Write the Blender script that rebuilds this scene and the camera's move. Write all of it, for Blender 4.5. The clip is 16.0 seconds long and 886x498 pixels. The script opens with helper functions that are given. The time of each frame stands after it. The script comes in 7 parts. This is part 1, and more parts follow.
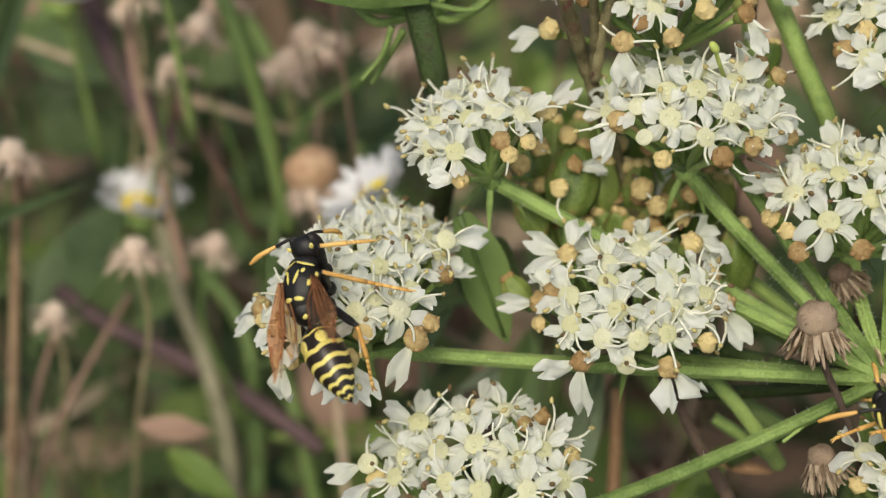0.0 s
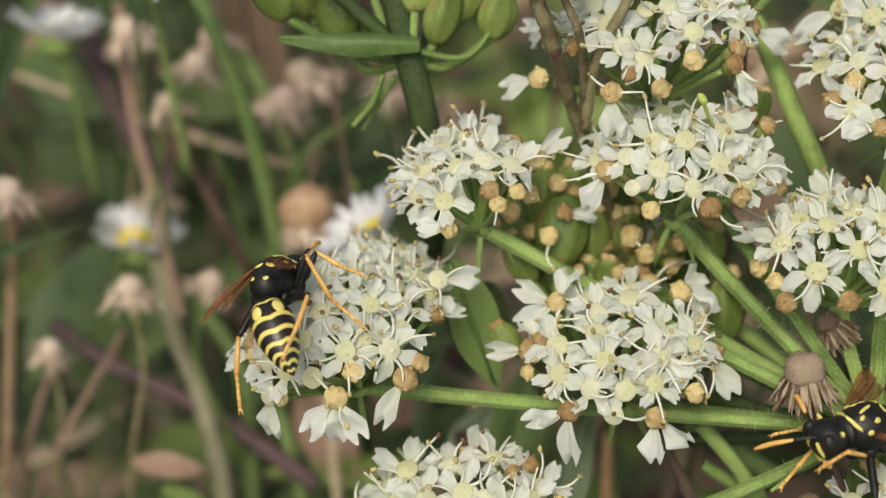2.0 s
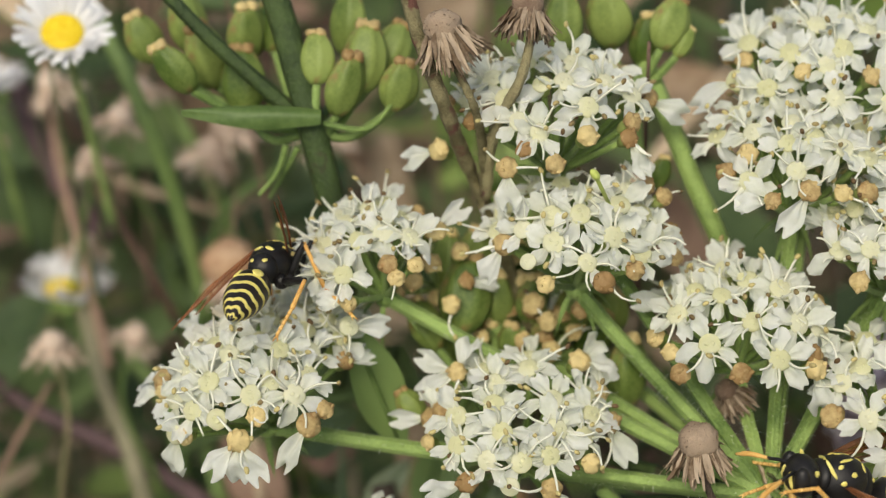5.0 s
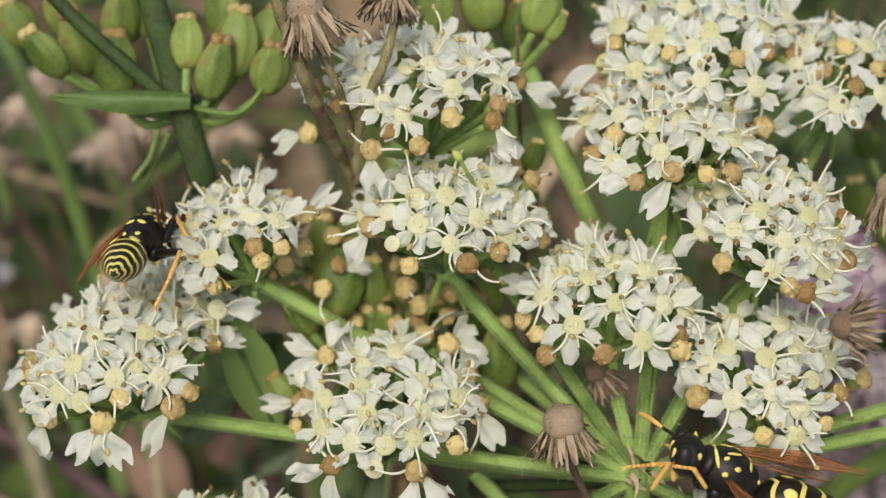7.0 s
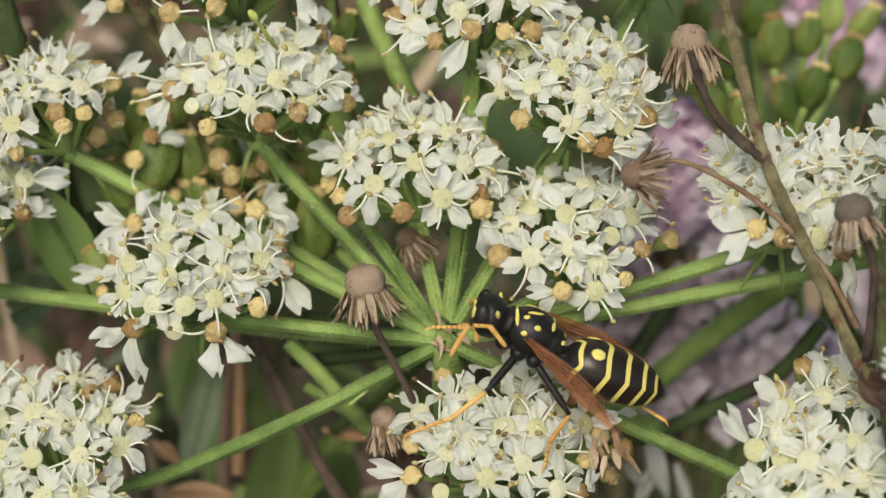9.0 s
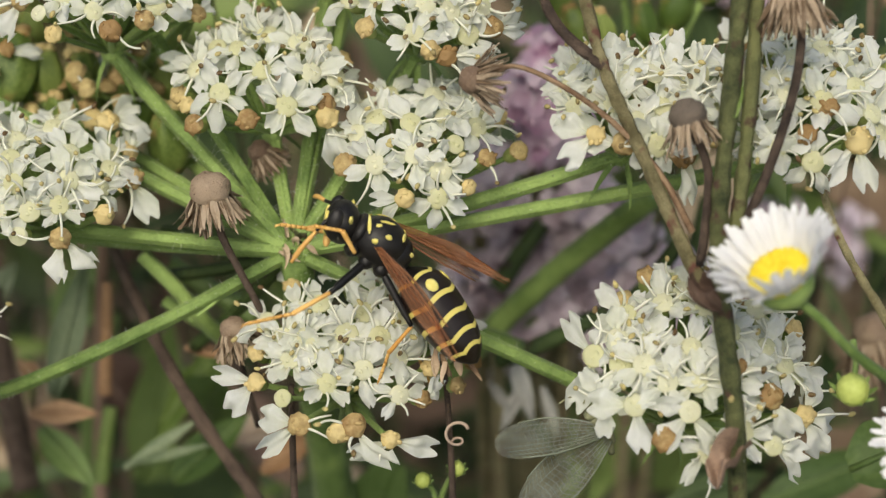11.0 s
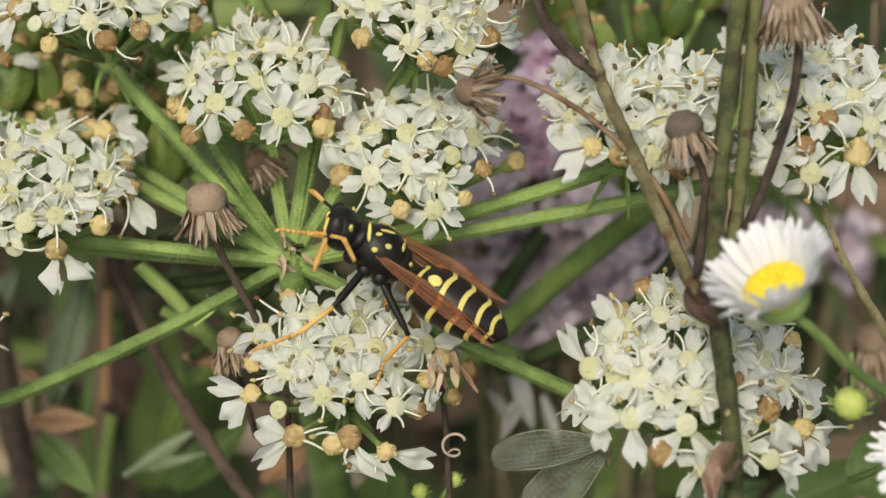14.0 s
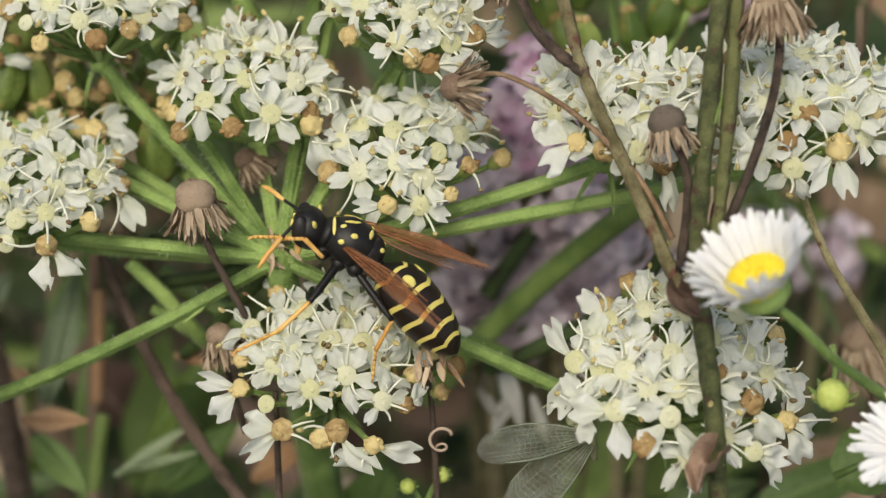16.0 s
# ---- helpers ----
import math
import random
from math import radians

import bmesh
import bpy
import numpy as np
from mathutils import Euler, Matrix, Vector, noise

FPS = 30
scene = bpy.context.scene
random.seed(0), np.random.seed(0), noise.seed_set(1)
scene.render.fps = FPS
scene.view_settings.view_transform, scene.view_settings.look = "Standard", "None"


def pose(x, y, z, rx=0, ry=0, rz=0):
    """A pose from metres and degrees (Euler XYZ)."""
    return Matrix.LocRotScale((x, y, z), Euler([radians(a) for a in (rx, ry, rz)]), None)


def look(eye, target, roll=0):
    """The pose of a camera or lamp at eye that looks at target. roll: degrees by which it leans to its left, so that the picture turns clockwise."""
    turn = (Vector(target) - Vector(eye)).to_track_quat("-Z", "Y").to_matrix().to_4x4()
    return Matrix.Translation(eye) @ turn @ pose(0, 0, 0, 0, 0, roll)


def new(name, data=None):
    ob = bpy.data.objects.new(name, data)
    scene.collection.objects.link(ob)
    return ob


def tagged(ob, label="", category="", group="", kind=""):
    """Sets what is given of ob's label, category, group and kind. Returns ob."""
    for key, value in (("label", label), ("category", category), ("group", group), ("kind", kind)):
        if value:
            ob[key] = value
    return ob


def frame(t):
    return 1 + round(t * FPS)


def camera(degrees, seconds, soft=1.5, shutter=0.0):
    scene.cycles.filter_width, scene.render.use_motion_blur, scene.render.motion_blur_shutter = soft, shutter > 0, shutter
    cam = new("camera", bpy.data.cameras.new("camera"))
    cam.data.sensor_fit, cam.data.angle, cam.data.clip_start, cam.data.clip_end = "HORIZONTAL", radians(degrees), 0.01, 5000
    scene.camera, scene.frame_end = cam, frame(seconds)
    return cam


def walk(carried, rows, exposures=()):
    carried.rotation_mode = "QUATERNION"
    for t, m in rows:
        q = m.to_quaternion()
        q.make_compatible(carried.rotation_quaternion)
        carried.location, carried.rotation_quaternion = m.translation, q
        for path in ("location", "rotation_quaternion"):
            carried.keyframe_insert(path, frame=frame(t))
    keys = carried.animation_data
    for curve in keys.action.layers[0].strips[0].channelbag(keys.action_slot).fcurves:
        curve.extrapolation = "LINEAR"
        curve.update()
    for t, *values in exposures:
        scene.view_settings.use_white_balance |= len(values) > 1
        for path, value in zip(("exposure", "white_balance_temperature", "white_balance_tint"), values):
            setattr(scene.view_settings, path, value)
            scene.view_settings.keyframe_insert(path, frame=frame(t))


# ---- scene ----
# ---- camera and its path ----
cam = camera(28, 16.0, soft=1.25)
cam.data.dof.use_dof = True
cam.data.dof.focus_distance = 0.1055
cam.data.dof.aperture_fstop = 26.0
walk(cam, [
    (0, pose(-0.02719, 0.00258, 0.55085, 49.700, -0.932, 0.557)),
    (0.5, pose(-0.02607, 0.00227, 0.55131, 49.771, -0.882, 0.880)),
    (1, pose(-0.02600, 0.00161, 0.55001, 50.140, -0.961, 0.769)),
    (1.5, pose(-0.02793, 0.00218, 0.55059, 50.189, -1.148, 0.652)),
    (2, pose(-0.02596, 0.00401, 0.55302, 49.909, -0.853, 0.914)),
    (2.5, pose(-0.02570, 0.00396, 0.55302, 49.845, -0.723, 0.508)),
    (3, pose(-0.02455, 0.00478, 0.55398, 50.099, -0.647, 0.611)),
    (3.2, pose(-0.02486, 0.00509, 0.55458, 50.129, -0.552, 0.542)),
    (5.3, pose(-0.01838, 0.00656, 0.55813, 49.382, -0.755, 0.460)),
    (5.5, pose(-0.01690, 0.00578, 0.55723, 49.784, -0.715, 0.499)),
    (6, pose(-0.01515, 0.00556, 0.55701, 49.913, -0.788, 0.444)),
    (6.5, pose(-0.01336, 0.00451, 0.55563, 50.153, -0.833, 0.240)),
    (7, pose(-0.01297, 0.00534, 0.55658, 49.915, -0.847, 0.055)),
    (7.5, pose(-0.00943, 0.00416, 0.55577, 50.081, -0.384, 0.401)),
    (8, pose(-0.00485, 0.00203, 0.55321, 50.501, -0.101, 0.434)),
    (8.5, pose(-0.00166, -0.00055, 0.54894, 50.298, -0.021, 0.559)),
    (9, pose(-0.00000, -0.00000, 0.55000, 50.007, 0.011, -0.008)),
    (9.5, pose(0.00159, -0.00084, 0.54929, 50.202, -0.244, -0.383)),
    (10, pose(0.00502, -0.00346, 0.54644, 50.383, -0.514, -0.568)),
    (10.2, pose(0.00653, -0.00418, 0.54609, 50.346, -0.527, -0.418)),
    (12.3, pose(0.00929, -0.00210, 0.54714, 49.449, -0.002, 0.314)),
    (12.5, pose(0.00881, -0.00190, 0.54761, 49.529, 0.071, 0.430)),
    (13, pose(0.01017, -0.00265, 0.54655, 49.317, -0.029, 0.390)),
    (13.5, pose(0.01062, -0.00263, 0.54679, 49.558, -0.217, 0.245)),
    (14, pose(0.01005, -0.00271, 0.54680, 49.677, -0.057, 0.430)),
    (14.5, pose(0.01018, -0.00321, 0.54642, 49.787, 0.005, 0.369)),
    (15, pose(0.01084, -0.00403, 0.54625, 49.952, -0.041, 0.334)),
    (15.5, pose(0.01061, -0.00465, 0.54592, 50.225, -0.035, 0.419)),
    (16, pose(0.01108, -0.00466, 0.54605, 50.519, 0.089, 0.451)),
], exposures=[(0.0, 0.31, 7050, 4.5), (16.0, 0.31, 7050, 4.5)])

# ---- daylight under a bright overcast sky ----
SUN_ELEVATION, SUN_TURN = radians(58), radians(200)
world = bpy.data.worlds.new("overcast_sky")
scene.world = world
world.use_nodes = True
wn = world.node_tree
sky = wn.nodes.new("ShaderNodeTexSky")
sky.sky_type, sky.sun_disc = "NISHITA", False
sky.sun_elevation, sky.sun_rotation = SUN_ELEVATION, SUN_TURN
sky.air_density, sky.dust_density, sky.ozone_density = 1.0, 4.0, 1.0
wn.links.new(sky.outputs[0], wn.nodes["Background"].inputs[0])
wn.nodes["Background"].inputs[1].default_value = 0.11
sun_data = bpy.data.lights.new("sun", "SUN")
sun_data.energy, sun_data.angle, sun_data.color = 1.5, radians(25), (1.0, 0.96, 0.9)
sun = new("sun", sun_data)
sun.matrix_world = look((math.sin(SUN_TURN) * math.cos(SUN_ELEVATION), math.cos(SUN_TURN) * math.cos(SUN_ELEVATION), math.sin(SUN_ELEVATION)), (0, 0, 0))

# ---- the slanted working frame: x across, y up the slope, d away, in millimetres ----
SLOPE = radians(40)
RIGHT = Vector((1, 0, 0))
UP = Vector((0, math.sin(SLOPE), math.cos(SLOPE)))
AWAY = Vector((0, math.cos(SLOPE), -math.sin(SLOPE)))
EYE = Vector((0, 0, 0.55))
MM = 0.001


def P(p):
    """World place of a point of the slanted frame."""
    return EYE + (RIGHT * p[0] + UP * p[1] + AWAY * p[2]) * MM


def V(x, y, d):
    """World direction of a direction of the slanted frame."""
    return (RIGHT * x + UP * y + AWAY * d).normalized()


def mix(a, b, k):
    return a + (b - a) * k


def aimed(place, z_axis, x_hint=None, spin=0.0):
    """Pose at place whose z looks along z_axis; x lies near x_hint."""
    z = z_axis.normalized()
    h = x_hint if x_hint is not None else (Vector((1, 0, 0)) if abs(z.x) < 0.9 else Vector((0, 1, 0)))
    x = (h - z * h.dot(z)).normalized()
    y = z.cross(x)
    m = Matrix((x, y, z)).transposed().to_4x4()
    m.translation = place
    return m @ Matrix.Rotation(spin, 4, "Z")


# ---- materials ----
def nodes_of(name):
    m = bpy.data.materials.new(name)
    m.use_nodes = True
    return m, m.node_tree, m.node_tree.nodes["Principled BSDF"]


def surface(name, dark, light, rough=0.6, size=0.6, fine=6.0, bump=0.15, translucent=0.0, vary=0.25, sheen=0.0, spots=None, stretch=1.0, islands=True, depth=0.0001, foot=None):
    """A mottled organic surface. size, fine: spots per millimetre at two scales; vary: spread from piece to piece."""
    m, t, b = nodes_of(name)
    L = t.links.new
    tc = t.nodes.new("ShaderNodeTexCoord")
    mp = t.nodes.new("ShaderNodeMapping")
    mp.inputs["Scale"].default_value = (1000, 1000, 1000 * stretch)
    L(tc.outputs["Object"], mp.inputs["Vector"])
    n1 = t.nodes.new("ShaderNodeTexNoise")
    n1.inputs["Scale"].default_value, n1.inputs["Detail"].default_value = size, 4
    n2 = t.nodes.new("ShaderNodeTexNoise")
    n2.inputs["Scale"].default_value, n2.inputs["Detail"].default_value = fine, 5
    L(mp.outputs[0], n1.inputs["Vector"])
    L(mp.outputs[0], n2.inputs["Vector"])
    info = t.nodes.new("ShaderNodeObjectInfo")
    geo = t.nodes.new("ShaderNodeNewGeometry")
    add = t.nodes.new("ShaderNodeMath")
    add.operation = "ADD"
    L(info.outputs["Random"], add.inputs[0])
    if islands:
        L(geo.outputs["Random Per Island"], add.inputs[1])
    fr = t.nodes.new("ShaderNodeMath")
    fr.operation = "FRACT"
    L(add.outputs[0], fr.inputs[0])
    k = t.nodes.new("ShaderNodeMath")
    k.operation = "MULTIPLY_ADD"
    L(fr.outputs[0], k.inputs[0])
    k.inputs[1].default_value, k.inputs[2].default_value = vary * 2, -vary
    s1 = t.nodes.new("ShaderNodeMath")
    s1.operation = "MULTIPLY_ADD"
    L(n2.outputs["Fac"], s1.inputs[0])
    s1.inputs[1].default_value = 0.45
    L(k.outputs[0], s1.inputs[2])
    s2 = t.nodes.new("ShaderNodeMath")
    s2.operation = "MULTIPLY_ADD"
    L(n1.outputs["Fac"], s2.inputs[0])
    s2.inputs[1].default_value = 1.1
    L(s1.outputs[0], s2.inputs[2])
    ramp = t.nodes.new("ShaderNodeValToRGB")
    ramp.color_ramp.elements[0].position, ramp.color_ramp.elements[1].position = 0.45, 1.1 if vary == 0 else 1.0
    ramp.color_ramp.elements[0].color, ramp.color_ramp.elements[1].color = (*dark, 1), (*light, 1)
    L(s2.outputs[0], ramp.inputs[0])
    colour = ramp.outputs[0]
    if spots:
        n3 = t.nodes.new("ShaderNodeTexNoise")
        n3.inputs["Scale"].default_value, n3.inputs["Detail"].default_value = spots[1], 3
        L(mp.outputs[0], n3.inputs["Vector"])
        r3 = t.nodes.new("ShaderNodeValToRGB")
        r3.color_ramp.elements[0].position, r3.color_ramp.elements[1].position = spots[2], spots[2] + 0.08
        L(n3.outputs["Fac"], r3.inputs[0])
        mx = t.nodes.new("ShaderNodeMix")
        mx.data_type = "RGBA"
        L(r3.outputs[0], mx.inputs["Factor"])
        L(colour, mx.inputs["A"])
        mx.inputs["B"].default_value = (*spots[0], 1)
        colour = mx.outputs["Result"]
    if foot:
        at = t.nodes.new("ShaderNodeSeparateXYZ")
        L(mp.outputs[0], at.inputs[0])
        rise = t.nodes.new("ShaderNodeMapRange")
        rise.inputs["From Min"].default_value, rise.inputs["From Max"].default_value = 0.0, 0.8
        rise.inputs["To Min"].default_value, rise.inputs["To Max"].default_value = 0.55, 0.0
        L(at.outputs["X"], rise.inputs["Value"])
        fm = t.nodes.new("ShaderNodeMix")
        fm.data_type = "RGBA"
        L(rise.outputs[0], fm.inputs["Factor"])
        L(colour, fm.inputs["A"])
        fm.inputs["B"].default_value = (*foot, 1)
        colour = fm.outputs["Result"]
    L(colour, b.inputs["Base Color"])
    b.inputs["Roughness"].default_value = rough
    b.inputs["Specular IOR Level"].default_value = 0.35
    b.inputs["Sheen Weight"].default_value = sheen
    bm_ = t.nodes.new("ShaderNodeBump")
    bm_.inputs["Strength"].default_value, bm_.inputs["Distance"].default_value = bump, depth
    L(n2.outputs["Fac"], bm_.inputs["Height"])
    L(bm_.outputs[0], b.inputs["Normal"])
    if translucent:
        tr = t.nodes.new("ShaderNodeBsdfTranslucent")
        L(colour, tr.inputs["Color"])
        ms = t.nodes.new("ShaderNodeMixShader")
        ms.inputs[0].default_value = translucent
        L(b.outputs[0], ms.inputs[1])
        L(tr.outputs[0], ms.inputs[2])
        L(ms.outputs[0], t.nodes["Material Output"].inputs["Surface"])
    return m


PETAL = surface("white_petal", (0.82, 0.84, 0.74), (0.93, 0.94, 0.91), 0.55, 0.6, 5, 0.2, 0.5, 0.22, foot=(0.84, 0.85, 0.62))
DISC = surface("cream_disc", (0.84, 0.83, 0.54), (0.92, 0.91, 0.72), 0.5, 0.6, 3, 0.02, 0.5, 0.35, islands=False)
FILAMENT = surface("white_filament", (0.74, 0.74, 0.6), (0.85, 0.85, 0.75), 0.5, 1, 6, 0.1, 0.2, 0.2)
ANTHER = surface("olive_anther", (0.12, 0.07, 0.03), (0.50, 0.42, 0.18), 0.6, 1.0, 8, 0.3, 0, 0.5)
SPENT = surface("ochre_spent_floret", (0.36, 0.22, 0.09), (0.76, 0.61, 0.29), 0.62, 0.9, 5, 0.25, 0.25, 0.38, 0, ((0.38, 0.20, 0.08), 1.8, 0.64), islands=False)
OVARY = surface("green_ovary", (0.16, 0.22, 0.05), (0.38, 0.44, 0.14), 0.5, 0.8, 6, 0.2, 0.1, 0.3)
RAY = surface("green_ray", (0.09, 0.155, 0.03), (0.30, 0.42, 0.12), 0.5, 0.35, 5, 0.45, 0.0, 0.25, 0.1, depth=0.0004)
HAIR = surface("pale_hair", (0.5, 0.55, 0.4), (0.7, 0.72, 0.6), 0.6, 1, 6, 0.0, 0.3, 0.2)
FRUIT = surface("green_fruit", (0.07, 0.12, 0.02), (0.27, 0.34, 0.09), 0.5, 0.5, 5, 0.3, 0.1, 0.3, 0, ((0.26, 0.19, 0.07), 0.7, 0.58))
STEM = surface("dark_green_stem", (0.016, 0.03, 0.01), (0.07, 0.11, 0.03), 0.55, 0.5, 5, 0.6, 0, 0.25, 0, ((0.045, 0.03, 0.02), 0.6, 0.6), depth=0.0004)
DRYSTEM = surface("dry_olive_stem", (0.13, 0.11, 0.05), (0.40, 0.35, 0.19), 0.75, 0.9, 9, 0.8, 0, 0.2, 0, ((0.16, 0.07, 0.05), 0.7, 0.61), depth=0.0004)
OLIVE = surface("mossy_olive_stem", (0.025, 0.035, 0.012), (0.19, 0.20, 0.08), 0.7, 0.9, 9, 0.8, 0, 0.2, 0, ((0.09, 0.05, 0.035), 0.8, 0.57), depth=0.0004)
BROWNSTEM = surface("dark_brown_stem", (0.02, 0.013, 0.010), (0.15, 0.105, 0.078), 0.75, 1.0, 9, 0.8, 0, 0.2, depth=0.0004)
TANSTEM = surface("tan_brown_stem", (0.16, 0.09, 0.05), (0.42, 0.29, 0.18), 0.75, 1.0, 9, 0.6, 0, 0.2, depth=0.0004)
STRAW = surface("dry_straw", (0.24, 0.16, 0.10), (0.56, 0.44, 0.31), 0.8, 0.6, 6, 0.4, 0.1, 0.4)
PALESTRAW = surface("pinkish_straw", (0.42, 0.31, 0.24), (0.74, 0.60, 0.48), 0.8, 0.5, 5, 0.3, 0.15, 0.3)
PEACH = surface("peach_straw", (0.44, 0.27, 0.16), (0.76, 0.54, 0.36), 0.8, 0.6, 6, 0.5, 0.1, 0.4)
RECEPT = surface("grey_brown_receptacle", (0.17, 0.11, 0.075), (0.36, 0.27, 0.19), 0.85, 0.6, 9, 0.9, 0, 0.3)
DARKCAP = surface("dark_weathered_receptacle", (0.045, 0.034, 0.028), (0.15, 0.12, 0.095), 0.85, 0.6, 9, 0.9, 0, 0.3)
DRYBRACT = surface("grey_straw_bract", (0.15, 0.10, 0.06), (0.46, 0.36, 0.26), 0.8, 0.7, 6, 0.4, 0.15, 0.4)
BRACT = surface("rust_dry_bract", (0.10, 0.062, 0.045), (0.38, 0.26, 0.19), 0.75, 0.4, 5, 0.5, 0.1, 0.35)
TAN = surface("orange_tan_dead_leaf", (0.28, 0.15, 0.07), (0.60, 0.38, 0.22), 0.7, 0.15, 3, 0.3, 0.2, 0.2)
LEAF = surface("green_leaf", (0.08, 0.14, 0.035), (0.23, 0.33, 0.11), 0.45, 0.12, 2, 0.3, 0.25, 0.3)
FRESH = surface("fresh_leaf", (0.13, 0.20, 0.04), (0.30, 0.40, 0.12), 0.5, 0.15, 2, 0.2, 0.3, 0.3)
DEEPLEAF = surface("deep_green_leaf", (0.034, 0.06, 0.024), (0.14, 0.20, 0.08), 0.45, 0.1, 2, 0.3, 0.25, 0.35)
# LEAF's green darkened, so the undergrowth's shade is put into the colour
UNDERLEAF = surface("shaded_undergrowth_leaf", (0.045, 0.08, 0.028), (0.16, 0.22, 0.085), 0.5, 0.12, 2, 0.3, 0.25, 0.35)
DEADLEAF = surface("dead_brown_leaf", (0.10, 0.056, 0.042), (0.38, 0.25, 0.185), 0.8, 0.12, 2, 0.4, 0.15, 0.4)
SOIL = surface("leaf_litter_soil", (0.014, 0.012, 0.008), (0.08, 0.06, 0.04), 0.95, 0.04, 0.6, 0.8, 0, 0.0, 0, ((0.04, 0.07, 0.02), 0.02, 0.52))
DAISYWHITE = surface("white_ray_floret", (0.80, 0.80, 0.82), (0.92, 0.92, 0.94), 0.5, 0.6, 5, 0.15, 0.25, 0.15)
DAISYYELLOW = surface("yellow_disc", (0.76, 0.55, 0.02), (0.90, 0.78, 0.07), 0.6, 1.2, 6, 0.6, 0, 0.3)
PALESTEM = surface("pale_olive_stem", (0.13, 0.12, 0.07), (0.28, 0.26, 0.165), 0.6, 0.3, 4, 0.3, 0, 0.15)
PURPLESTEM = surface("purple_brown_stem", (0.04, 0.024, 0.026), (0.125, 0.075, 0.078), 0.65, 0.3, 4, 0.3, 0, 0.15)
GREYLEAF = surface("grey_green_leaf", (0.15, 0.21, 0.11), (0.38, 0.44, 0.28), 0.5, 0.2, 3, 0.3, 0.25, 0.2)
PALEPINK = surface("pale_mauve_petal", (0.50, 0.39, 0.45), (0.88, 0.77, 0.83), 0.6, 0.3, 3, 0.2, 0.25, 0.4)
GREYPETAL = surface("withered_grey_petal", (0.34, 0.33, 0.29), (0.66, 0.65, 0.60), 0.7, 0.4, 4, 0.3, 0.3, 0.3)
PINK = surface("mauve_petal", (0.62, 0.36, 0.53), (0.92, 0.76, 0.87), 0.6, 0.3, 3, 0.2, 0.25, 0.4)
YELLOWBUD = surface("yellow_green_bud", (0.36, 0.44, 0.07), (0.60, 0.68, 0.20), 0.5, 0.6, 4, 0.3, 0.1, 0.1)

BLACK = surface("black_cuticle", (0.004, 0.004, 0.005), (0.016, 0.014, 0.013), 0.42, 1.0, 12, 0.25, 0, 0.1)
WASPYELLOW = surface("yellow_cuticle", (0.66, 0.54, 0.10), (0.82, 0.73, 0.24), 0.4, 1.0, 8, 0.15, 0, 0.1)
ORANGE = surface("orange_leg", (0.60, 0.30, 0.07), (0.84, 0.52, 0.17), 0.45, 0.8, 8, 0.2, 0.05, 0.2)
LACEBODY = surface("pale_green_body", (0.22, 0.23, 0.13), (0.44, 0.43, 0.26), 0.5, 1, 8, 0.2, 0.1, 0.1)


def banded(thin, long=1.0, bands=((0.95, 1.22), (2.15, 2.58), (3.15, 3.58), (4.05, 4.44), (4.8, 5.14), (5.44, 5.74), (5.98, 6.2))):
    """Black abdomen with wavy yellow hind margins, along the part's own x."""
    m, t, b = nodes_of("banded_abdomen")
    L = t.links.new
    tc = t.nodes.new("ShaderNodeTexCoord")
    sp = t.nodes.new("ShaderNodeSeparateXYZ")
    L(tc.outputs["Object"], sp.inputs[0])

    def op(kind, a, b_=None, c=None):
        n = t.nodes.new("ShaderNodeMath")
        n.operation = kind
        for i, v in enumerate((a, b_, c)):
            if v is None:
                continue
            if isinstance(v, (int, float)):
                n.inputs[i].default_value = v
            else:
                L(v, n.inputs[i])
        return n.outputs[0]

    ang = op("ARCTAN2", sp.outputs["Y"], sp.outputs["Z"])
    wavy = op("MULTIPLY", op("ABSOLUTE", op("SINE", op("MULTIPLY", ang, 2.5))), 0.16)
    along = op("MULTIPLY_ADD", sp.outputs["X"], -1000.0 / long, wavy)
    fac = op("DIVIDE", along, 6.4)
    ramp = t.nodes.new("ShaderNodeValToRGB")
    ramp.color_ramp.interpolation = "CONSTANT"
    e = ramp.color_ramp.elements
    e[0].position, e[0].color = 0.0, (0.008, 0.007, 0.007, 1)
    e[1].position, e[1].color = 0.99, (0.008, 0.007, 0.007, 1)
    for a, z in bands:
        a += (z - a) * thin
        x = e.new(a / 6.4)
        x.color = (0.74, 0.63, 0.17, 1)
        x = e.new(z / 6.4)
        x.color = (0.016, 0.010, 0.007, 1)
    L(fac, ramp.inputs[0])
    L(ramp.outputs[0], b.inputs["Base Color"])
    n = t.nodes.new("ShaderNodeTexNoise")
    n.inputs["Scale"].default_value = 9000
    L(tc.outputs["Object"], n.inputs["Vector"])
    bp = t.nodes.new("ShaderNodeBump")
    bp.inputs["Strength"].default_value, bp.inputs["Distance"].default_value = 0.2, 0.00005
    L(n.outputs["Fac"], bp.inputs["Height"])
    L(bp.outputs[0], b.inputs["Normal"])
    b.inputs["Roughness"].default_value = 0.34
    return m


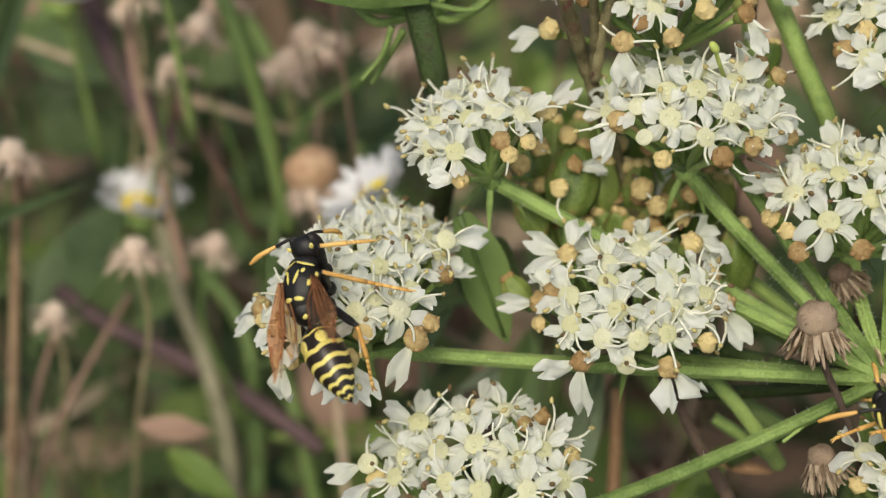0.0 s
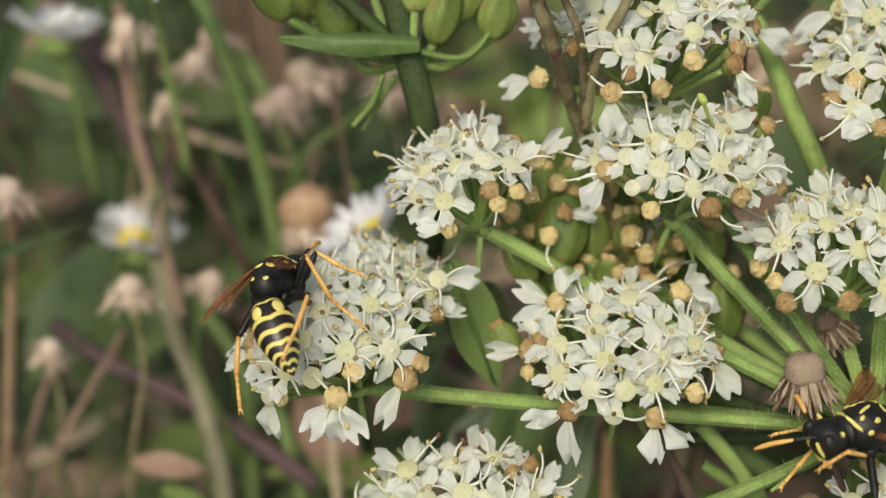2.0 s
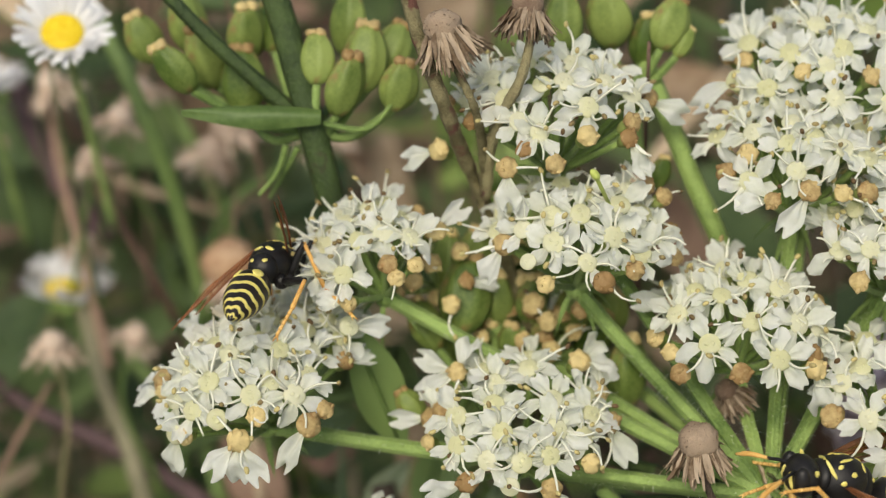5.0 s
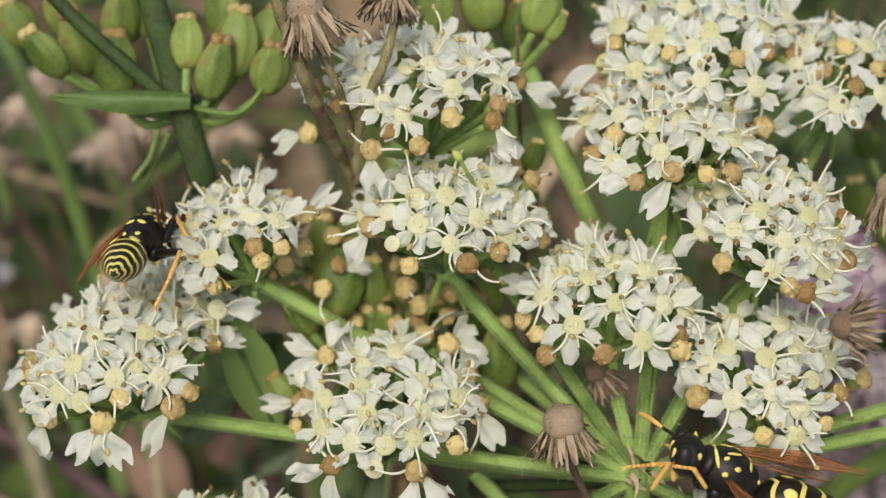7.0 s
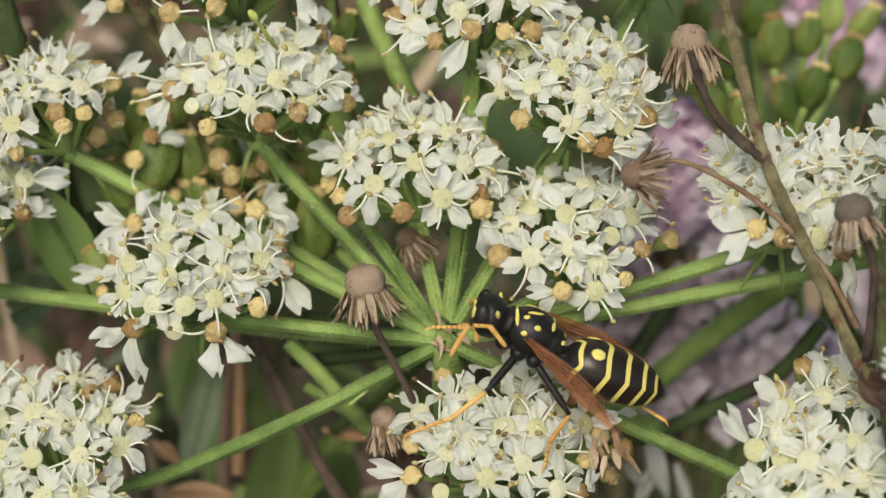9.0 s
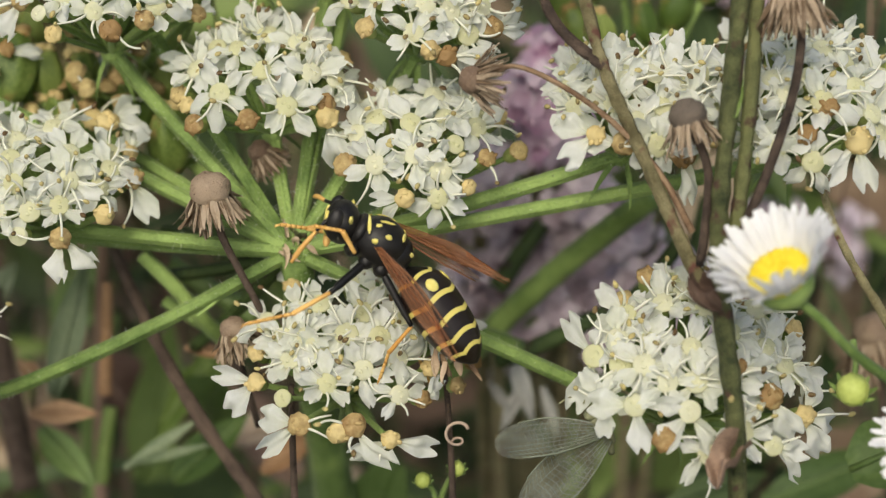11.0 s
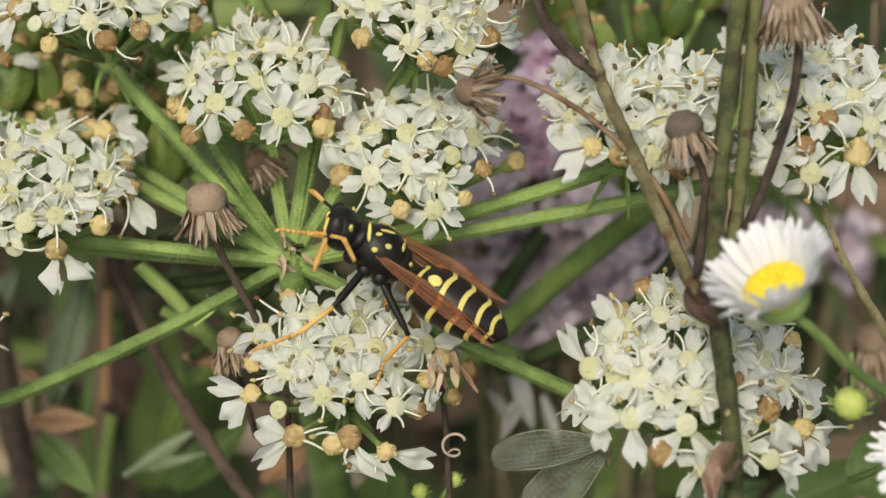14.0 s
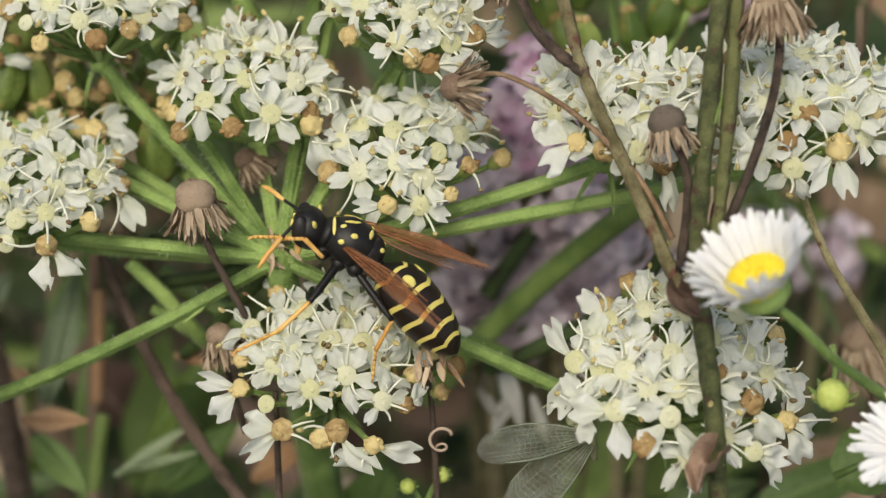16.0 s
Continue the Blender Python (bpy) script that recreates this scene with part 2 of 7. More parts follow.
def membrane(name, tint, clear, rough=0.25, streak=1.0):
    """A thin insect wing: see-through, tinted, with streaks along it."""
    m, t, b = nodes_of(name)
    L = t.links.new
    tc = t.nodes.new("ShaderNodeTexCoord")
    mp = t.nodes.new("ShaderNodeMapping")
    mp.inputs["Scale"].default_value = (180 * streak, 1500, 400)
    L(tc.outputs["Object"], mp.inputs[0])
    n = t.nodes.new("ShaderNodeTexNoise")
    n.inputs["Scale"].default_value, n.inputs["Detail"].default_value = 1.2, 5
    L(mp.outputs[0], n.inputs["Vector"])
    r = t.nodes.new("ShaderNodeValToRGB")
    r.color_ramp.elements[0].color = (tint[0] * 0.45, tint[1] * 0.4, tint[2] * 0.4, 1)
    r.color_ramp.elements[1].color = (*tint, 1)
    r.color_ramp.elements[0].position, r.color_ramp.elements[1].position = 0.35, 0.65
    L(n.outputs["Fac"], r.inputs[0])
    L(r.outputs[0], b.inputs["Base Color"])
    b.inputs["Roughness"].default_value = rough
    tr = t.nodes.new("ShaderNodeBsdfTransparent")
    tr.inputs[0].default_value = (min(1, tint[0] * 1.2 + 0.25), min(1, tint[1] * 1.2 + 0.2), min(1, tint[2] * 1.2 + 0.15), 1)
    ms = t.nodes.new("ShaderNodeMixShader")
    ms.inputs[0].default_value = clear
    L(b.outputs[0], ms.inputs[1])
    L(tr.outputs[0], ms.inputs[2])
    L(ms.outputs[0], t.nodes["Material Output"].inputs["Surface"])
    return m


BANDS, THINBANDS = banded(0.28, 0.87), banded(0.0, 1.13, ((0.95, 1.13), (2.35, 2.62), (3.5, 3.76), (4.55, 4.8), (5.4, 5.62)))
WING = membrane("amber_wing", (0.50, 0.25, 0.13), 0.64)
HINDWING = membrane("clear_grey_wing", (0.5, 0.42, 0.34), 0.86)
LACEWING = membrane("clear_lace_wing", (0.42, 0.46, 0.40), 0.72, 0.25, 3.0)
VEIN = surface("brown_vein", (0.12, 0.04, 0.015), (0.25, 0.10, 0.04), 0.5, 1, 6, 0.1, 0, 0.1)
PALEVEIN = surface("pale_green_vein", (0.12, 0.14, 0.09), (0.25, 0.27, 0.20), 0.5, 1, 6, 0.1, 0, 0.1)


# ---- mesh tools ----
def finish(name, bm, mats, smooth=True):
    me = bpy.data.meshes.new(name)
    bm.to_mesh(me)
    bm.free()
    for m in mats if isinstance(mats, (list, tuple)) else [mats]:
        me.materials.append(m)
    if smooth:
        me.shade_smooth()
    return me


def part(name, bm, material, parent, label="", smooth=True):
    """One mesh object under a thing or a part."""
    ob = new(name, finish(name, bm, material, smooth))
    ob.parent = parent
    if parent.type == "EMPTY":
        ob.matrix_parent_inverse = parent.matrix_basis.inverted()
    if label:
        tagged(ob, label)
    return ob


def empty(name, place=None, label="", category="", group="", kind=""):
    ob = new(name)
    ob.empty_display_size = 0.004
    if place is not None:
        ob.matrix_basis = place if isinstance(place, Matrix) else Matrix.Translation(place)
    return tagged(ob, label, category, group, kind)


def smooth_line(points, steps=6):
    """Catmull-Rom through the points."""
    q = [points[0] * 2 - points[1], *points, points[-1] * 2 - points[-2]]
    out = []
    for i in range(1, len(q) - 2):
        a, b, c, d = q[i - 1:i + 3]
        for s in range(steps):
            u = s / steps
            out.append(0.5 * (2 * b + (c - a) * u + (2 * a - 5 * b + 4 * c - d) * u * u + (3 * b - a - 3 * c + d) * u ** 3))
    return out + [points[-1]]


def tube(bm, line, radius, sides=8, ribs=0, rib=0.0, mi=0, cap=True):
    """A tube along line; radius: a number or one for each point, in metres."""
    n = len(line)
    rad = radius if isinstance(radius, (list, tuple)) else [radius] * n
    if len(rad) != n:
        rad = [mix(rad[0], rad[-1], i / (n - 1)) if len(rad) == 2 else rad[min(len(rad) - 1, int(i / (n - 1) * (len(rad) - 1) + 0.5))] for i in range(n)]
    rings, side = [], None
    for i, p in enumerate(line):
        t = (line[min(i + 1, n - 1)] - line[max(i - 1, 0)]).normalized()
        if side is None:
            side = t.orthogonal().normalized()
        side = (side - t * side.dot(t)).normalized()
        other = t.cross(side)
        ring = []
        for s in range(sides):
            a = 2 * math.pi * s / sides
            r = rad[i] * (1 + rib * math.cos(ribs * a))
            ring.append(bm.verts.new(p + (side * math.cos(a) + other * math.sin(a)) * r))
        rings.append(ring)
    for a, b in zip(rings, rings[1:]):
        for s in range(sides):
            bm.faces.new((a[s], a[(s + 1) % sides], b[(s + 1) % sides], b[s])).material_index = mi
    if cap:
        bm.faces.new(rings[0][::-1]).material_index = mi
        bm.faces.new(rings[-1]).material_index = mi
    return bm


def blob(bm, m, sx, sy, sz, seg=8, rings=6, rough=0.0, mi=0, seed=0.0):
    """An ellipsoid, uneven by rough, at pose m; sizes are half-lengths in metres."""
    vs = []
    for i in range(rings + 1):
        th = math.pi * i / rings
        row = []
        for j in range(1 if i in (0, rings) else seg):
            ph = 2 * math.pi * j / seg
            d = Vector((math.sin(th) * math.cos(ph), math.sin(th) * math.sin(ph), math.cos(th)))
            k = 1 + rough * noise.noise(d * 2.3 + Vector((seed, seed * 1.7, 3.1)))
            row.append(bm.verts.new(m @ Vector((d.x * sx * k, d.y * sy * k, d.z * sz * k))))
        vs.append(row)
    for i in range(rings):
        a, b = vs[i], vs[i + 1]
        for j in range(seg):
            k = (j + 1) % seg
            if len(a) == 1:
                f = bm.faces.new((a[0], b[j], b[k]))
            elif len(b) == 1:
                f = bm.faces.new((a[j], b[0], a[k]))
            else:
                f = bm.faces.new((a[j], b[j], b[k], a[k]))
            f.material_index = mi
    return bm


def blade(bm, m, length, width, notch=0.0, cup=0.0, droop=0.0, base=0.3, peak=0.7, nu=6, nv=4, mi=0, wave=0.0, seed=0.0, tip=1.0, twist=0.0, blunt=0.5):
    """A petal or leaf: along +x of m, z its upper side. notch splits the tip; droop bends it down; tip: how blunt it ends."""
    grid = []
    for i in range(nu + 1):
        u = i / nu
        w = base + (1 - base) * math.sin(min(1.0, u / peak) * math.pi / 2) if u < peak else 1 - (1 - max(0.02, tip)) * ((u - peak) / (1 - peak)) ** 1.6
        row = []
        for j in range(nv + 1):
            v = 2 * j / nv - 1
            rim = blunt * (1 - math.sqrt(1 - 0.98 * v * v)) if tip > 0.8 else 0.36 * abs(v) ** 3 if tip > 0.4 else 0.0
            x = length * u * (1 - notch * math.exp(-(v / 0.32) ** 2) * u ** 3 - rim * u * u)
            y = width * 0.5 * w * v
            z = cup * width * v * v * w - droop * length * u * u + wave * width * noise.noise(Vector((u * 2.5 + seed, v * 1.3, seed)))
            a = twist * u
            y, z = y * math.cos(a) - z * math.sin(a), y * math.sin(a) + z * math.cos(a)
            row.append(bm.verts.new(m @ Vector((x, y, z))))
        grid.append(row)
    for a, b in zip(grid, grid[1:]):
        for j in range(nv):
            bm.faces.new((a[j], b[j], b[j + 1], a[j + 1])).material_index = mi
    return bm


def spun(az, elevation, radius=0.0, lift=0.0, roll=0.0):
    """Pose on a flower: turned az about z, tipped up by elevation, off centre by radius."""
    return Matrix.Rotation(az, 4, "Z") @ Matrix.Translation((radius, 0, lift)) @ Matrix.Rotation(-elevation, 4, "Y") @ Matrix.Rotation(roll, 4, "X")


# ---- ground ----
def ground():
    bm = bmesh.new()
    n, near = 40, 1.2
    bmesh.ops.create_grid(bm, x_segments=n, y_segments=n, size=near)
    for v in bm.verts:
        v.co.z = 0.012 * noise.noise(v.co * 9) + 0.006 * noise.noise(v.co * 30) - 0.01
        if max(abs(v.co.x), abs(v.co.y)) > near * 0.99:
            s = 400
            v.co.x, v.co.y, v.co.z = v.co.x * s, v.co.y * s, -0.02
    ob = new("ground", finish("ground", bm, SOIL))
    tagged(ob, "dark brown soil under meadow plants and litter", "ground", kind="structure")


# ---- florets of the white umbels: petals, discs and stamens are shared meshes ----
def petal_small(seed):
    rnd = random.Random(seed)
    bm = bmesh.new()
    blade(bm, Matrix(), rnd.uniform(1.4, 1.95) * MM, rnd.uniform(0.85, 1.2) * MM, rnd.uniform(0.05, 0.3), rnd.uniform(-0.15, 0.35), rnd.uniform(-0.3, 0.5),
          0.22, 0.7, 8, 10, 0, 0.26, rnd.uniform(0, 99), 0.85, rnd.uniform(-0.5, 0.5))
    return finish("petal", bm, PETAL)


def petal_large(seed):
    rnd = random.Random(seed)
    bm = bmesh.new()
    blade(bm, Matrix(), rnd.uniform(2.2, 2.9) * MM, rnd.uniform(1.25, 1.8) * MM, rnd.uniform(0.2, 0.45), rnd.uniform(-0.1, 0.3), rnd.uniform(-0.05, 0.4),
          0.2, 0.75, 12, 14, 0, 0.3, rnd.uniform(0, 99), 0.9, rnd.uniform(-0.45, 0.45))
    return finish("petal", bm, PETAL)


def stamen_mesh(seed):
    rnd = random.Random(seed)
    bm = bmesh.new()
    tall, bend, side = rnd.uniform(1.1, 2.2) * MM, rnd.uniform(-0.7, 0.5), rnd.uniform(-1.6, 1.6)
    line = [Vector((tall * u, 0.12 * tall * math.sin(u * 3) * side, bend * tall * u * u * 0.7)) for u in (0, 0.25, 0.5, 0.75, 1.0)]
    tube(bm, line, [0.105 * MM, 0.06 * MM], 5, mi=0)
    if rnd.random() < 0.55:
        blob(bm, Matrix.Translation(line[-1]) @ Matrix.Rotation(rnd.uniform(0, 3), 4, "Z") @ Matrix.Rotation(rnd.uniform(-1, 1), 4, "Y"), 0.25 * MM, 0.15 * MM, 0.14 * MM, 7, 5, 0.25, 1, seed)
    return finish("stamen", bm, [FILAMENT, ANTHER])


def disc_mesh(seed, r, h, mat):
    rnd = random.Random(seed)
    bm = bmesh.new()
    blob(bm, Matrix.Translation((0, 0, 0.25 * MM)), r * MM, r * MM, h * MM, 20, 12, 0.12 if mat is DISC else 0.34, 0, rnd.uniform(0, 50))
    for i in range(2 if mat is DISC else 3):
        a = i * (3.14 if mat is DISC else 1.26) + rnd.uniform(0, 0.5)
        q = (0.25 if mat is DISC else rnd.uniform(0.25, 0.95)) * r
        blob(bm, Matrix.Translation((q * math.cos(a) * MM, q * math.sin(a) * MM, (0.25 + h * math.sqrt(1 - (q / r) ** 2) * 0.88) * MM)), (0.15 if mat is DISC else rnd.uniform(0.12, 0.34)) * MM, rnd.uniform(0.1, 0.22) * MM, (0.07 if mat is DISC else rnd.uniform(0.08, 0.17)) * MM, 6, 4, 0.3, 0, a)
    blob(bm, Matrix.Translation((0, 0, -0.55 * MM)), r * 0.78 * MM, r * 0.78 * MM, 0.85 * MM, 10, 6, 0.06, 1, 1.0)
    return finish("floret", bm, [mat, OVARY])


SMALL = [petal_small(i) for i in range(16)]
LARGE = [petal_large(50 + i) for i in range(12)]
STAMENS = [stamen_mesh(80 + i) for i in range(14)]
PALE = [disc_mesh(100 + i, 0.64, 0.2, DISC) for i in range(4)]
YELLOW = [disc_mesh(120 + i, 0.56 + 0.03 * i, 0.30 + 0.04 * (i % 3), SPENT) for i in range(6)]


def hairs(bm, line, count, length, rnd, mi):
    for _ in range(count):
        i = rnd.randrange(len(line) - 1)
        p = line[i].lerp(line[i + 1], rnd.random())
        d = Vector((rnd.uniform(-1, 1), rnd.uniform(-1, 1), rnd.uniform(-0.6, 1))).normalized()
        tube(bm, [p, p + d * length * rnd.uniform(0.6, 1.2)], [0.035 * MM, 0.012 * MM], 3, mi=mi, cap=False)


def child(name, mesh, parent, m):
    ob = new(name, mesh)
    ob.parent = parent
    ob.matrix_basis = m
    return ob


def floret(cluster, inverse, foot, rnd, place, face, outward, kind, angles):
    """One floret on its pedicel. kind: o open, s spent, c cream and bare, p with long petals at the given angles from outward."""
    m = aimed(place, face, outward)
    size = rnd.uniform(0.93, 1.12) if kind in "op" else rnd.uniform(0.8, 1.08)
    me = rnd.choice(PALE) if kind in "oc" or (kind == "p" and rnd.random() < 0.25) else rnd.choice(YELLOW)
    ob = child("floret", me, cluster, inverse @ m @ Matrix.Rotation(rnd.uniform(0, 6.28), 4, "Z") @ Matrix.Scale(size, 4))
    back = (inverse @ m @ Matrix.Scale(size, 4)).to_3x3()
    own = ob.matrix_basis.inverted() @ inverse @ m @ Matrix.Scale(size, 4)
    # pedicel, in the floret's own space
    bm = bmesh.new()
    to = ob.matrix_basis.inverted() @ inverse
    a, b = to @ foot, Vector((0, 0, -0.9 * MM))
    tube(bm, smooth_line([b, a.lerp(b, 0.55) + Vector((0, 0, -0.6 * MM)), a], 3), [0.2 * MM, 0.27 * MM], 6)
    child("pedicel", finish("pedicel", bm, RAY), ob, Matrix())
    if kind == "o":
        a0 = rnd.uniform(0, 6.28)
        for i in range(5):
            if rnd.random() < 0.06:
                continue
            k = own @ spun(a0 + i * 1.2566 + rnd.uniform(-0.14, 0.14), rnd.uniform(-0.15, 0.25), 0.4 * MM, 0.2 * MM, rnd.uniform(-0.25, 0.25))
            child("petal", rnd.choice(SMALL), ob, k)
        for i in range(5):
            if rnd.random() < 0.74:
                child("stamen", rnd.choice(STAMENS), ob, own @ spun(a0 + (i + 0.5) * 1.2566 + rnd.uniform(-0.2, 0.2), rnd.uniform(0.1, 1.1), 0.5 * MM, 0.25 * MM))
    elif kind == "p":
        for a in angles:
            child("petal", rnd.choice(LARGE), ob, own @ spun(a, rnd.uniform(-0.15, 0.25), 0.5 * MM, 0.15 * MM, rnd.uniform(-0.45, 0.45)))
        for i in range(2):
            if rnd.random() < 0.5:
                child("stamen", rnd.choice(STAMENS), ob, own @ spun(rnd.uniform(0, 6.28), rnd.uniform(0.1, 0.8), 0.5 * MM, 0.25 * MM))
    elif kind == "s" and rnd.random() < 0.3 and cluster.name != "umbellet.015" and cluster.name != "umbellet.016":
        a = math.atan2((place - foot).dot(UP), (place - foot).dot(RIGHT))
        for i in range(rnd.choice((1, 2))):
            child("petal", rnd.choice(LARGE), ob, own @ spun(a + rnd.uniform(-0.7, 0.7), rnd.uniform(-0.25, 0.25), 0.5 * MM, 0.1 * MM, rnd.uniform(-0.45, 0.45)) @ Matrix.Scale(0.85, 4))
    elif rnd.random() < 0.45:
        child("stamen", rnd.choice(STAMENS), ob, own @ spun(rnd.uniform(0, 6.28), rnd.uniform(-0.2, 0.6), 0.5 * MM, 0.2 * MM))
    return ob


# ---- the flowering umbel ----
HUB = (0.14, -5.67, 109.00)


BACK_FLORETS = [(-31.40, 4.83, 112.50), (-29.33, 4.98, 113.00), (-27.47, 4.53, 112.00), (-33.18, 4.59, 112.50), (-30.54, 5.56, 115.00), (-28.71, 5.51, 115.00), (-26.62, 3.39, 111.50), (-28.68, 6.23, 116.00), (-26.70, 5.24, 115.00), (-30.37, 6.12, 117.00)]


def umbellet(hub, stalk, centre, marks, spread, lean, seed, count):
    rnd = random.Random(seed * 17)
    c = P(centre)
    out = V(centre[0] - HUB[0], centre[1] - HUB[1], 0.001)
    axis = (V(0, math.sin(lean), -math.cos(lean)) + out * 0.16).normalized()
    reach = spread * 1.22 * MM
    foot = c - axis * reach * 0.82
    # its ray from the hub
    bm = bmesh.new()
    sag = V(0, -0.35, 1.0) if seed != 12 else V(0, -1.0, 0.4) * 2.0
    line = smooth_line([hub + (foot - hub).normalized() * 0.15 * MM, hub.lerp(foot, 0.35) + sag * 0.5 * MM, hub.lerp(foot, 0.75) + sag * 0.6 * MM, foot], 7)
    tube(bm, line, [0.40 * MM, 0.46 * MM], 24, 6, 0.13)
    ray = part("ray", bm, RAY, stalk, "ribbed green ray")
    bm = bmesh.new()
    hairs(bm, line, 200, 0.7 * MM, rnd, 0)
    fuzz = tagged(part("hair", bm, HAIR, stalk, "short pale hairs of a ray"), kind="stuff")
    if seed == 1:
        SWAYING.extend((ray, fuzz))
    top = empty("umbellet", foot, "domed cluster of creamy white hogweed florets" + (" with many gone ochre" if seed in (2, 11, 13, 17, 18, 19) else ""), "flower cluster", "flower clusters of the umbel")
    inverse = Matrix.Translation(-foot)
    bm = bmesh.new()
    blob(bm, aimed(foot, axis), 0.8 * MM, 0.8 * MM, 0.7 * MM, 8, 6, 0.1)
    part("receptacle", bm, RAY, top)
    for i in range(5):
        bm = bmesh.new()
        blade(bm, aimed(foot, axis) @ spun(i * 1.25 + seed, -0.7, 0.4 * MM), 3.2 * MM, 0.4 * MM, 0, 0.2, 0.3, 0.6, 0.3, tip=0.05)
        part("bracteole", bm, RAY, top)
    spots = []
    fc = Vector((centre[0], centre[1], centre[2])) - Vector((axis.dot(RIGHT), axis.dot(UP), axis.dot(AWAY))) * reach / MM * 0.82
    for kind, dx, dy, *angles in marks:
        ex, ey = (centre[0] + dx - fc.x) * MM / reach, (centre[1] + dy - fc.y) * MM / reach
        q = math.hypot(ex, ey)
        s = min(1.0, 0.96 / q) if q > 0 else 1.0
        d = V(ex * s, ey * s, -math.sqrt(max(0.02, 1 - (q * s) ** 2)))
        p = foot + d * reach * (1.0 if q < 0.96 else q / 0.96)
        spots.append((p, d, kind, [radians(a) for a in angles]))
    base = aimed(foot, axis)
    tries = 0
    while len(spots) < count + 3 and tries < 1500:
        tries += 1
        phi, az = 1.05 * math.sqrt(rnd.random()), rnd.uniform(0, 6.28)
        d = base.to_3x3() @ Vector((math.sin(phi) * math.cos(az), math.sin(phi) * math.sin(az), math.cos(phi)))
        p = foot + d * reach * rnd.uniform(0.93, 1.0)
        w = p - c
        if min([(p - q[0]).length for q in spots] + [1]) < 1.5 * MM or (w.dot(RIGHT) / spread) ** 2 + (w.dot(UP) / (0.8 * spread)) ** 2 > 0.8 * MM * MM:
            continue
        r = rnd.random()
        kind = "o" if phi < 0.8 or r < 0.6 else "s" if r < 0.85 else "p"
        o = d - axis * d.dot(axis)
        spots.append((p, d, kind, [math.atan2(o.dot(UP), o.dot(RIGHT)) + rnd.uniform(-0.4, 0.4)]))
    if seed == 1:
        for token in BACK_FLORETS:
            p = P(token)
            spots.append((p, (p - foot).normalized(), "o", []))
    for p, d, kind, angles in spots:
        face = (d + V(0, 0.05, -0.8) * (1.7 if kind == "p" else 0.8) + Vector((rnd.uniform(-0.2, 0.2), rnd.uniform(-0.2, 0.2), rnd.uniform(-0.2, 0.2)))).normalized()
        floret(top, inverse, foot, rnd, p, face, RIGHT, kind, angles)
    return top


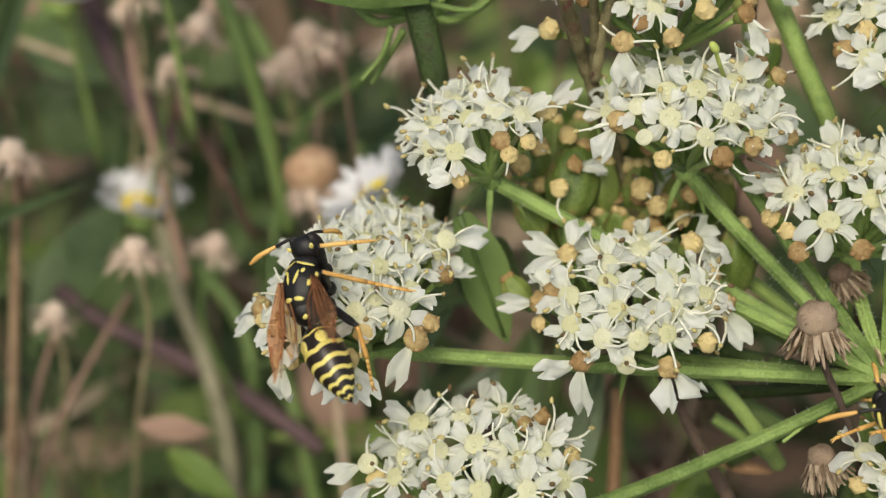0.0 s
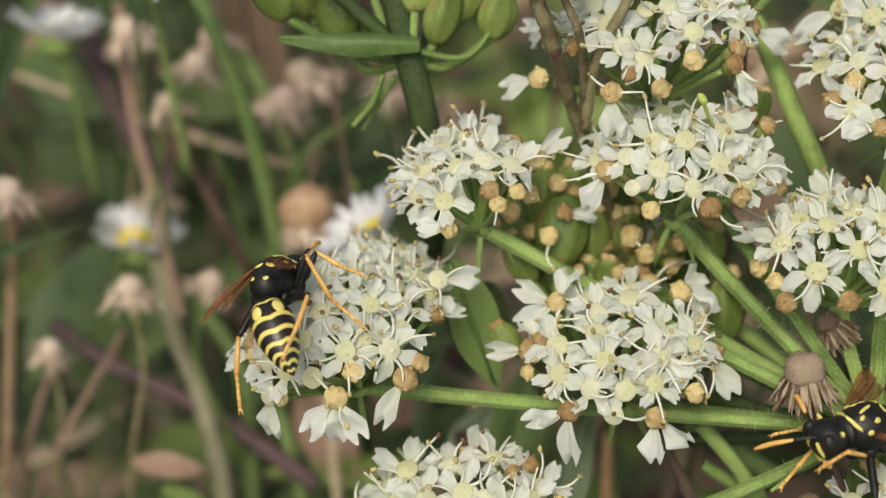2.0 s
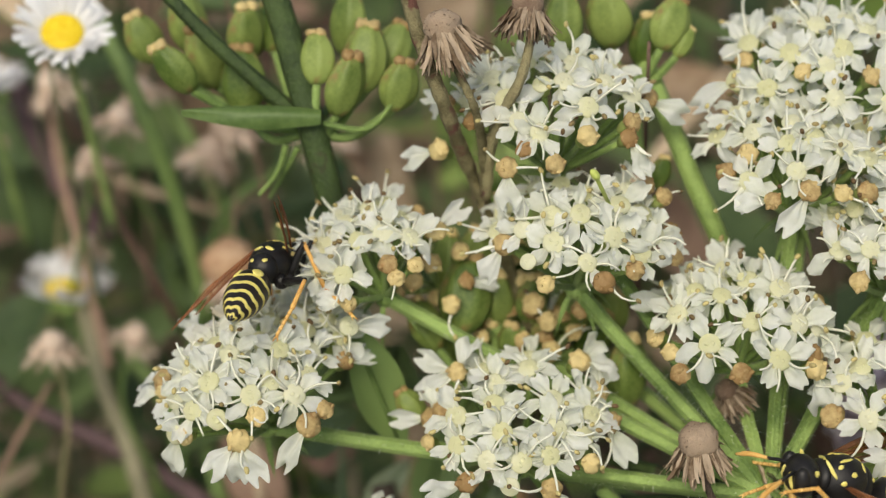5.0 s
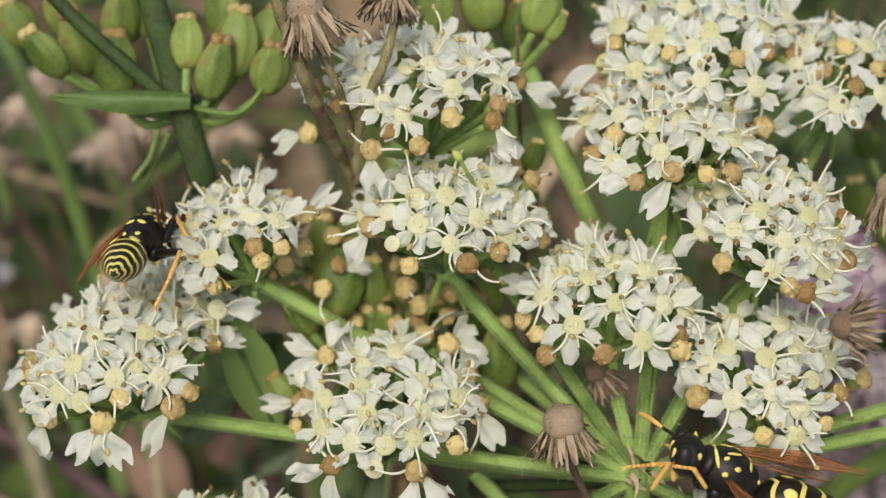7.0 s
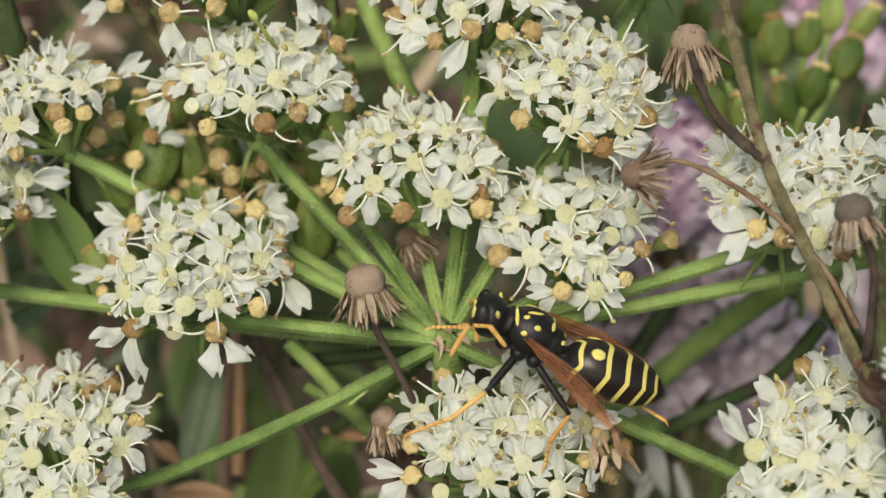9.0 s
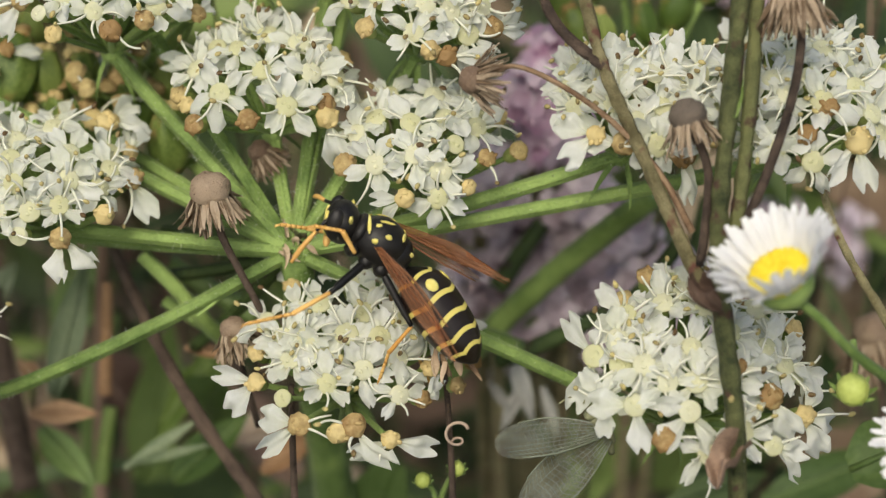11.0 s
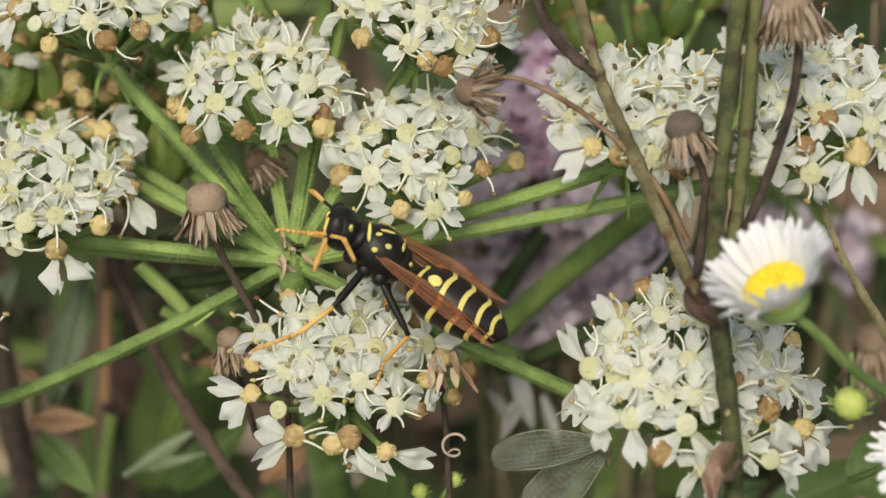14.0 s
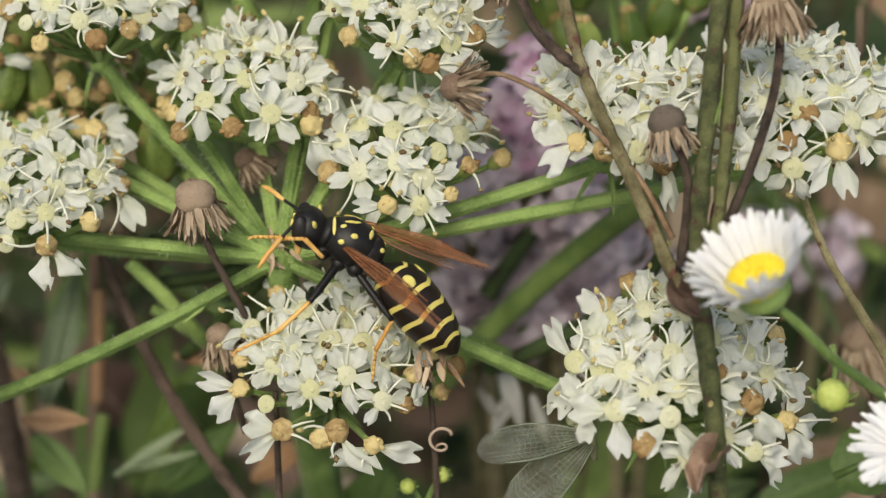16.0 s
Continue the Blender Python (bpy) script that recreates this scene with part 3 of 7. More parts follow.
def flowering_umbel():
    # centre of each dome, its florets that stand out (kind, across, up, angles of long petals), spread, lean, seed, number of florets
    hub = P(HUB)
    stalk = empty("hogweed_stalk", hub, "green ribbed hogweed stalk with spreading rays", "flower stalk")
    bm = bmesh.new()
    foot = Vector((hub.x + 0.03, hub.y + 0.06, -0.01))
    down = [hub.lerp(foot, u) for u in (0, 0.02, 0.06, 0.15, 0.4, 1.0)]
    tube(bm, down, [0.9 * MM, 2.4 * MM], 16, 8, 0.05)
    blob(bm, aimed(hub, V(0, 0.4, -1)), 0.8 * MM, 0.8 * MM, 0.7 * MM, 12, 6, 0.3)
    part("stem", bm, RAY, stalk, "ribbed green main stem")
    CLUSTERS.append(umbellet(hub, stalk, (-32.08, 1.21, 108.50), [("o", 0.5, -0.9), ("o", 3.8, 0.2), ("o", -1.0, 1.4), ("o", 2.0, 1.7), ("o", -2.1, -0.2), ("s", -3.5, -3.5), ("p", -0.1, -3.5, 265, 225, 300), ("c", -1.5, -2.3), ("s", 4.8, -1.8), ("s", 5.8, 1.0), ("p", 3.9, -2.6, 235), ("p", -5.2, -1.0, 185), ("p", -4.1, -3.4, 255), ("p", 6.1, 3.1, 5), ("o", 1.2, 3.3), ("o", -1.2, 2.9), ("o", 3.4, 2.8), ("s", 0.9, -2.1), ("o", -3.3, 0.3), ("s", -5.3, -0.4)], 5.7, 0.62, 1, 27))
    CLUSTERS.append(umbellet(hub, stalk, (-24.41, 9.43, 110.00), [("o", -1.8, -1.9), ("o", -3.1, -0.2), ("o", 0.5, 0.7), ("o", 2.1, 0.4), ("s", -1.4, -3.5), ("s", 0.9, -1.2), ("s", 2.5, -1.2), ("p", 3.6, 0.9, 45), ("o", -1.9, 1.2), ("o", -0.5, 2.1), ("s", 1.4, -2.0)], 4.7, 0.72, 2, 17))
    CLUSTERS.append(umbellet(hub, stalk, (-15.74, -1.39, 108.00), [("p", -3.4, 2.9, 75, 160, 205), ("o", -0.7, -0.3), ("o", 2.1, -1.6), ("o", 2.3, 1.5), ("o", -3.3, -1.2), ("s", -5.1, -1.3), ("p", -2.7, -3.3, 200, 262), ("p", 2.2, -3.5, 265, 318), ("c", -0.2, -3.4), ("p", 5.9, 0.1, 298), ("s", 4.6, -2.1), ("p", 4.1, 3.7, 50, 0), ("o", -1.1, 2.4), ("o", 1.0, 3.2), ("o", 4.7, 0.6), ("o", -1.2, 1.2), ("o", 0.4, -2.0), ("o", -3.4, 0.4), ("o", 2.5, -0.1), ("s", -4.3, 0.6), ("s", 5.4, 1.8)], 5.8, 0.55, 3, 26))
    CLUSTERS.append(umbellet(hub, stalk, (-12.20, 10.57, 108.30), [("o", -1.4, 0.7), ("o", 2.2, -0.5), ("o", 4.8, -0.3), ("o", 0.6, 2.1), ("p", -4.2, -1.0, 235), ("c", -2.8, -2.0), ("o", 0.6, -2.0), ("s", -1.8, -3.3), ("s", 1.6, -3.1), ("s", 3.5, -2.4), ("p", 4.5, 2.7, 80), ("s", 6.1, -0.1), ("s", 6.2, -1.6), ("o", -3.1, -0.1), ("o", 2.7, 1.4), ("o", -0.7, 2.7), ("o", 3.4, 2.4), ("s", 5.6, 2.1)], 5.6, 0.62, 4, 23))
    CLUSTERS.append(umbellet(hub, stalk, (-1.58, 5.37, 108.00), [("o", -0.0, -0.2), ("o", -2.5, -1.6), ("o", 2.0, 1.6), ("o", -1.6, 1.2), ("o", 1.5, -2.4), ("o", 4.2, -0.5), ("s", -4.6, -2.2), ("s", -4.1, -3.4), ("s", -0.8, -3.2), ("s", 3.7, -2.1), ("p", 3.8, -3.0, 290), ("o", -4.1, 0.0), ("o", -3.0, 1.4), ("o", 0.1, 2.1), ("o", 2.8, -0.3), ("s", 4.5, 0.8), ("o", -1.1, 2.7), ("s", -5.3, -1.4)], 5.2, 0.62, 5, 22))
    CLUSTERS.append(umbellet(hub, stalk, (8.07, 10.47, 107.50), [("o", 0.1, -1.4), ("o", 3.3, -1.4), ("o", -2.7, -0.9), ("o", 2.6, 1.5), ("o", -1.0, 2.1), ("s", -3.4, -2.8), ("s", 0.4, -4.2), ("s", -4.6, 0.3), ("p", 1.4, -4.5, 0), ("o", 0.9, 2.6), ("o", -3.1, 1.5), ("s", 4.4, -0.0), ("o", 1.7, -0.0), ("o", -1.2, 0.3), ("s", 4.1, -2.6), ("o", -4.3, -1.0)], 5.5, 0.62, 6, 22))
    CLUSTERS.append(umbellet(hub, stalk, (8.54, 1.24, 107.00), [("o", 0.6, -2.1), ("o", 2.7, 0.6), ("o", -3.2, -1.7), ("o", 0.2, 2.6), ("o", -1.2, 0.7), ("s", -1.5, -3.7), ("s", 2.2, -3.0), ("s", 5.3, -0.7), ("s", -5.1, -1.7), ("s", 3.3, -1.3), ("o", -2.6, 2.6), ("o", -4.4, 0.2), ("o", 1.9, 2.2), ("c", 1.4, -0.5), ("o", -0.9, -1.2), ("s", 3.9, 1.4)], 5.2, 0.6, 7, 21))
    CLUSTERS.append(umbellet(hub, stalk, (2.18, 15.65, 109.00), [("o", -1.2, -1.4), ("o", 1.8, -0.0), ("o", -3.3, 1.0), ("c", -1.1, 1.5), ("s", -5.0, -1.5), ("s", -3.8, -0.4), ("s", 1.5, -2.7), ("s", -2.6, -3.2), ("s", 3.1, -2.6), ("p", 5.7, 0.5, 10), ("o", 0.5, 2.6), ("o", -1.9, 2.8), ("o", 3.6, 1.6), ("o", -4.0, 2.2), ("o", -5.2, 0.8), ("p", -0.5, -2.6, 240), ("o", 3.3, -0.5)], 5.8, 0.66, 8, 24))
    CLUSTERS.append(umbellet(hub, stalk, (4.13, 22.04, 112.00), [("o", 0.2, -0.1), ("o", -2.9, -0.4), ("o", 3.9, 0.3), ("s", 1.9, -1.8), ("s", -2.3, -1.6), ("s", 6.8, -0.3), ("s", -5.4, -0.7), ("p", -5.9, -2.0, 200), ("o", -5.0, 0.4), ("o", 2.1, 1.2), ("o", 5.7, 1.2), ("o", -1.1, 1.5), ("s", 3.9, -1.3), ("s", 5.9, -1.1)], 6.4, 0.75, 9, 26))
    CLUSTERS.append(umbellet(hub, stalk, (-13.49, 18.62, 109.50), [("o", 1.9, -0.7), ("o", -1.0, -2.3), ("c", -0.8, 0.7), ("o", 4.7, 0.2), ("s", 1.8, -2.5), ("s", 4.6, -1.5), ("s", -6.4, -0.3), ("s", -0.1, -4.2), ("s", -5.0, -1.5), ("p", -6.9, -3.2, 190), ("p", 5.9, 0.2, 340), ("p", 4.4, -2.5, 300), ("o", -3.0, -0.2), ("o", -3.7, 1.2), ("o", -1.6, 2.2), ("o", 1.2, 2.1), ("o", 3.6, 1.8), ("o", 0.5, 0.9), ("p", -2.9, -4.4, 270), ("o", 3.0, 0.9), ("s", -1.9, -3.3)], 6.2, 0.7, 10, 26))
    CLUSTERS.append(umbellet(hub, stalk, (3.80, -12.33, 106.00), [("o", -1.3, -1.1), ("o", -4.0, 1.5), ("o", 2.9, -1.8), ("o", 1.7, 1.5), ("o", 1.5, 3.9), ("o", -1.9, 3.4), ("p", -5.6, -1.2, 165, 225), ("c", -3.9, -2.0), ("p", -2.9, -3.5, 170, 215), ("s", -0.6, -3.9), ("p", 2.4, -4.4, 205, 345), ("s", 4.2, -2.1), ("s", 6.3, -1.5), ("s", 4.7, -0.3), ("p", 0.3, -3.5, 300), ("o", -0.2, 1.7), ("o", -3.2, 3.0), ("o", -0.2, 4.6), ("o", 4.5, 1.7), ("o", 0.8, -0.3), ("s", 5.6, 1.0), ("s", 7.2, 0.0), ("s", 3.9, 3.1), ("o", -5.1, 2.3), ("p", 5.9, 1.7, 10), ("s", -3.7, 4.4)], 6.4, 0.55, 11, 31))
    CLUSTERS.append(umbellet(hub, stalk, (-24.70, -12.34, 107.50), [("o", 0.3, -0.1), ("o", -2.2, 1.9), ("o", 3.0, -0.0), ("o", -4.7, 0.2), ("s", 5.8, 1.6), ("s", 4.0, 3.8), ("p", -6.4, 0.8, 195), ("p", -5.9, -0.1, 220), ("o", 1.9, 4.1), ("o", -0.7, 3.7), ("o", -3.4, 3.3), ("o", 1.3, 2.1), ("o", 4.0, 2.1), ("o", 5.1, 0.4), ("s", 3.0, 3.4), ("o", -0.0, 2.4), ("o", -1.7, 0.3)], 6.4, 0.6, 12, 27))
    CLUSTERS.append(umbellet(hub, stalk, (24.40, -12.31, 103.00), [("o", -3.5, 0.2), ("o", -0.8, 1.2), ("o", 3.8, 1.1), ("o", -2.1, 3.6), ("p", -6.2, 0.6, 130, 250), ("p", -4.1, -2.0, 178, 5, 280), ("p", -1.1, -2.3, 305, 230), ("s", -2.5, -3.9), ("s", 5.9, 2.1), ("p", 3.8, -1.6, 205, 300), ("p", 3.9, -4.4, 320, 350), ("p", 6.1, -2.9, 300, 350, 60, 215), ("o", -4.3, 2.9), ("o", 1.6, 2.0), ("o", 0.3, 3.3), ("o", 1.3, -0.6), ("o", -2.3, -0.7), ("p", 1.6, 0.0, 0), ("s", -2.8, 5.1), ("o", -0.7, 4.3), ("o", 4.9, 0.0), ("o", -4.9, 1.6)], 7.2, 0.58, 13, 38))
    CLUSTERS.append(umbellet(hub, stalk, (20.96, 3.67, 105.00), [("o", -1.7, -0.6), ("o", 0.7, 1.2), ("o", 2.7, -0.2), ("p", -2.8, -2.5, 160, 215), ("s", -1.2, -3.0), ("o", -0.7, 1.8), ("o", 2.0, 2.2), ("o", -2.0, 1.5), ("o", 3.7, 1.5), ("o", 4.3, -0.5), ("s", 4.3, -2.5), ("o", 1.0, -0.8), ("p", 2.3, -3.5, 280)], 5.0, 0.68, 14, 28))
    CLUSTERS.append(umbellet(hub, stalk, (31.60, 4.04, 105.00), [("o", -0.3, -0.9), ("o", 1.8, 0.1), ("o", -1.7, 1.8), ("s", 0.0, -1.2), ("s", 2.2, -2.7), ("p", -1.3, -2.8, 200), ("o", 0.3, 2.5), ("o", 2.0, 3.2), ("o", -2.3, -0.5), ("o", 2.7, -1.5), ("o", 3.7, 0.8), ("s", 4.3, -1.1), ("o", -3.0, 0.5), ("p", 1.7, -3.2, 280, 230), ("o", 5.0, 1.8), ("o", -0.7, 3.8)], 6.2, 0.62, 15, 35))
    CLUSTERS.append(umbellet(hub, stalk, (-14.26, 4.00, 116.00), [("s", -2.6, 0.5), ("s", -0.7, -0.6), ("s", -1.5, 1.2), ("s", 0.7, -0.4), ("s", 1.8, 0.9), ("s", -3.3, -0.6), ("s", 2.6, -0.1), ("s", -0.0, 1.1), ("s", 1.1, -1.3), ("s", -4.4, 1.2), ("s", -6.2, 1.9), ("s", -6.9, 0.8), ("s", -5.3, -0.5), ("s", 2.9, 1.3), ("s", -1.1, -1.7)], 4.6, 0.7, 17, 15))
    CLUSTERS.append(umbellet(hub, stalk, (-11.35, 7.25, 115.50), [("s", -2.2, 1.1), ("s", 1.1, 0.0), ("s", -3.7, -0.0), ("s", 0.0, -1.8), ("s", 1.8, 1.5), ("s", -2.9, -1.5), ("s", -4.1, 1.4), ("s", -5.9, -0.8), ("s", -2.0, -2.6), ("s", 3.6, 2.6), ("s", -7.4, 1.0), ("s", -7.7, -1.6), ("s", 4.4, 3.4)], 5.4, 0.7, 18, 8))
    CLUSTERS.append(umbellet(hub, stalk, (-20.90, 8.97, 115.00), [("s", 0.0, -0.7), ("s", -1.1, -1.8), ("s", 1.8, 0.0), ("s", -2.2, -2.6), ("s", 2.2, -1.8), ("s", -0.7, -0.0), ("s", 1.3, -3.3)], 3.6, 0.7, 19, 3))
    CLUSTERS.append(umbellet(hub, stalk, (13.64, 20.27, 112.00), [("p", -2.1, -0.6, 200, 250), ("s", -0.5, 0.9), ("s", 1.3, -0.5), ("p", -0.2, -1.6, 270)], 4.4, 0.7, 16, 15))
    bm = bmesh.new()
    blob(bm, aimed(P((-11.25, 13.85, 105.20)), V(-0.6, 0.7, -0.4)), 0.26 * MM, 0.26 * MM, 0.42 * MM, 10, 8, 0.1)
    tube(bm, [P((-11.25, 13.85, 105.20)), P((-10.76, 13.13, 106.50)), P((-9.98, 11.99, 108.50))], 0.14 * MM, 6)
    part("bud", bm, YELLOWBUD, CLUSTERS[3], "small yellow-green bud")
    # dried florets hang from the edge of one cluster
    rnd = random.Random(29)
    for i in range(9):
        bm = bmesh.new()
        at = P((9.95, -11.51, 104.50)) + V(rnd.uniform(-0.9, 0.9), rnd.uniform(-0.4, 0.4), rnd.uniform(-0.5, 0.5)) * MM
        blade(bm, aimed(at, V(rnd.uniform(-0.6, 0.6), 0.3, -0.8), V(rnd.uniform(-0.1, 0.7), -1, rnd.uniform(-0.3, 0.3))), rnd.uniform(1.0, 1.9) * MM, rnd.uniform(0.25, 0.5) * MM, 0, 0.5, rnd.uniform(-0.3, 0.4), 0.7, 0.5, 6, 2, 0, 0.4, i * 2.3, 0.3, rnd.uniform(-0.8, 0.8))
        part("withered_petal", bm, TANSTEM if i % 2 else STRAW, CLUSTERS[10], "shrivelled brown petal")
    # withered bracts round the hub
    rnd = random.Random(23)
    for i in range(10):
        bm = bmesh.new()
        at = hub + V(rnd.uniform(-1.8, 1.2), rnd.uniform(-0.3, 1.8), rnd.uniform(-1.6, -0.6)) * MM
        blade(bm, aimed(at, V(rnd.uniform(-1, 1), rnd.uniform(0, 1), -0.6), V(rnd.uniform(-1, 1), rnd.uniform(-0.6, 1), rnd.uniform(-0.5, 0.5))), rnd.uniform(0.8, 1.6) * MM, rnd.uniform(0.25, 0.5) * MM, 0, 0.7, rnd.uniform(-0.5, 0.7), 0.6, 0.4, 7, 3, 0, 0.7, i * 3.1, 0.1, rnd.uniform(-1.5, 1.5))
        part("dry_bract", bm, STRAW if i % 3 else OLIVE, stalk, "shrivelled brown bract")
    # rays of clusters that stand lower, behind
    rnd = random.Random(5)
    for token, thick in LOWER_RAYS:
        bm = bmesh.new()
        e = P(token)
        tube(bm, smooth_line([hub, hub.lerp(e, 0.5) + V(0, -0.3, 1) * 0.8 * MM, e], 8), [0.36 * MM, thick * 0.85 * MM], 18, 6, 0.12)
        # thin rays take STEM's dark green, which paints in the shade behind the hub
        part("ray", bm, STEM if thick < 0.55 else RAY, stalk, "ribbed green ray")


LOWER_RAYS = [((14.73, -12.16, 120.00), 0.6), ((-9.91, -7.45, 118.00), 0.5), ((-9.08, -4.41, 117.00), 0.5), ((-12.16, 0.43, 118.00), 0.5), ((-7.41, -12.16, 120.00), 0.5)]
CLUSTERS = []
SWAYING = []


# ---- dry and green stems ----
def stem_part(name, owner, tokens, r0, r1, mat, label="", sides=10, rough=0.0):
    bm = bmesh.new()
    line = smooth_line([P(t) for t in tokens], 12)
    n = len(line)
    tube(bm, line, [mix(r0, r1, i / (n - 1)) * MM * (1 + rough * noise.noise(Vector((i * 0.7, r0, 1)))) for i in range(n)], 16, 6, 0.1)
    return part(name, bm, mat, owner, label)


def dry_head(token, toward, size=1.0, seed=0, group="dry seed heads", stem=None, mat=None, label="bare grey-brown seed head with dry drooping bracts", fold=0.0, dome=1.0, bracts=110, pale=False, cap=None):
    """A bare composite head: a pitted dome above a skirt of reflexed dry bracts."""
    rnd = random.Random(seed + 900)
    place = P(token)
    m = aimed(place, V(*toward))
    top = empty("dry_flower_head", m, label, "seed head", group)
    k = size * MM
    bm = bmesh.new()
    blob(bm, m @ Matrix.Translation((0, 0, 0.55 * k)), 1.22 * k * dome, 1.22 * k * dome, 1.08 * k * dome, 20, 14, 0.16, 0, seed)
    for i in range(70):
        z = 1 - i / 70 * 0.9
        a = i * 2.4 + rnd.uniform(-0.3, 0.3)
        r = math.sqrt(1 - z * z)
        blob(bm, m @ Matrix.Translation((1.2 * dome * k * r * math.cos(a), 1.2 * dome * k * r * math.sin(a), (0.55 + z * 1.06 * dome) * k)), rnd.uniform(0.04, 0.08) * k, rnd.uniform(0.04, 0.08) * k, 0.06 * k, 4, 3)
    part("receptacle", bm, cap or (PALESTRAW if pale else RECEPT), top)
    for i in range(bracts):
        bm = bmesh.new()
        a = i * 2.39996 + rnd.uniform(-0.15, 0.15)
        blade(bm, m @ spun(a, mix(-1.25, 1.1, fold) + rnd.uniform(-0.2, 0.32), 1.05 * k, rnd.uniform(-0.2, 0.5) * k), rnd.uniform(1.7, 2.6) * k, rnd.uniform(0.2, 0.4) * k,
              0, rnd.uniform(0.1, 0.6), rnd.uniform(-0.3, 0.15), 0.8, 0.4, 8, 2, 0, 0.7, rnd.uniform(0, 50), 0.3, rnd.uniform(-0.7, 0.7))
        part("bract", bm, PALESTRAW if pale else DRYBRACT, top)
    if stem:
        bm = bmesh.new()
        pts = [place] + [P(t) for t in stem[0]]
        line = smooth_line(pts, 6)
        tube(bm, line, [stem[1] * MM, stem[2] * MM], 9, 4, 0.08)
        part("stem", bm, mat or BROWNSTEM, top, "thin dark dry stem")
    return top


def curled_leaf(owner, token, az, length, width, seed, mat):
    rnd = random.Random(seed)
    bm = bmesh.new()
    m = aimed(P(token), V(rnd.uniform(-0.3, 0.3), 0.5, -0.8), V(math.cos(radians(az)), math.sin(radians(az)), -0.2))
    blade(bm, m, length * MM, width * MM, 0, 0.6, 0.4, 0.5, 0.5, 16, 12, 0, 0.9, seed, 0.3, 0.8)
    return part("dry_leaf", bm, mat, owner, "curled rust-brown dry leaf")


def dry_stems():
    a = empty("dead_meadow_plant", P((24.40, -10.12, 99.00)), "upright olive and brown dry meadow stem", "plant stem", "dry meadow stems")
    stem_part("stem", a, [(28.40, 24.00, 99.50), (27.30, 17.00, 99.50), (26.21, 10.75, 99.50), (25.42, 3.15, 99.50), (24.82, -3.81, 99.50), (25.03, -8.88, 99.50), (25.76, -15.21, 99.50), (26.68, -25.09, 103.00)], 0.42, 0.55, OLIVE, "olive ribbed stem", 12, 0.2)
    stem_part("branch", a, [(28.90, 24.00, 100.20), (27.95, 17.00, 100.20), (27.18, 10.86, 100.20), (26.67, 3.21, 100.20), (26.06, -2.84, 100.20), (25.17, -8.26, 100.00)], 0.36, 0.42, OLIVE, "brown-spotted branch", 12, 0.2)
    bm = bmesh.new()
    foot, tip = P((25.55, 1.99, 99.00)), P((26.36, 5.41, 99.20))
    blade(bm, aimed(foot, V(0.3, 0.2, -0.93), (tip - foot).normalized()), (tip - foot).length, 0.55 * MM, 0, 0.3, 0.05, 0.5, 0.4, 10, 4, 0, 0.15, 3, 0.1)
    part("leaf", bm, FRESH, a, "narrow fresh green leaf")
    curled_leaf(a, (23.64, -6.96, 98.60), 285, 2.1, 1.7, 8, BRACT)
    curled_leaf(a, (26.00, -16.42, 99.00), 225, 2.7, 2.1, 5, BRACT)
    b = empty("dead_meadow_plant", P((20.13, 1.33, 101.00)), "leaning olive-brown forked dry stem", "plant stem", "dry meadow stems")
    stem_part("stem", b, [(14.70, 26.50, 101.50), (15.55, 20.50, 101.50), (14.96, 19.09, 101.50), (17.57, 8.13, 101.50), (18.62, 4.58, 101.50), (20.22, 1.02, 101.20), (21.90, -2.85, 100.80), (23.45, -6.36, 100.30), (24.95, -8.91, 100.20)], 0.3, 0.42, DRYSTEM, "olive stem", 10, 0.25)
    stem_part("branch", b, [(14.18, 11.42, 102.00), (15.33, 8.18, 102.00), (16.79, 6.38, 101.80), (18.48, 5.05, 101.40)], 0.22, 0.3, BROWNSTEM, "dark branch", 9, 0.3)
    c = empty("dead_meadow_plant", P((-18.36, 13.73, 107.00)), "leaning olive forked dry stem", "plant stem", "dry meadow stems")
    stem_part("stem", c, [(-22.98, 26.35, 107.50), (-21.91, 22.26, 107.50), (-20.32, 18.18, 107.50), (-18.93, 14.98, 111.00), (-17.60, 12.27, 114.00), (-15.40, 6.83, 116.00), (-13.90, 2.26, 119.00), (-12.62, -7.74, 140.00)], 0.46, 0.42, DRYSTEM, "olive stem", 10, 0.2)
    stem_part("branch", c, [(-14.60, 27.31, 106.50), (-15.05, 22.56, 106.50), (-15.70, 19.53, 106.80), (-17.11, 16.62, 109.00), (-17.50, 12.60, 113.00)], 0.24, 0.34, DRYSTEM, "reddish brown branch", 9, 0.3)
    stem_part("branch", c, [(-19.53, 20.18, 107.00), (-18.42, 17.83, 107.20), (-17.83, 15.63, 110.00), (-17.50, 12.96, 113.00)], 0.22, 0.34, DRYSTEM, "reddish brown branch", 9, 0.3)
    d = empty("dead_meadow_plant", P((-7.31, -12.26, 110.00)), "thick dark brown dead meadow stalk", "plant stem", "dry meadow stems")
    stem_part("stem", d, [(-14.68, -1.10, 120.00), (-11.99, -6.80, 118.00), (-9.27, -11.96, 116.50), (-6.40, -16.73, 116.00), (-3.24, -21.23, 116.00), (-0.25, -26.31, 118.00)], 0.36, 0.5, BROWNSTEM, "", 10, 0.2)
    e = empty("dead_meadow_plant", P((33.80, -5.06, 106.00)), "thin olive dry meadow stalk", "plant stem", "dry meadow stems")
    stem_part("stem", e, [(31.47, 1.45, 108.00), (32.44, -3.05, 106.00), (33.81, -6.08, 106.00), (35.84, -9.44, 106.00), (39.10, -14.67, 108.00)], 0.2, 0.3, DRYSTEM, "", 9, 0.3)
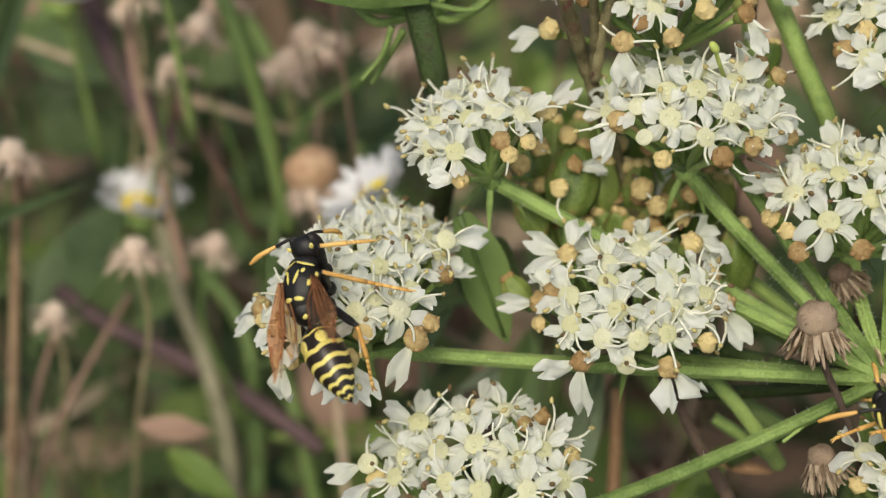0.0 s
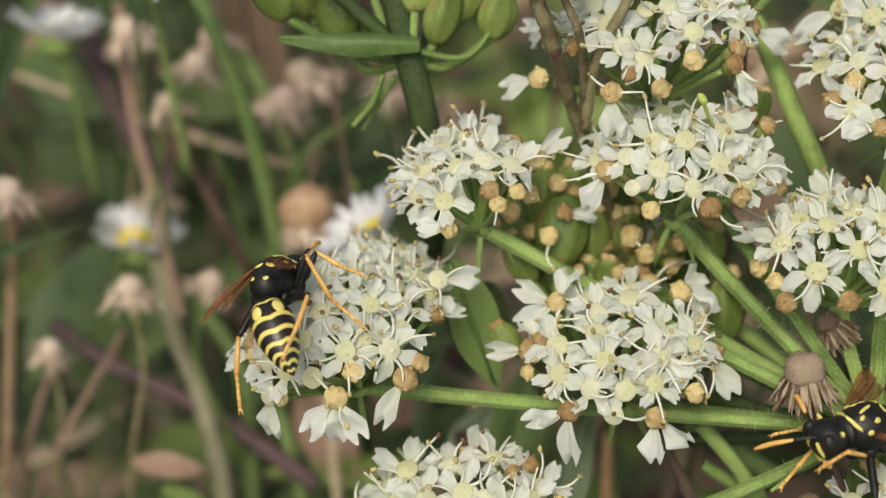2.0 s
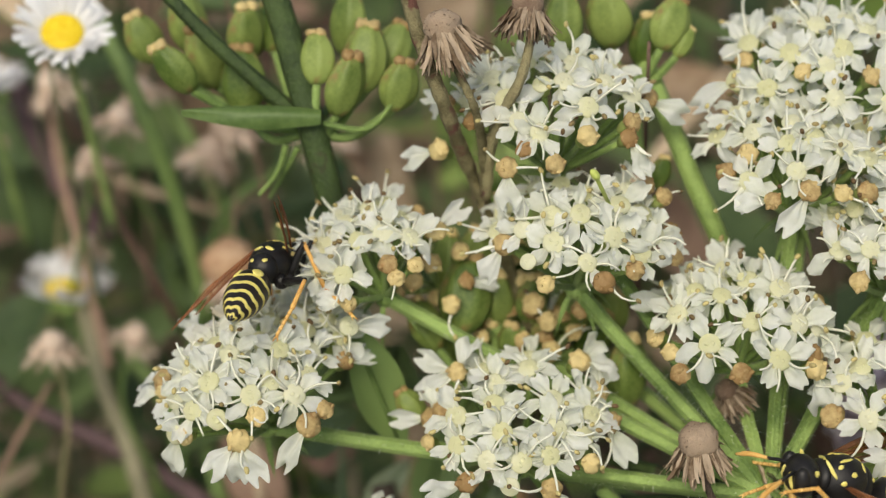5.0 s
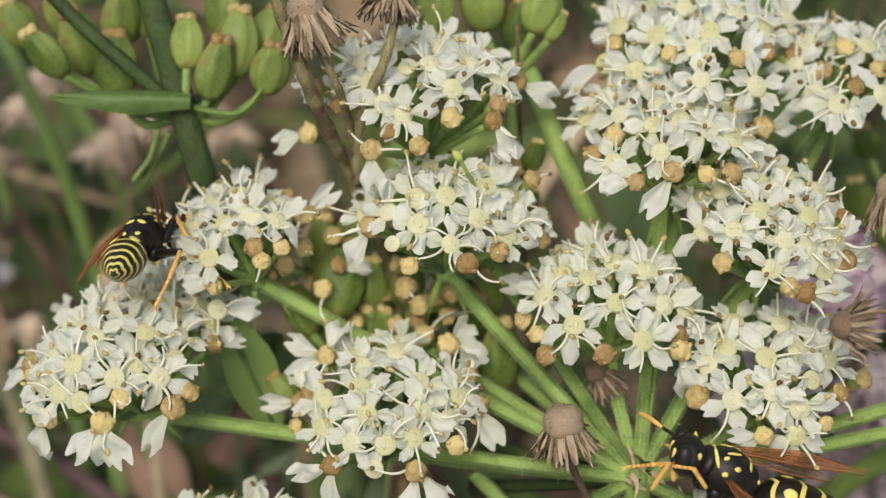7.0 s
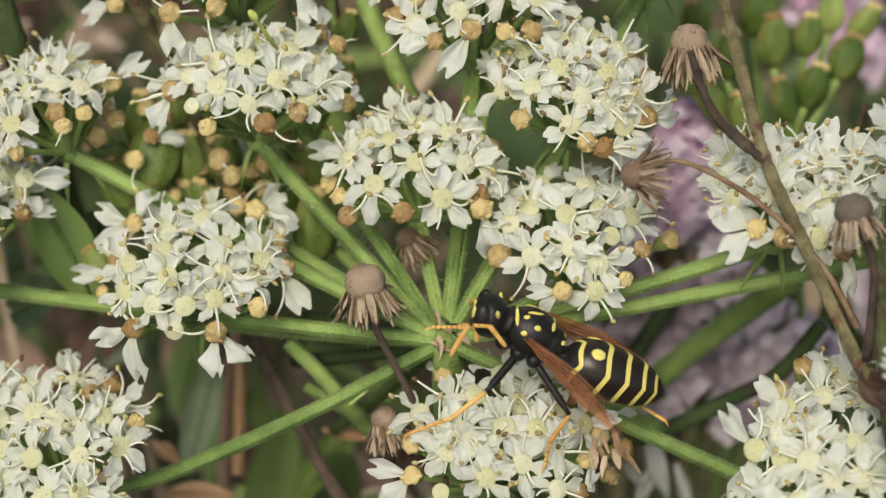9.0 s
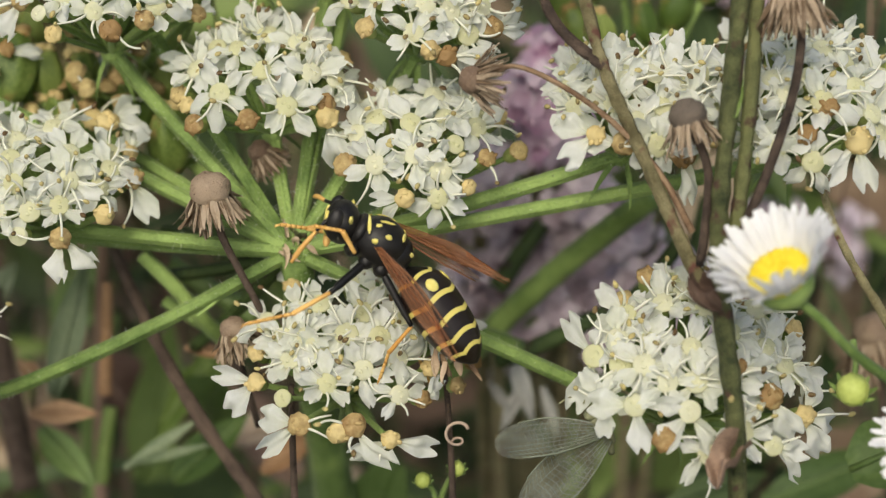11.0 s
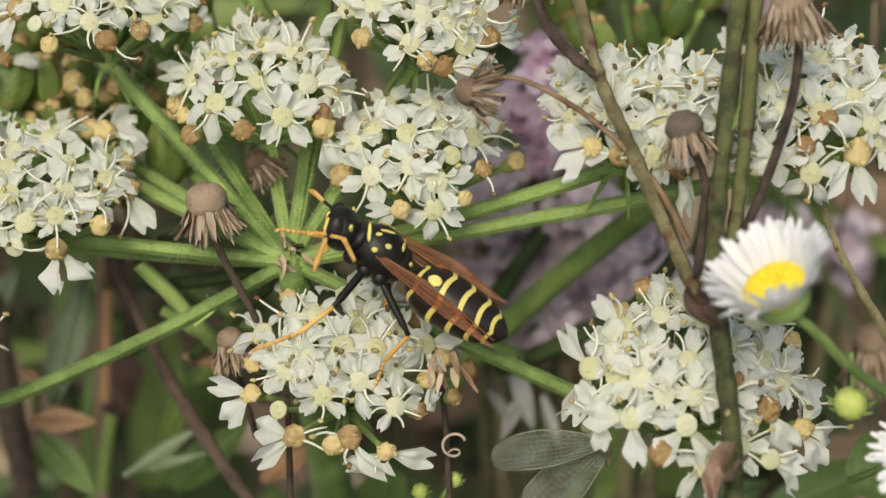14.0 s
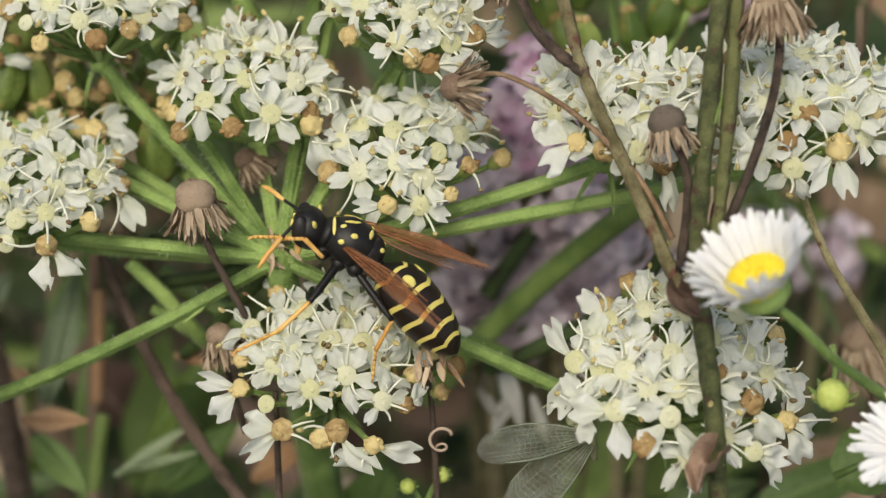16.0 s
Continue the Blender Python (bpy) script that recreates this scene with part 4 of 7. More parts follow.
    f = empty("dead_meadow_plant", P((-3.23, -9.57, 108.00)), "thin dark stem below the flower heads", "plant stem", "dry meadow stems")
    stem_part("stem", f, [(0.17, -13.73, 107.00), (0.19, -16.91, 108.00), (0.25, -20.50, 109.00), (0.37, -25.04, 111.00)], 0.18, 0.25, BROWNSTEM)


def tendril_stem():
    top = empty("tendril_stem", P((9.65, -12.87, 108.50)), "thin reddish dry stem with a curled straw tendril", "plant stem", "dry meadow stems")
    stem_part("stem", top, [(9.20, -10.80, 108.50), (9.66, -14.94, 108.50), (9.89, -18.47, 109.00), (10.14, -23.70, 111.00)], 0.16, 0.22, BROWNSTEM)
    c = P((10.14, -16.40, 107.50))
    curl = [c + (RIGHT * math.cos(u) * (0.75 - 0.05 * u) + UP * (math.sin(u) * (0.62 - 0.04 * u) - 0.12 * u) + AWAY * 0.1 * u) * MM for u in [0.35 * i for i in range(26)]]
    bm = bmesh.new()
    tube(bm, curl, [0.11 * MM, 0.07 * MM], 6)
    part("tendril", bm, PALESTRAW, top, "curled straw-coloured tendril")


def dry_heads():
    dry_head((-4.61, -2.39, 106.50), (-0.15, 0.92, -0.4), 0.86, 1, dome=1.18, stem=([(-4.05, -4.72, 107.00), (-2.87, -7.13, 107.50), (-1.69, -9.61, 108.50), (-0.85, -12.66, 111.00)], 0.26, 0.22))
    dry_head((-2.02, 0.40, 111.50), (-0.6, 0.75, -0.3), 0.62, 2, stem=([(-1.04, -1.02, 112.50), (-0.33, -2.85, 114.00)], 0.2, 0.2))
    dry_head((14.49, 11.69, 104.00), (-0.15, 0.98, -0.2), 0.9, 3, stem=([(15.02, 9.63, 104.00), (16.16, 7.45, 103.50), (17.80, 5.84, 102.50)], 0.25, 0.3))
    dry_head((11.29, 4.23, 101.50), (-0.95, 0.05, -0.2), 0.76, 4, fold=0.1, bracts=60, dome=0.9, stem=([(13.38, 5.05, 101.50), (16.61, 3.59, 101.30), (19.51, 1.34, 101.20), (21.75, -1.24, 101.00), (23.48, -4.45, 100.60)], 0.13, 0.2), mat=TANSTEM, label="withered straw seed head nodding on a bent stem")
    dry_head((23.12, 1.74, 99.80), (-0.2, 0.95, -0.25), 0.8, 5, stem=([(24.18, -0.63, 100.00), (24.19, -3.17, 100.00), (23.82, -6.36, 100.00)], 0.25, 0.3), label="dark grey-brown seed head with few dry bracts", dome=1.1, bracts=48, cap=DARKCAP)
    dry_head((28.99, 8.72, 99.60), (-0.1, 1, -0.2), 0.95, 6, stem=([(29.41, 6.66, 99.60), (28.92, 3.18, 99.60), (27.49, -1.26, 99.80), (25.85, -5.08, 100.00)], 0.25, 0.3))
    dry_head((-20.30, 22.15, 106.50), (-0.3, 0.9, -0.3), 0.95, 7, stem=([(-19.53, 20.18, 107.00), (-18.76, 18.50, 107.10)], 0.22, 0.22), label="pale straw seed head with shrivelled bracts")
    dry_head((-15.39, 23.50, 106.00), (0.1, 1, -0.1), 0.8, 8, stem=([(-14.98, 22.22, 106.50), (-15.37, 20.87, 106.60)], 0.2, 0.22))
    dry_head((-3.46, -10.81, 109.50), (-0.3, 0.9, -0.2), 0.7, 9, stem=([(-3.22, -13.02, 111.00), (-2.47, -16.87, 114.00)], 0.22, 0.22), mat=BROWNSTEM)
    dry_head((38.78, -11.58, 120.00), (-0.2, 0.95, -0.2), 1.2, 12, stem=([(39.49, -15.10, 121.00), (41.34, -23.54, 126.00)], 0.25, 0.3), label="pale straw seed head far back")


# ---- fruiting umbels ----
def fruit_mesh(seed):
    """A flat ribbed green fruit: base at the origin, top along +z."""
    rnd = random.Random(seed)
    bm = bmesh.new()
    n, seg = 10, 24
    rows = []
    for i in range(n + 1):
        u = i / n
        r = 1.26 * math.sin(math.pi * (0.06 + 0.80 * u) ** 0.85) ** 0.75
        row = []
        for j in range(seg):
            a = 2 * math.pi * j / seg
            k = r * (1 + 0.09 * math.cos(6 * a) + 0.04 * math.sin(3 * a + seed))
            row.append(bm.verts.new(Vector((k * math.cos(a), 0.66 * k * math.sin(a), 3.4 * u)) * MM))
        rows.append(row)
    for a, b in zip(rows, rows[1:]):
        for j in range(seg):
            bm.faces.new((a[j], a[(j + 1) % seg], b[(j + 1) % seg], b[j]))
    bm.faces.new(rows[0][::-1])
    bm.faces.new(rows[-1])
    return finish("fruit", bm, FRUIT)


def cap_mesh(seed):
    bm = bmesh.new()
    for x in (-0.32, 0.32):
        blob(bm, Matrix.Translation((x * MM, 0, 3.42 * MM)), 0.46 * MM, 0.46 * MM, 0.36 * MM, 8, 6, 0.35, 0, seed + x)
    return finish("cap", bm, SPENT)


FRUITS = [fruit_mesh(i) for i in range(3)]
CAPS = [cap_mesh(i) for i in range(3)]


def fruiting_umbel(hub_token, fruits, stem, seed, label, thick=0.8, stem_mat=None):
    """fruits: middle of each, its lean in degrees from upright, size."""
    rnd = random.Random(seed * 31)
    hub = P(hub_token)
    top = empty("fruiting_umbel", hub, label, "seed umbel", "green fruiting umbels")
    inverse = Matrix.Translation(-hub)
    for token, tilt, size in fruits:
        tilt += rnd.uniform(-14, 14)
        size *= rnd.uniform(0.85, 1.05) * (0.85 if seed == 4 else 1.2 if seed == 1 else 1.0)
        up = V(math.sin(radians(tilt)), math.cos(radians(tilt)), rnd.uniform(-0.6, 0.1))
        m = aimed(P(token) - up * 1.9 * size * MM, up, V(rnd.uniform(-0.4, 0.4) + 1, 0, rnd.uniform(-0.6, 0.6)))
        ob = child("fruit", rnd.choice(FRUITS), top, inverse @ m @ Matrix.Diagonal((size * rnd.uniform(0.85, 1.05), size, size, 1)))
        child("cap", rnd.choice(CAPS), ob, Matrix())
        foot = m.translation
        bm = bmesh.new()
        tube(bm, smooth_line([foot, foot.lerp(hub, 0.45) - up * 1.2 * MM, hub], 6), [0.28 * MM, 0.36 * MM], 8, 4, 0.06)
        part("ray", bm, RAY, top)
    bm = bmesh.new()
    tube(bm, smooth_line([P(t) for t in stem], 7), [thick * MM, thick * 1.1 * MM], 14, 7, 0.06)
    part("stem", bm, stem_mat or STEM, top, "dark green ribbed stem")
    return top


def fruiting_umbels():
    left = fruiting_umbel((-28.82, 16.67, 114.00), [
        ((-37.69, 20.65, 114.00), -25, 1.0), ((-33.44, 20.18, 116.00), -10, 1.15), ((-36.05, 21.81, 117.00), -15, 1.0), ((-28.38, 21.32, 112.50), 3, 0.85), ((-26.50, 19.70, 112.50), 3, 0.95), ((-25.40, 21.60, 114.00), 5, 1.1),
        ((-23.11, 19.72, 113.00), 6, 0.85), ((-23.63, 22.41, 116.00), 10, 0.8), ((-33.28, 23.34, 117.00), -8, 1.0), ((-40.14, 22.88, 117.00), -30, 0.9), ((-26.61, 24.17, 117.00), 5, 1.0), ((-31.78, 23.86, 118.00), 0, 0.9), ((-37.40, 24.16, 118.00), -20, 0.9)],
        [(-31.74, 26.79, 113.00), (-30.70, 23.93, 113.00), (-29.51, 20.00, 113.00), (-28.45, 16.09, 113.50), (-27.44, 12.18, 115.00), (-26.76, 7.78, 120.00), (-28.87, -4.30, 150.00)], 1, "dark green umbel hung with ribbed green fruits", 0.85)
    stem_part("branch", left, [(-38.06, 25.20, 112.50), (-34.82, 22.02, 112.50), (-32.01, 19.61, 113.00), (-29.19, 17.17, 113.50)], 0.4, 0.5, STEM, "dark side branch")
    bm = bmesh.new()
    m = aimed(P((-27.97, 17.56, 111.50)), V(0.05, 0.35, -0.94), V(-0.998, 0.029, -0.057))
    blade(bm, m, 8.74 * MM, 1.7 * MM, 0, -0.45, 0.05, 0.6, 0.45, 18, 10, 0, 0.12, 4, 0.25)
    part("leaf_sheath", bm, LEAF, left, "folded green leaf sheath")
    for i, (a, b, c) in enumerate((((-30.33, 15.74, 114.00), (-31.01, 13.97, 115.00), (-32.25, 12.53, 116.00)), ((-29.60, 15.57, 114.00), (-30.79, 13.65, 116.00), (-31.67, 12.39, 117.00)), ((-28.40, 17.14, 113.00), (-25.16, 16.82, 113.00), (-23.39, 18.64, 113.00)))):
        stem_part("ray", left, [a, b, c], 0.22, 0.12, RAY)
    fruiting_umbel((-17.96, 0.82, 117.00), [
        ((-18.67, 6.44, 115.00), -5, 1.6), ((-16.50, 6.08, 116.00), 5, 1.2), ((-21.28, 4.36, 116.00), -15, 1.0), ((-14.29, 6.10, 116.00), 8, 1.1), ((-11.69, 5.39, 116.00), 10, 1.0), ((-15.71, 3.36, 115.00), 0, 0.8), ((-8.22, 1.67, 114.00), -15, 1.3),
        ((-13.52, 3.89, 116.00), 4, 0.9), ((-20.22, 2.66, 117.00), -20, 0.9), ((-10.18, 3.89, 117.00), 14, 1.0), ((-19.91, 8.62, 117.00), -10, 1.1), ((-6.59, 11.37, 116.00), 10, 0.8), ((-9.08, 5.40, 117.00), 14, 1.1), ((-22.16, -0.84, 114.00), -30, 0.8), ((-18.10, 9.02, 118.00), 0, 1.1), ((-15.09, 8.31, 118.00), 3, 1.0)],
        [(-17.96, 0.82, 117.00), (-17.94, -2.61, 122.00), (-18.27, -13.73, 150.00)], 2, "green fruits with ochre caps below the white flowers", 0.6, RAY)
    fruiting_umbel((-7.76, 20.32, 117.00), [
        ((-12.66, 24.26, 115.00), -10, 1.2), ((-9.74, 24.49, 115.00), 0, 1.3), ((-5.76, 24.04, 114.00), 8, 1.0), ((-7.10, 23.18, 116.00), 4, 1.0), ((-4.81, 22.84, 114.50), 25, 0.6), ((-6.13, 14.46, 115.00), 12, 0.7)],
        [(-7.42, 22.56, 117.00), (-5.62, 17.58, 115.00), (-3.78, 13.19, 114.50), (-1.86, 9.20, 115.00), (0.99, 3.90, 120.00)], 3, "green fruits on a pale hairy stalk", 0.62, RAY)
    fruiting_umbel((23.69, 5.62, 125.00), [
        ((19.63, 13.44, 122.00), -10, 1.2), ((22.74, 14.40, 122.00), 0, 1.3), ((25.07, 14.79, 122.00), 8, 1.1), ((23.13, 10.25, 121.00), -3, 1.1), ((19.51, 8.86, 115.50), -12, 1.0), ((25.45, 11.30, 122.00), 8, 1.1), ((28.01, 13.35, 123.00), 14, 1.1), ((18.62, 10.22, 123.00), -18, 1.0),
        ((17.20, 12.28, 124.00), -20, 1.0), ((29.42, 15.82, 124.00), 18, 1.1), ((21.93, 16.61, 124.00), -4, 1.1), ((27.05, 16.61, 124.00), 8, 1.0), ((17.59, 16.22, 124.00), -12, 1.0)],
        [(23.69, 5.62, 125.00), (24.09, 0.83, 123.00), (30.33, -12.34, 150.00)], 4, "cluster of ribbed green fruits with ochre caps", 0.6, RAY)


# ---- fleabane ----
def fleabane(token, toward, size, seed, stem, label, petals=64, group="white fleabane daisies", droop=0.1, cup=0.0):
    rnd = random.Random(seed + 40)
    m = aimed(P(token), V(*toward))
    top = empty("fleabane_daisy", m, label, "daisy", group)
    inv = m.inverted()
    k = size * MM
    bm = bmesh.new()
    blob(bm, m @ Matrix.Translation((0, 0, 0.1 * k)), 1.6 * k, 1.6 * k, 0.55 * k, 16, 8, 0.03)
    for i in range(150):
        r = 1.5 * math.sqrt((i + 0.5) / 150)
        a = i * 2.39996
        blob(bm, m @ Matrix.Translation((r * k * math.cos(a), r * k * math.sin(a), (0.1 + 0.55 * math.sqrt(max(0, 1 - (r / 1.62) ** 2))) * k)), 0.085 * k, 0.085 * k, 0.11 * k, 5, 3)
    part("disc", bm, DAISYYELLOW, top, "yellow disc of tiny florets")
    for i in range(petals):
        bm = bmesh.new()
        a = i * 2 * math.pi / petals + rnd.uniform(-0.05, 0.05)
        blade(bm, m @ spun(a, rnd.uniform(0.05, 0.5) + cup, 1.5 * k, rnd.uniform(-0.15, 0.1) * k), rnd.uniform(2.0, 2.7) * k, rnd.uniform(0.42, 0.60) * k, 0.06, 0.25, rnd.uniform(-0.05, droop * 2), 0.6, 0.5, 7, 4, 0, 0.15, rnd.uniform(0, 9), 0.85, rnd.uniform(-0.25, 0.25), 0.22)
        part("petal", bm, DAISYWHITE, top)
    bm = bmesh.new()
    blob(bm, m @ Matrix.Translation((0, 0, -0.75 * k)), 1.45 * k, 1.45 * k, 0.95 * k, 14, 8, 0.05)
    part("involucre", bm, RAY, top, "green cup of bracts")
    bm = bmesh.new()
    tube(bm, smooth_line([m @ Vector((0, 0, -1.4 * k))] + [P(t) for t in stem], 7), [0.26 * MM, 0.34 * MM], 9, 5, 0.06)
    part("stem", bm, RAY, top, "thin green stem")
    return top


def flower_bud(token, r, seed, stem, mat, label):
    top = empty("flower_bud", P(token), label, "bud", "green buds")
    bm = bmesh.new()
    blob(bm, Matrix.Translation(P(token)), r * MM, r * MM, r * 1.05 * MM, 14, 10, 0.08, 0, seed)
    part("bud", bm, mat, top)
    for i in range(9):
        bm = bmesh.new()
        blade(bm, Matrix.Translation(P(token)) @ spun(i * 0.7, 0.5, 0.75 * r * MM, -0.5 * r * MM), 1.0 * r * MM, 0.45 * r * MM, 0, 0.2, -0.25, 0.7, 0.4, tip=0.1)
        part("bract", bm, RAY, top)
    bm = bmesh.new()
    tube(bm, smooth_line([P(token)] + [P(t) for t in stem], 5), [0.16 * MM, 0.2 * MM], 7)
    part("stem", bm, RAY, top)


def daisies():
    fleabane((27.28, -6.75, 94.50), (-0.46, 0.70, -0.55), 1.12, 1, [(29.66, -9.15, 95.50), (31.83, -11.06, 97.00), (34.48, -12.76, 99.00), (39.36, -15.62, 104.00)], "white fleabane daisy with yellow disc, seen close", petals=66, cup=0.72)
    fleabane((36.42, -15.98, 97.00), (-0.1, 0.6, -0.8), 0.9, 2, [(36.72, -19.52, 99.00), (38.74, -23.57, 104.00)], "white fleabane daisy at the edge")
    fleabane((-52.34, 4.65, 152.00), (0.14, 0.885, -0.44), 1.12, 3, [(-50.00, 1.50, 153.00), (-48.14, -4.65, 154.00), (-45.29, -14.52, 156.00), (-44.71, -28.23, 166.40)], "blurred white fleabane daisy behind", cup=0.62, droop=0.2)
    fleabane((-58.61, 21.66, 147.50), (0.1, 0.95, -0.25), 1.15, 4, [(-57.94, 18.02, 150.20), (-57.19, 8.02, 159.65)], "blurred white fleabane daisy behind", cup=0.45)
    fleabane((-32.00, 5.46, 138.00), (-0.6, 0.7, -0.3), 1.25, 5, [(-30.83, 2.44, 136.70), (-29.67, -11.60, 159.65)], "blurred white fleabane daisy behind", cup=0.45)
    fleabane((-46.92, 23.77, 124.00), (0.1, 0.4, -0.8), 0.95, 6, [(-48.09, 20.82, 135.35), (-47.16, 10.16, 146.15)], "blurred white fleabane daisy behind", cup=0.45)
    flower_bud((32.51, -13.32, 100.00), 0.95, 1, [(32.66, -11.73, 100.00), (32.49, -10.46, 100.00)], YELLOWBUD, "round yellow-green flower bud")
    flower_bud((10.25, -19.12, 110.00), 0.5, 2, [(9.55, -20.39, 111.00), (8.83, -22.84, 113.00)], YELLOWBUD, "small yellow-green bud on a thin stem")
    flower_bud((8.15, -19.84, 110.00), 0.5, 3, [(8.84, -20.75, 111.00), (9.19, -23.19, 113.00)], YELLOWBUD, "small yellow-green bud on a thin stem")



# ---- the wasps: x forward, y to the left, z to the back, in their own space ----
def mm(*v):
    return Vector(v) * MM


def leg(wasp, hip, knee, ankle, toe, thick=1.0, dark=False):
    """Femur dark, tibia and tarsus orange; moves about its hip."""
    h = Vector(hip)
    rel = [Vector(p) - h for p in (knee, ankle, toe)]
    k, a, t = rel
    bm = bmesh.new()
    tube(bm, smooth_line([mm(0, 0, 0), mm(*(k * 0.45)), mm(*k)], 5), [0.2 * thick * MM, 0.26 * thick * MM, 0.25 * thick * MM, 0.17 * thick * MM], 9)
    blob(bm, Matrix.Translation((0, 0, 0)), 0.5 * MM, 0.5 * MM, 0.5 * MM, 8, 6)
    ob = child("leg", finish("leg", bm, BLACK), wasp, Matrix.Translation(mm(*h)))
    bm = bmesh.new()
    tube(bm, smooth_line([mm(*k), mm(*k.lerp(a, 0.5)), mm(*a)], 4), [0.13 * thick * MM, 0.16 * thick * MM], 8)
    child("tibia", finish("tibia", bm, BLACK if dark else ORANGE), ob, Matrix())
    bm = bmesh.new()
    for i in range(5):
        p, q = a.lerp(t, i / 5), a.lerp(t, (i + 1) / 5)
        tube(bm, [mm(*p), mm(*p.lerp(q, 1.02))], [0.105 * thick * MM, 0.12 * thick * MM], 7)
    for sgn in (-1, 1):
        tube(bm, [mm(*t), mm(*(t + (t - a).normalized() * 0.3 + Vector((0, 0.16 * sgn, -0.15))))], [0.08 * MM, 0.03 * MM], 5)
    child("tarsus", finish("tarsus", bm, ORANGE), ob, Matrix())
    return ob


def wing_pose(side, base, yaw, lift, roll):
    return Matrix.Translation(mm(*base)) @ Matrix.Rotation(math.pi - side * yaw, 4, "Z") @ Matrix.Rotation(-lift, 4, "Y") @ Matrix.Rotation(roll * side, 4, "X")


def wing(wasp, side, base, yaw, lift, roll, length, width, mat, name="wing"):
    m = wing_pose(side, base, yaw, lift, roll)
    bm = bmesh.new()
    blade(bm, Matrix(), length * MM, width * MM, 0, 0.12, 0.04, 0.35, 0.75, 16, 6, 0, 0.06, side, 0.45)
    ob = child(name, finish(name, bm, mat), wasp, m)
    for k, (v, end, r) in enumerate(((0.42 * side, 0.97, 0.075), (0.15 * side, 0.85, 0.04), (-0.12 * side, 0.7, 0.03), (-0.36 * side, 0.55, 0.025))):
        bm = bmesh.new()
        tube(bm, smooth_line([mm(0.1, v * width * 0.2, 0.03), mm(length * end * 0.5, v * width * 0.9, 0.05), mm(length * end, v * width * 0.75, -0.04 * length * end * end + 0.05)], 6), [r * MM, r * 0.5 * MM], 5)
        child("vein", finish("vein", bm, VEIN), ob, Matrix())
    return ob


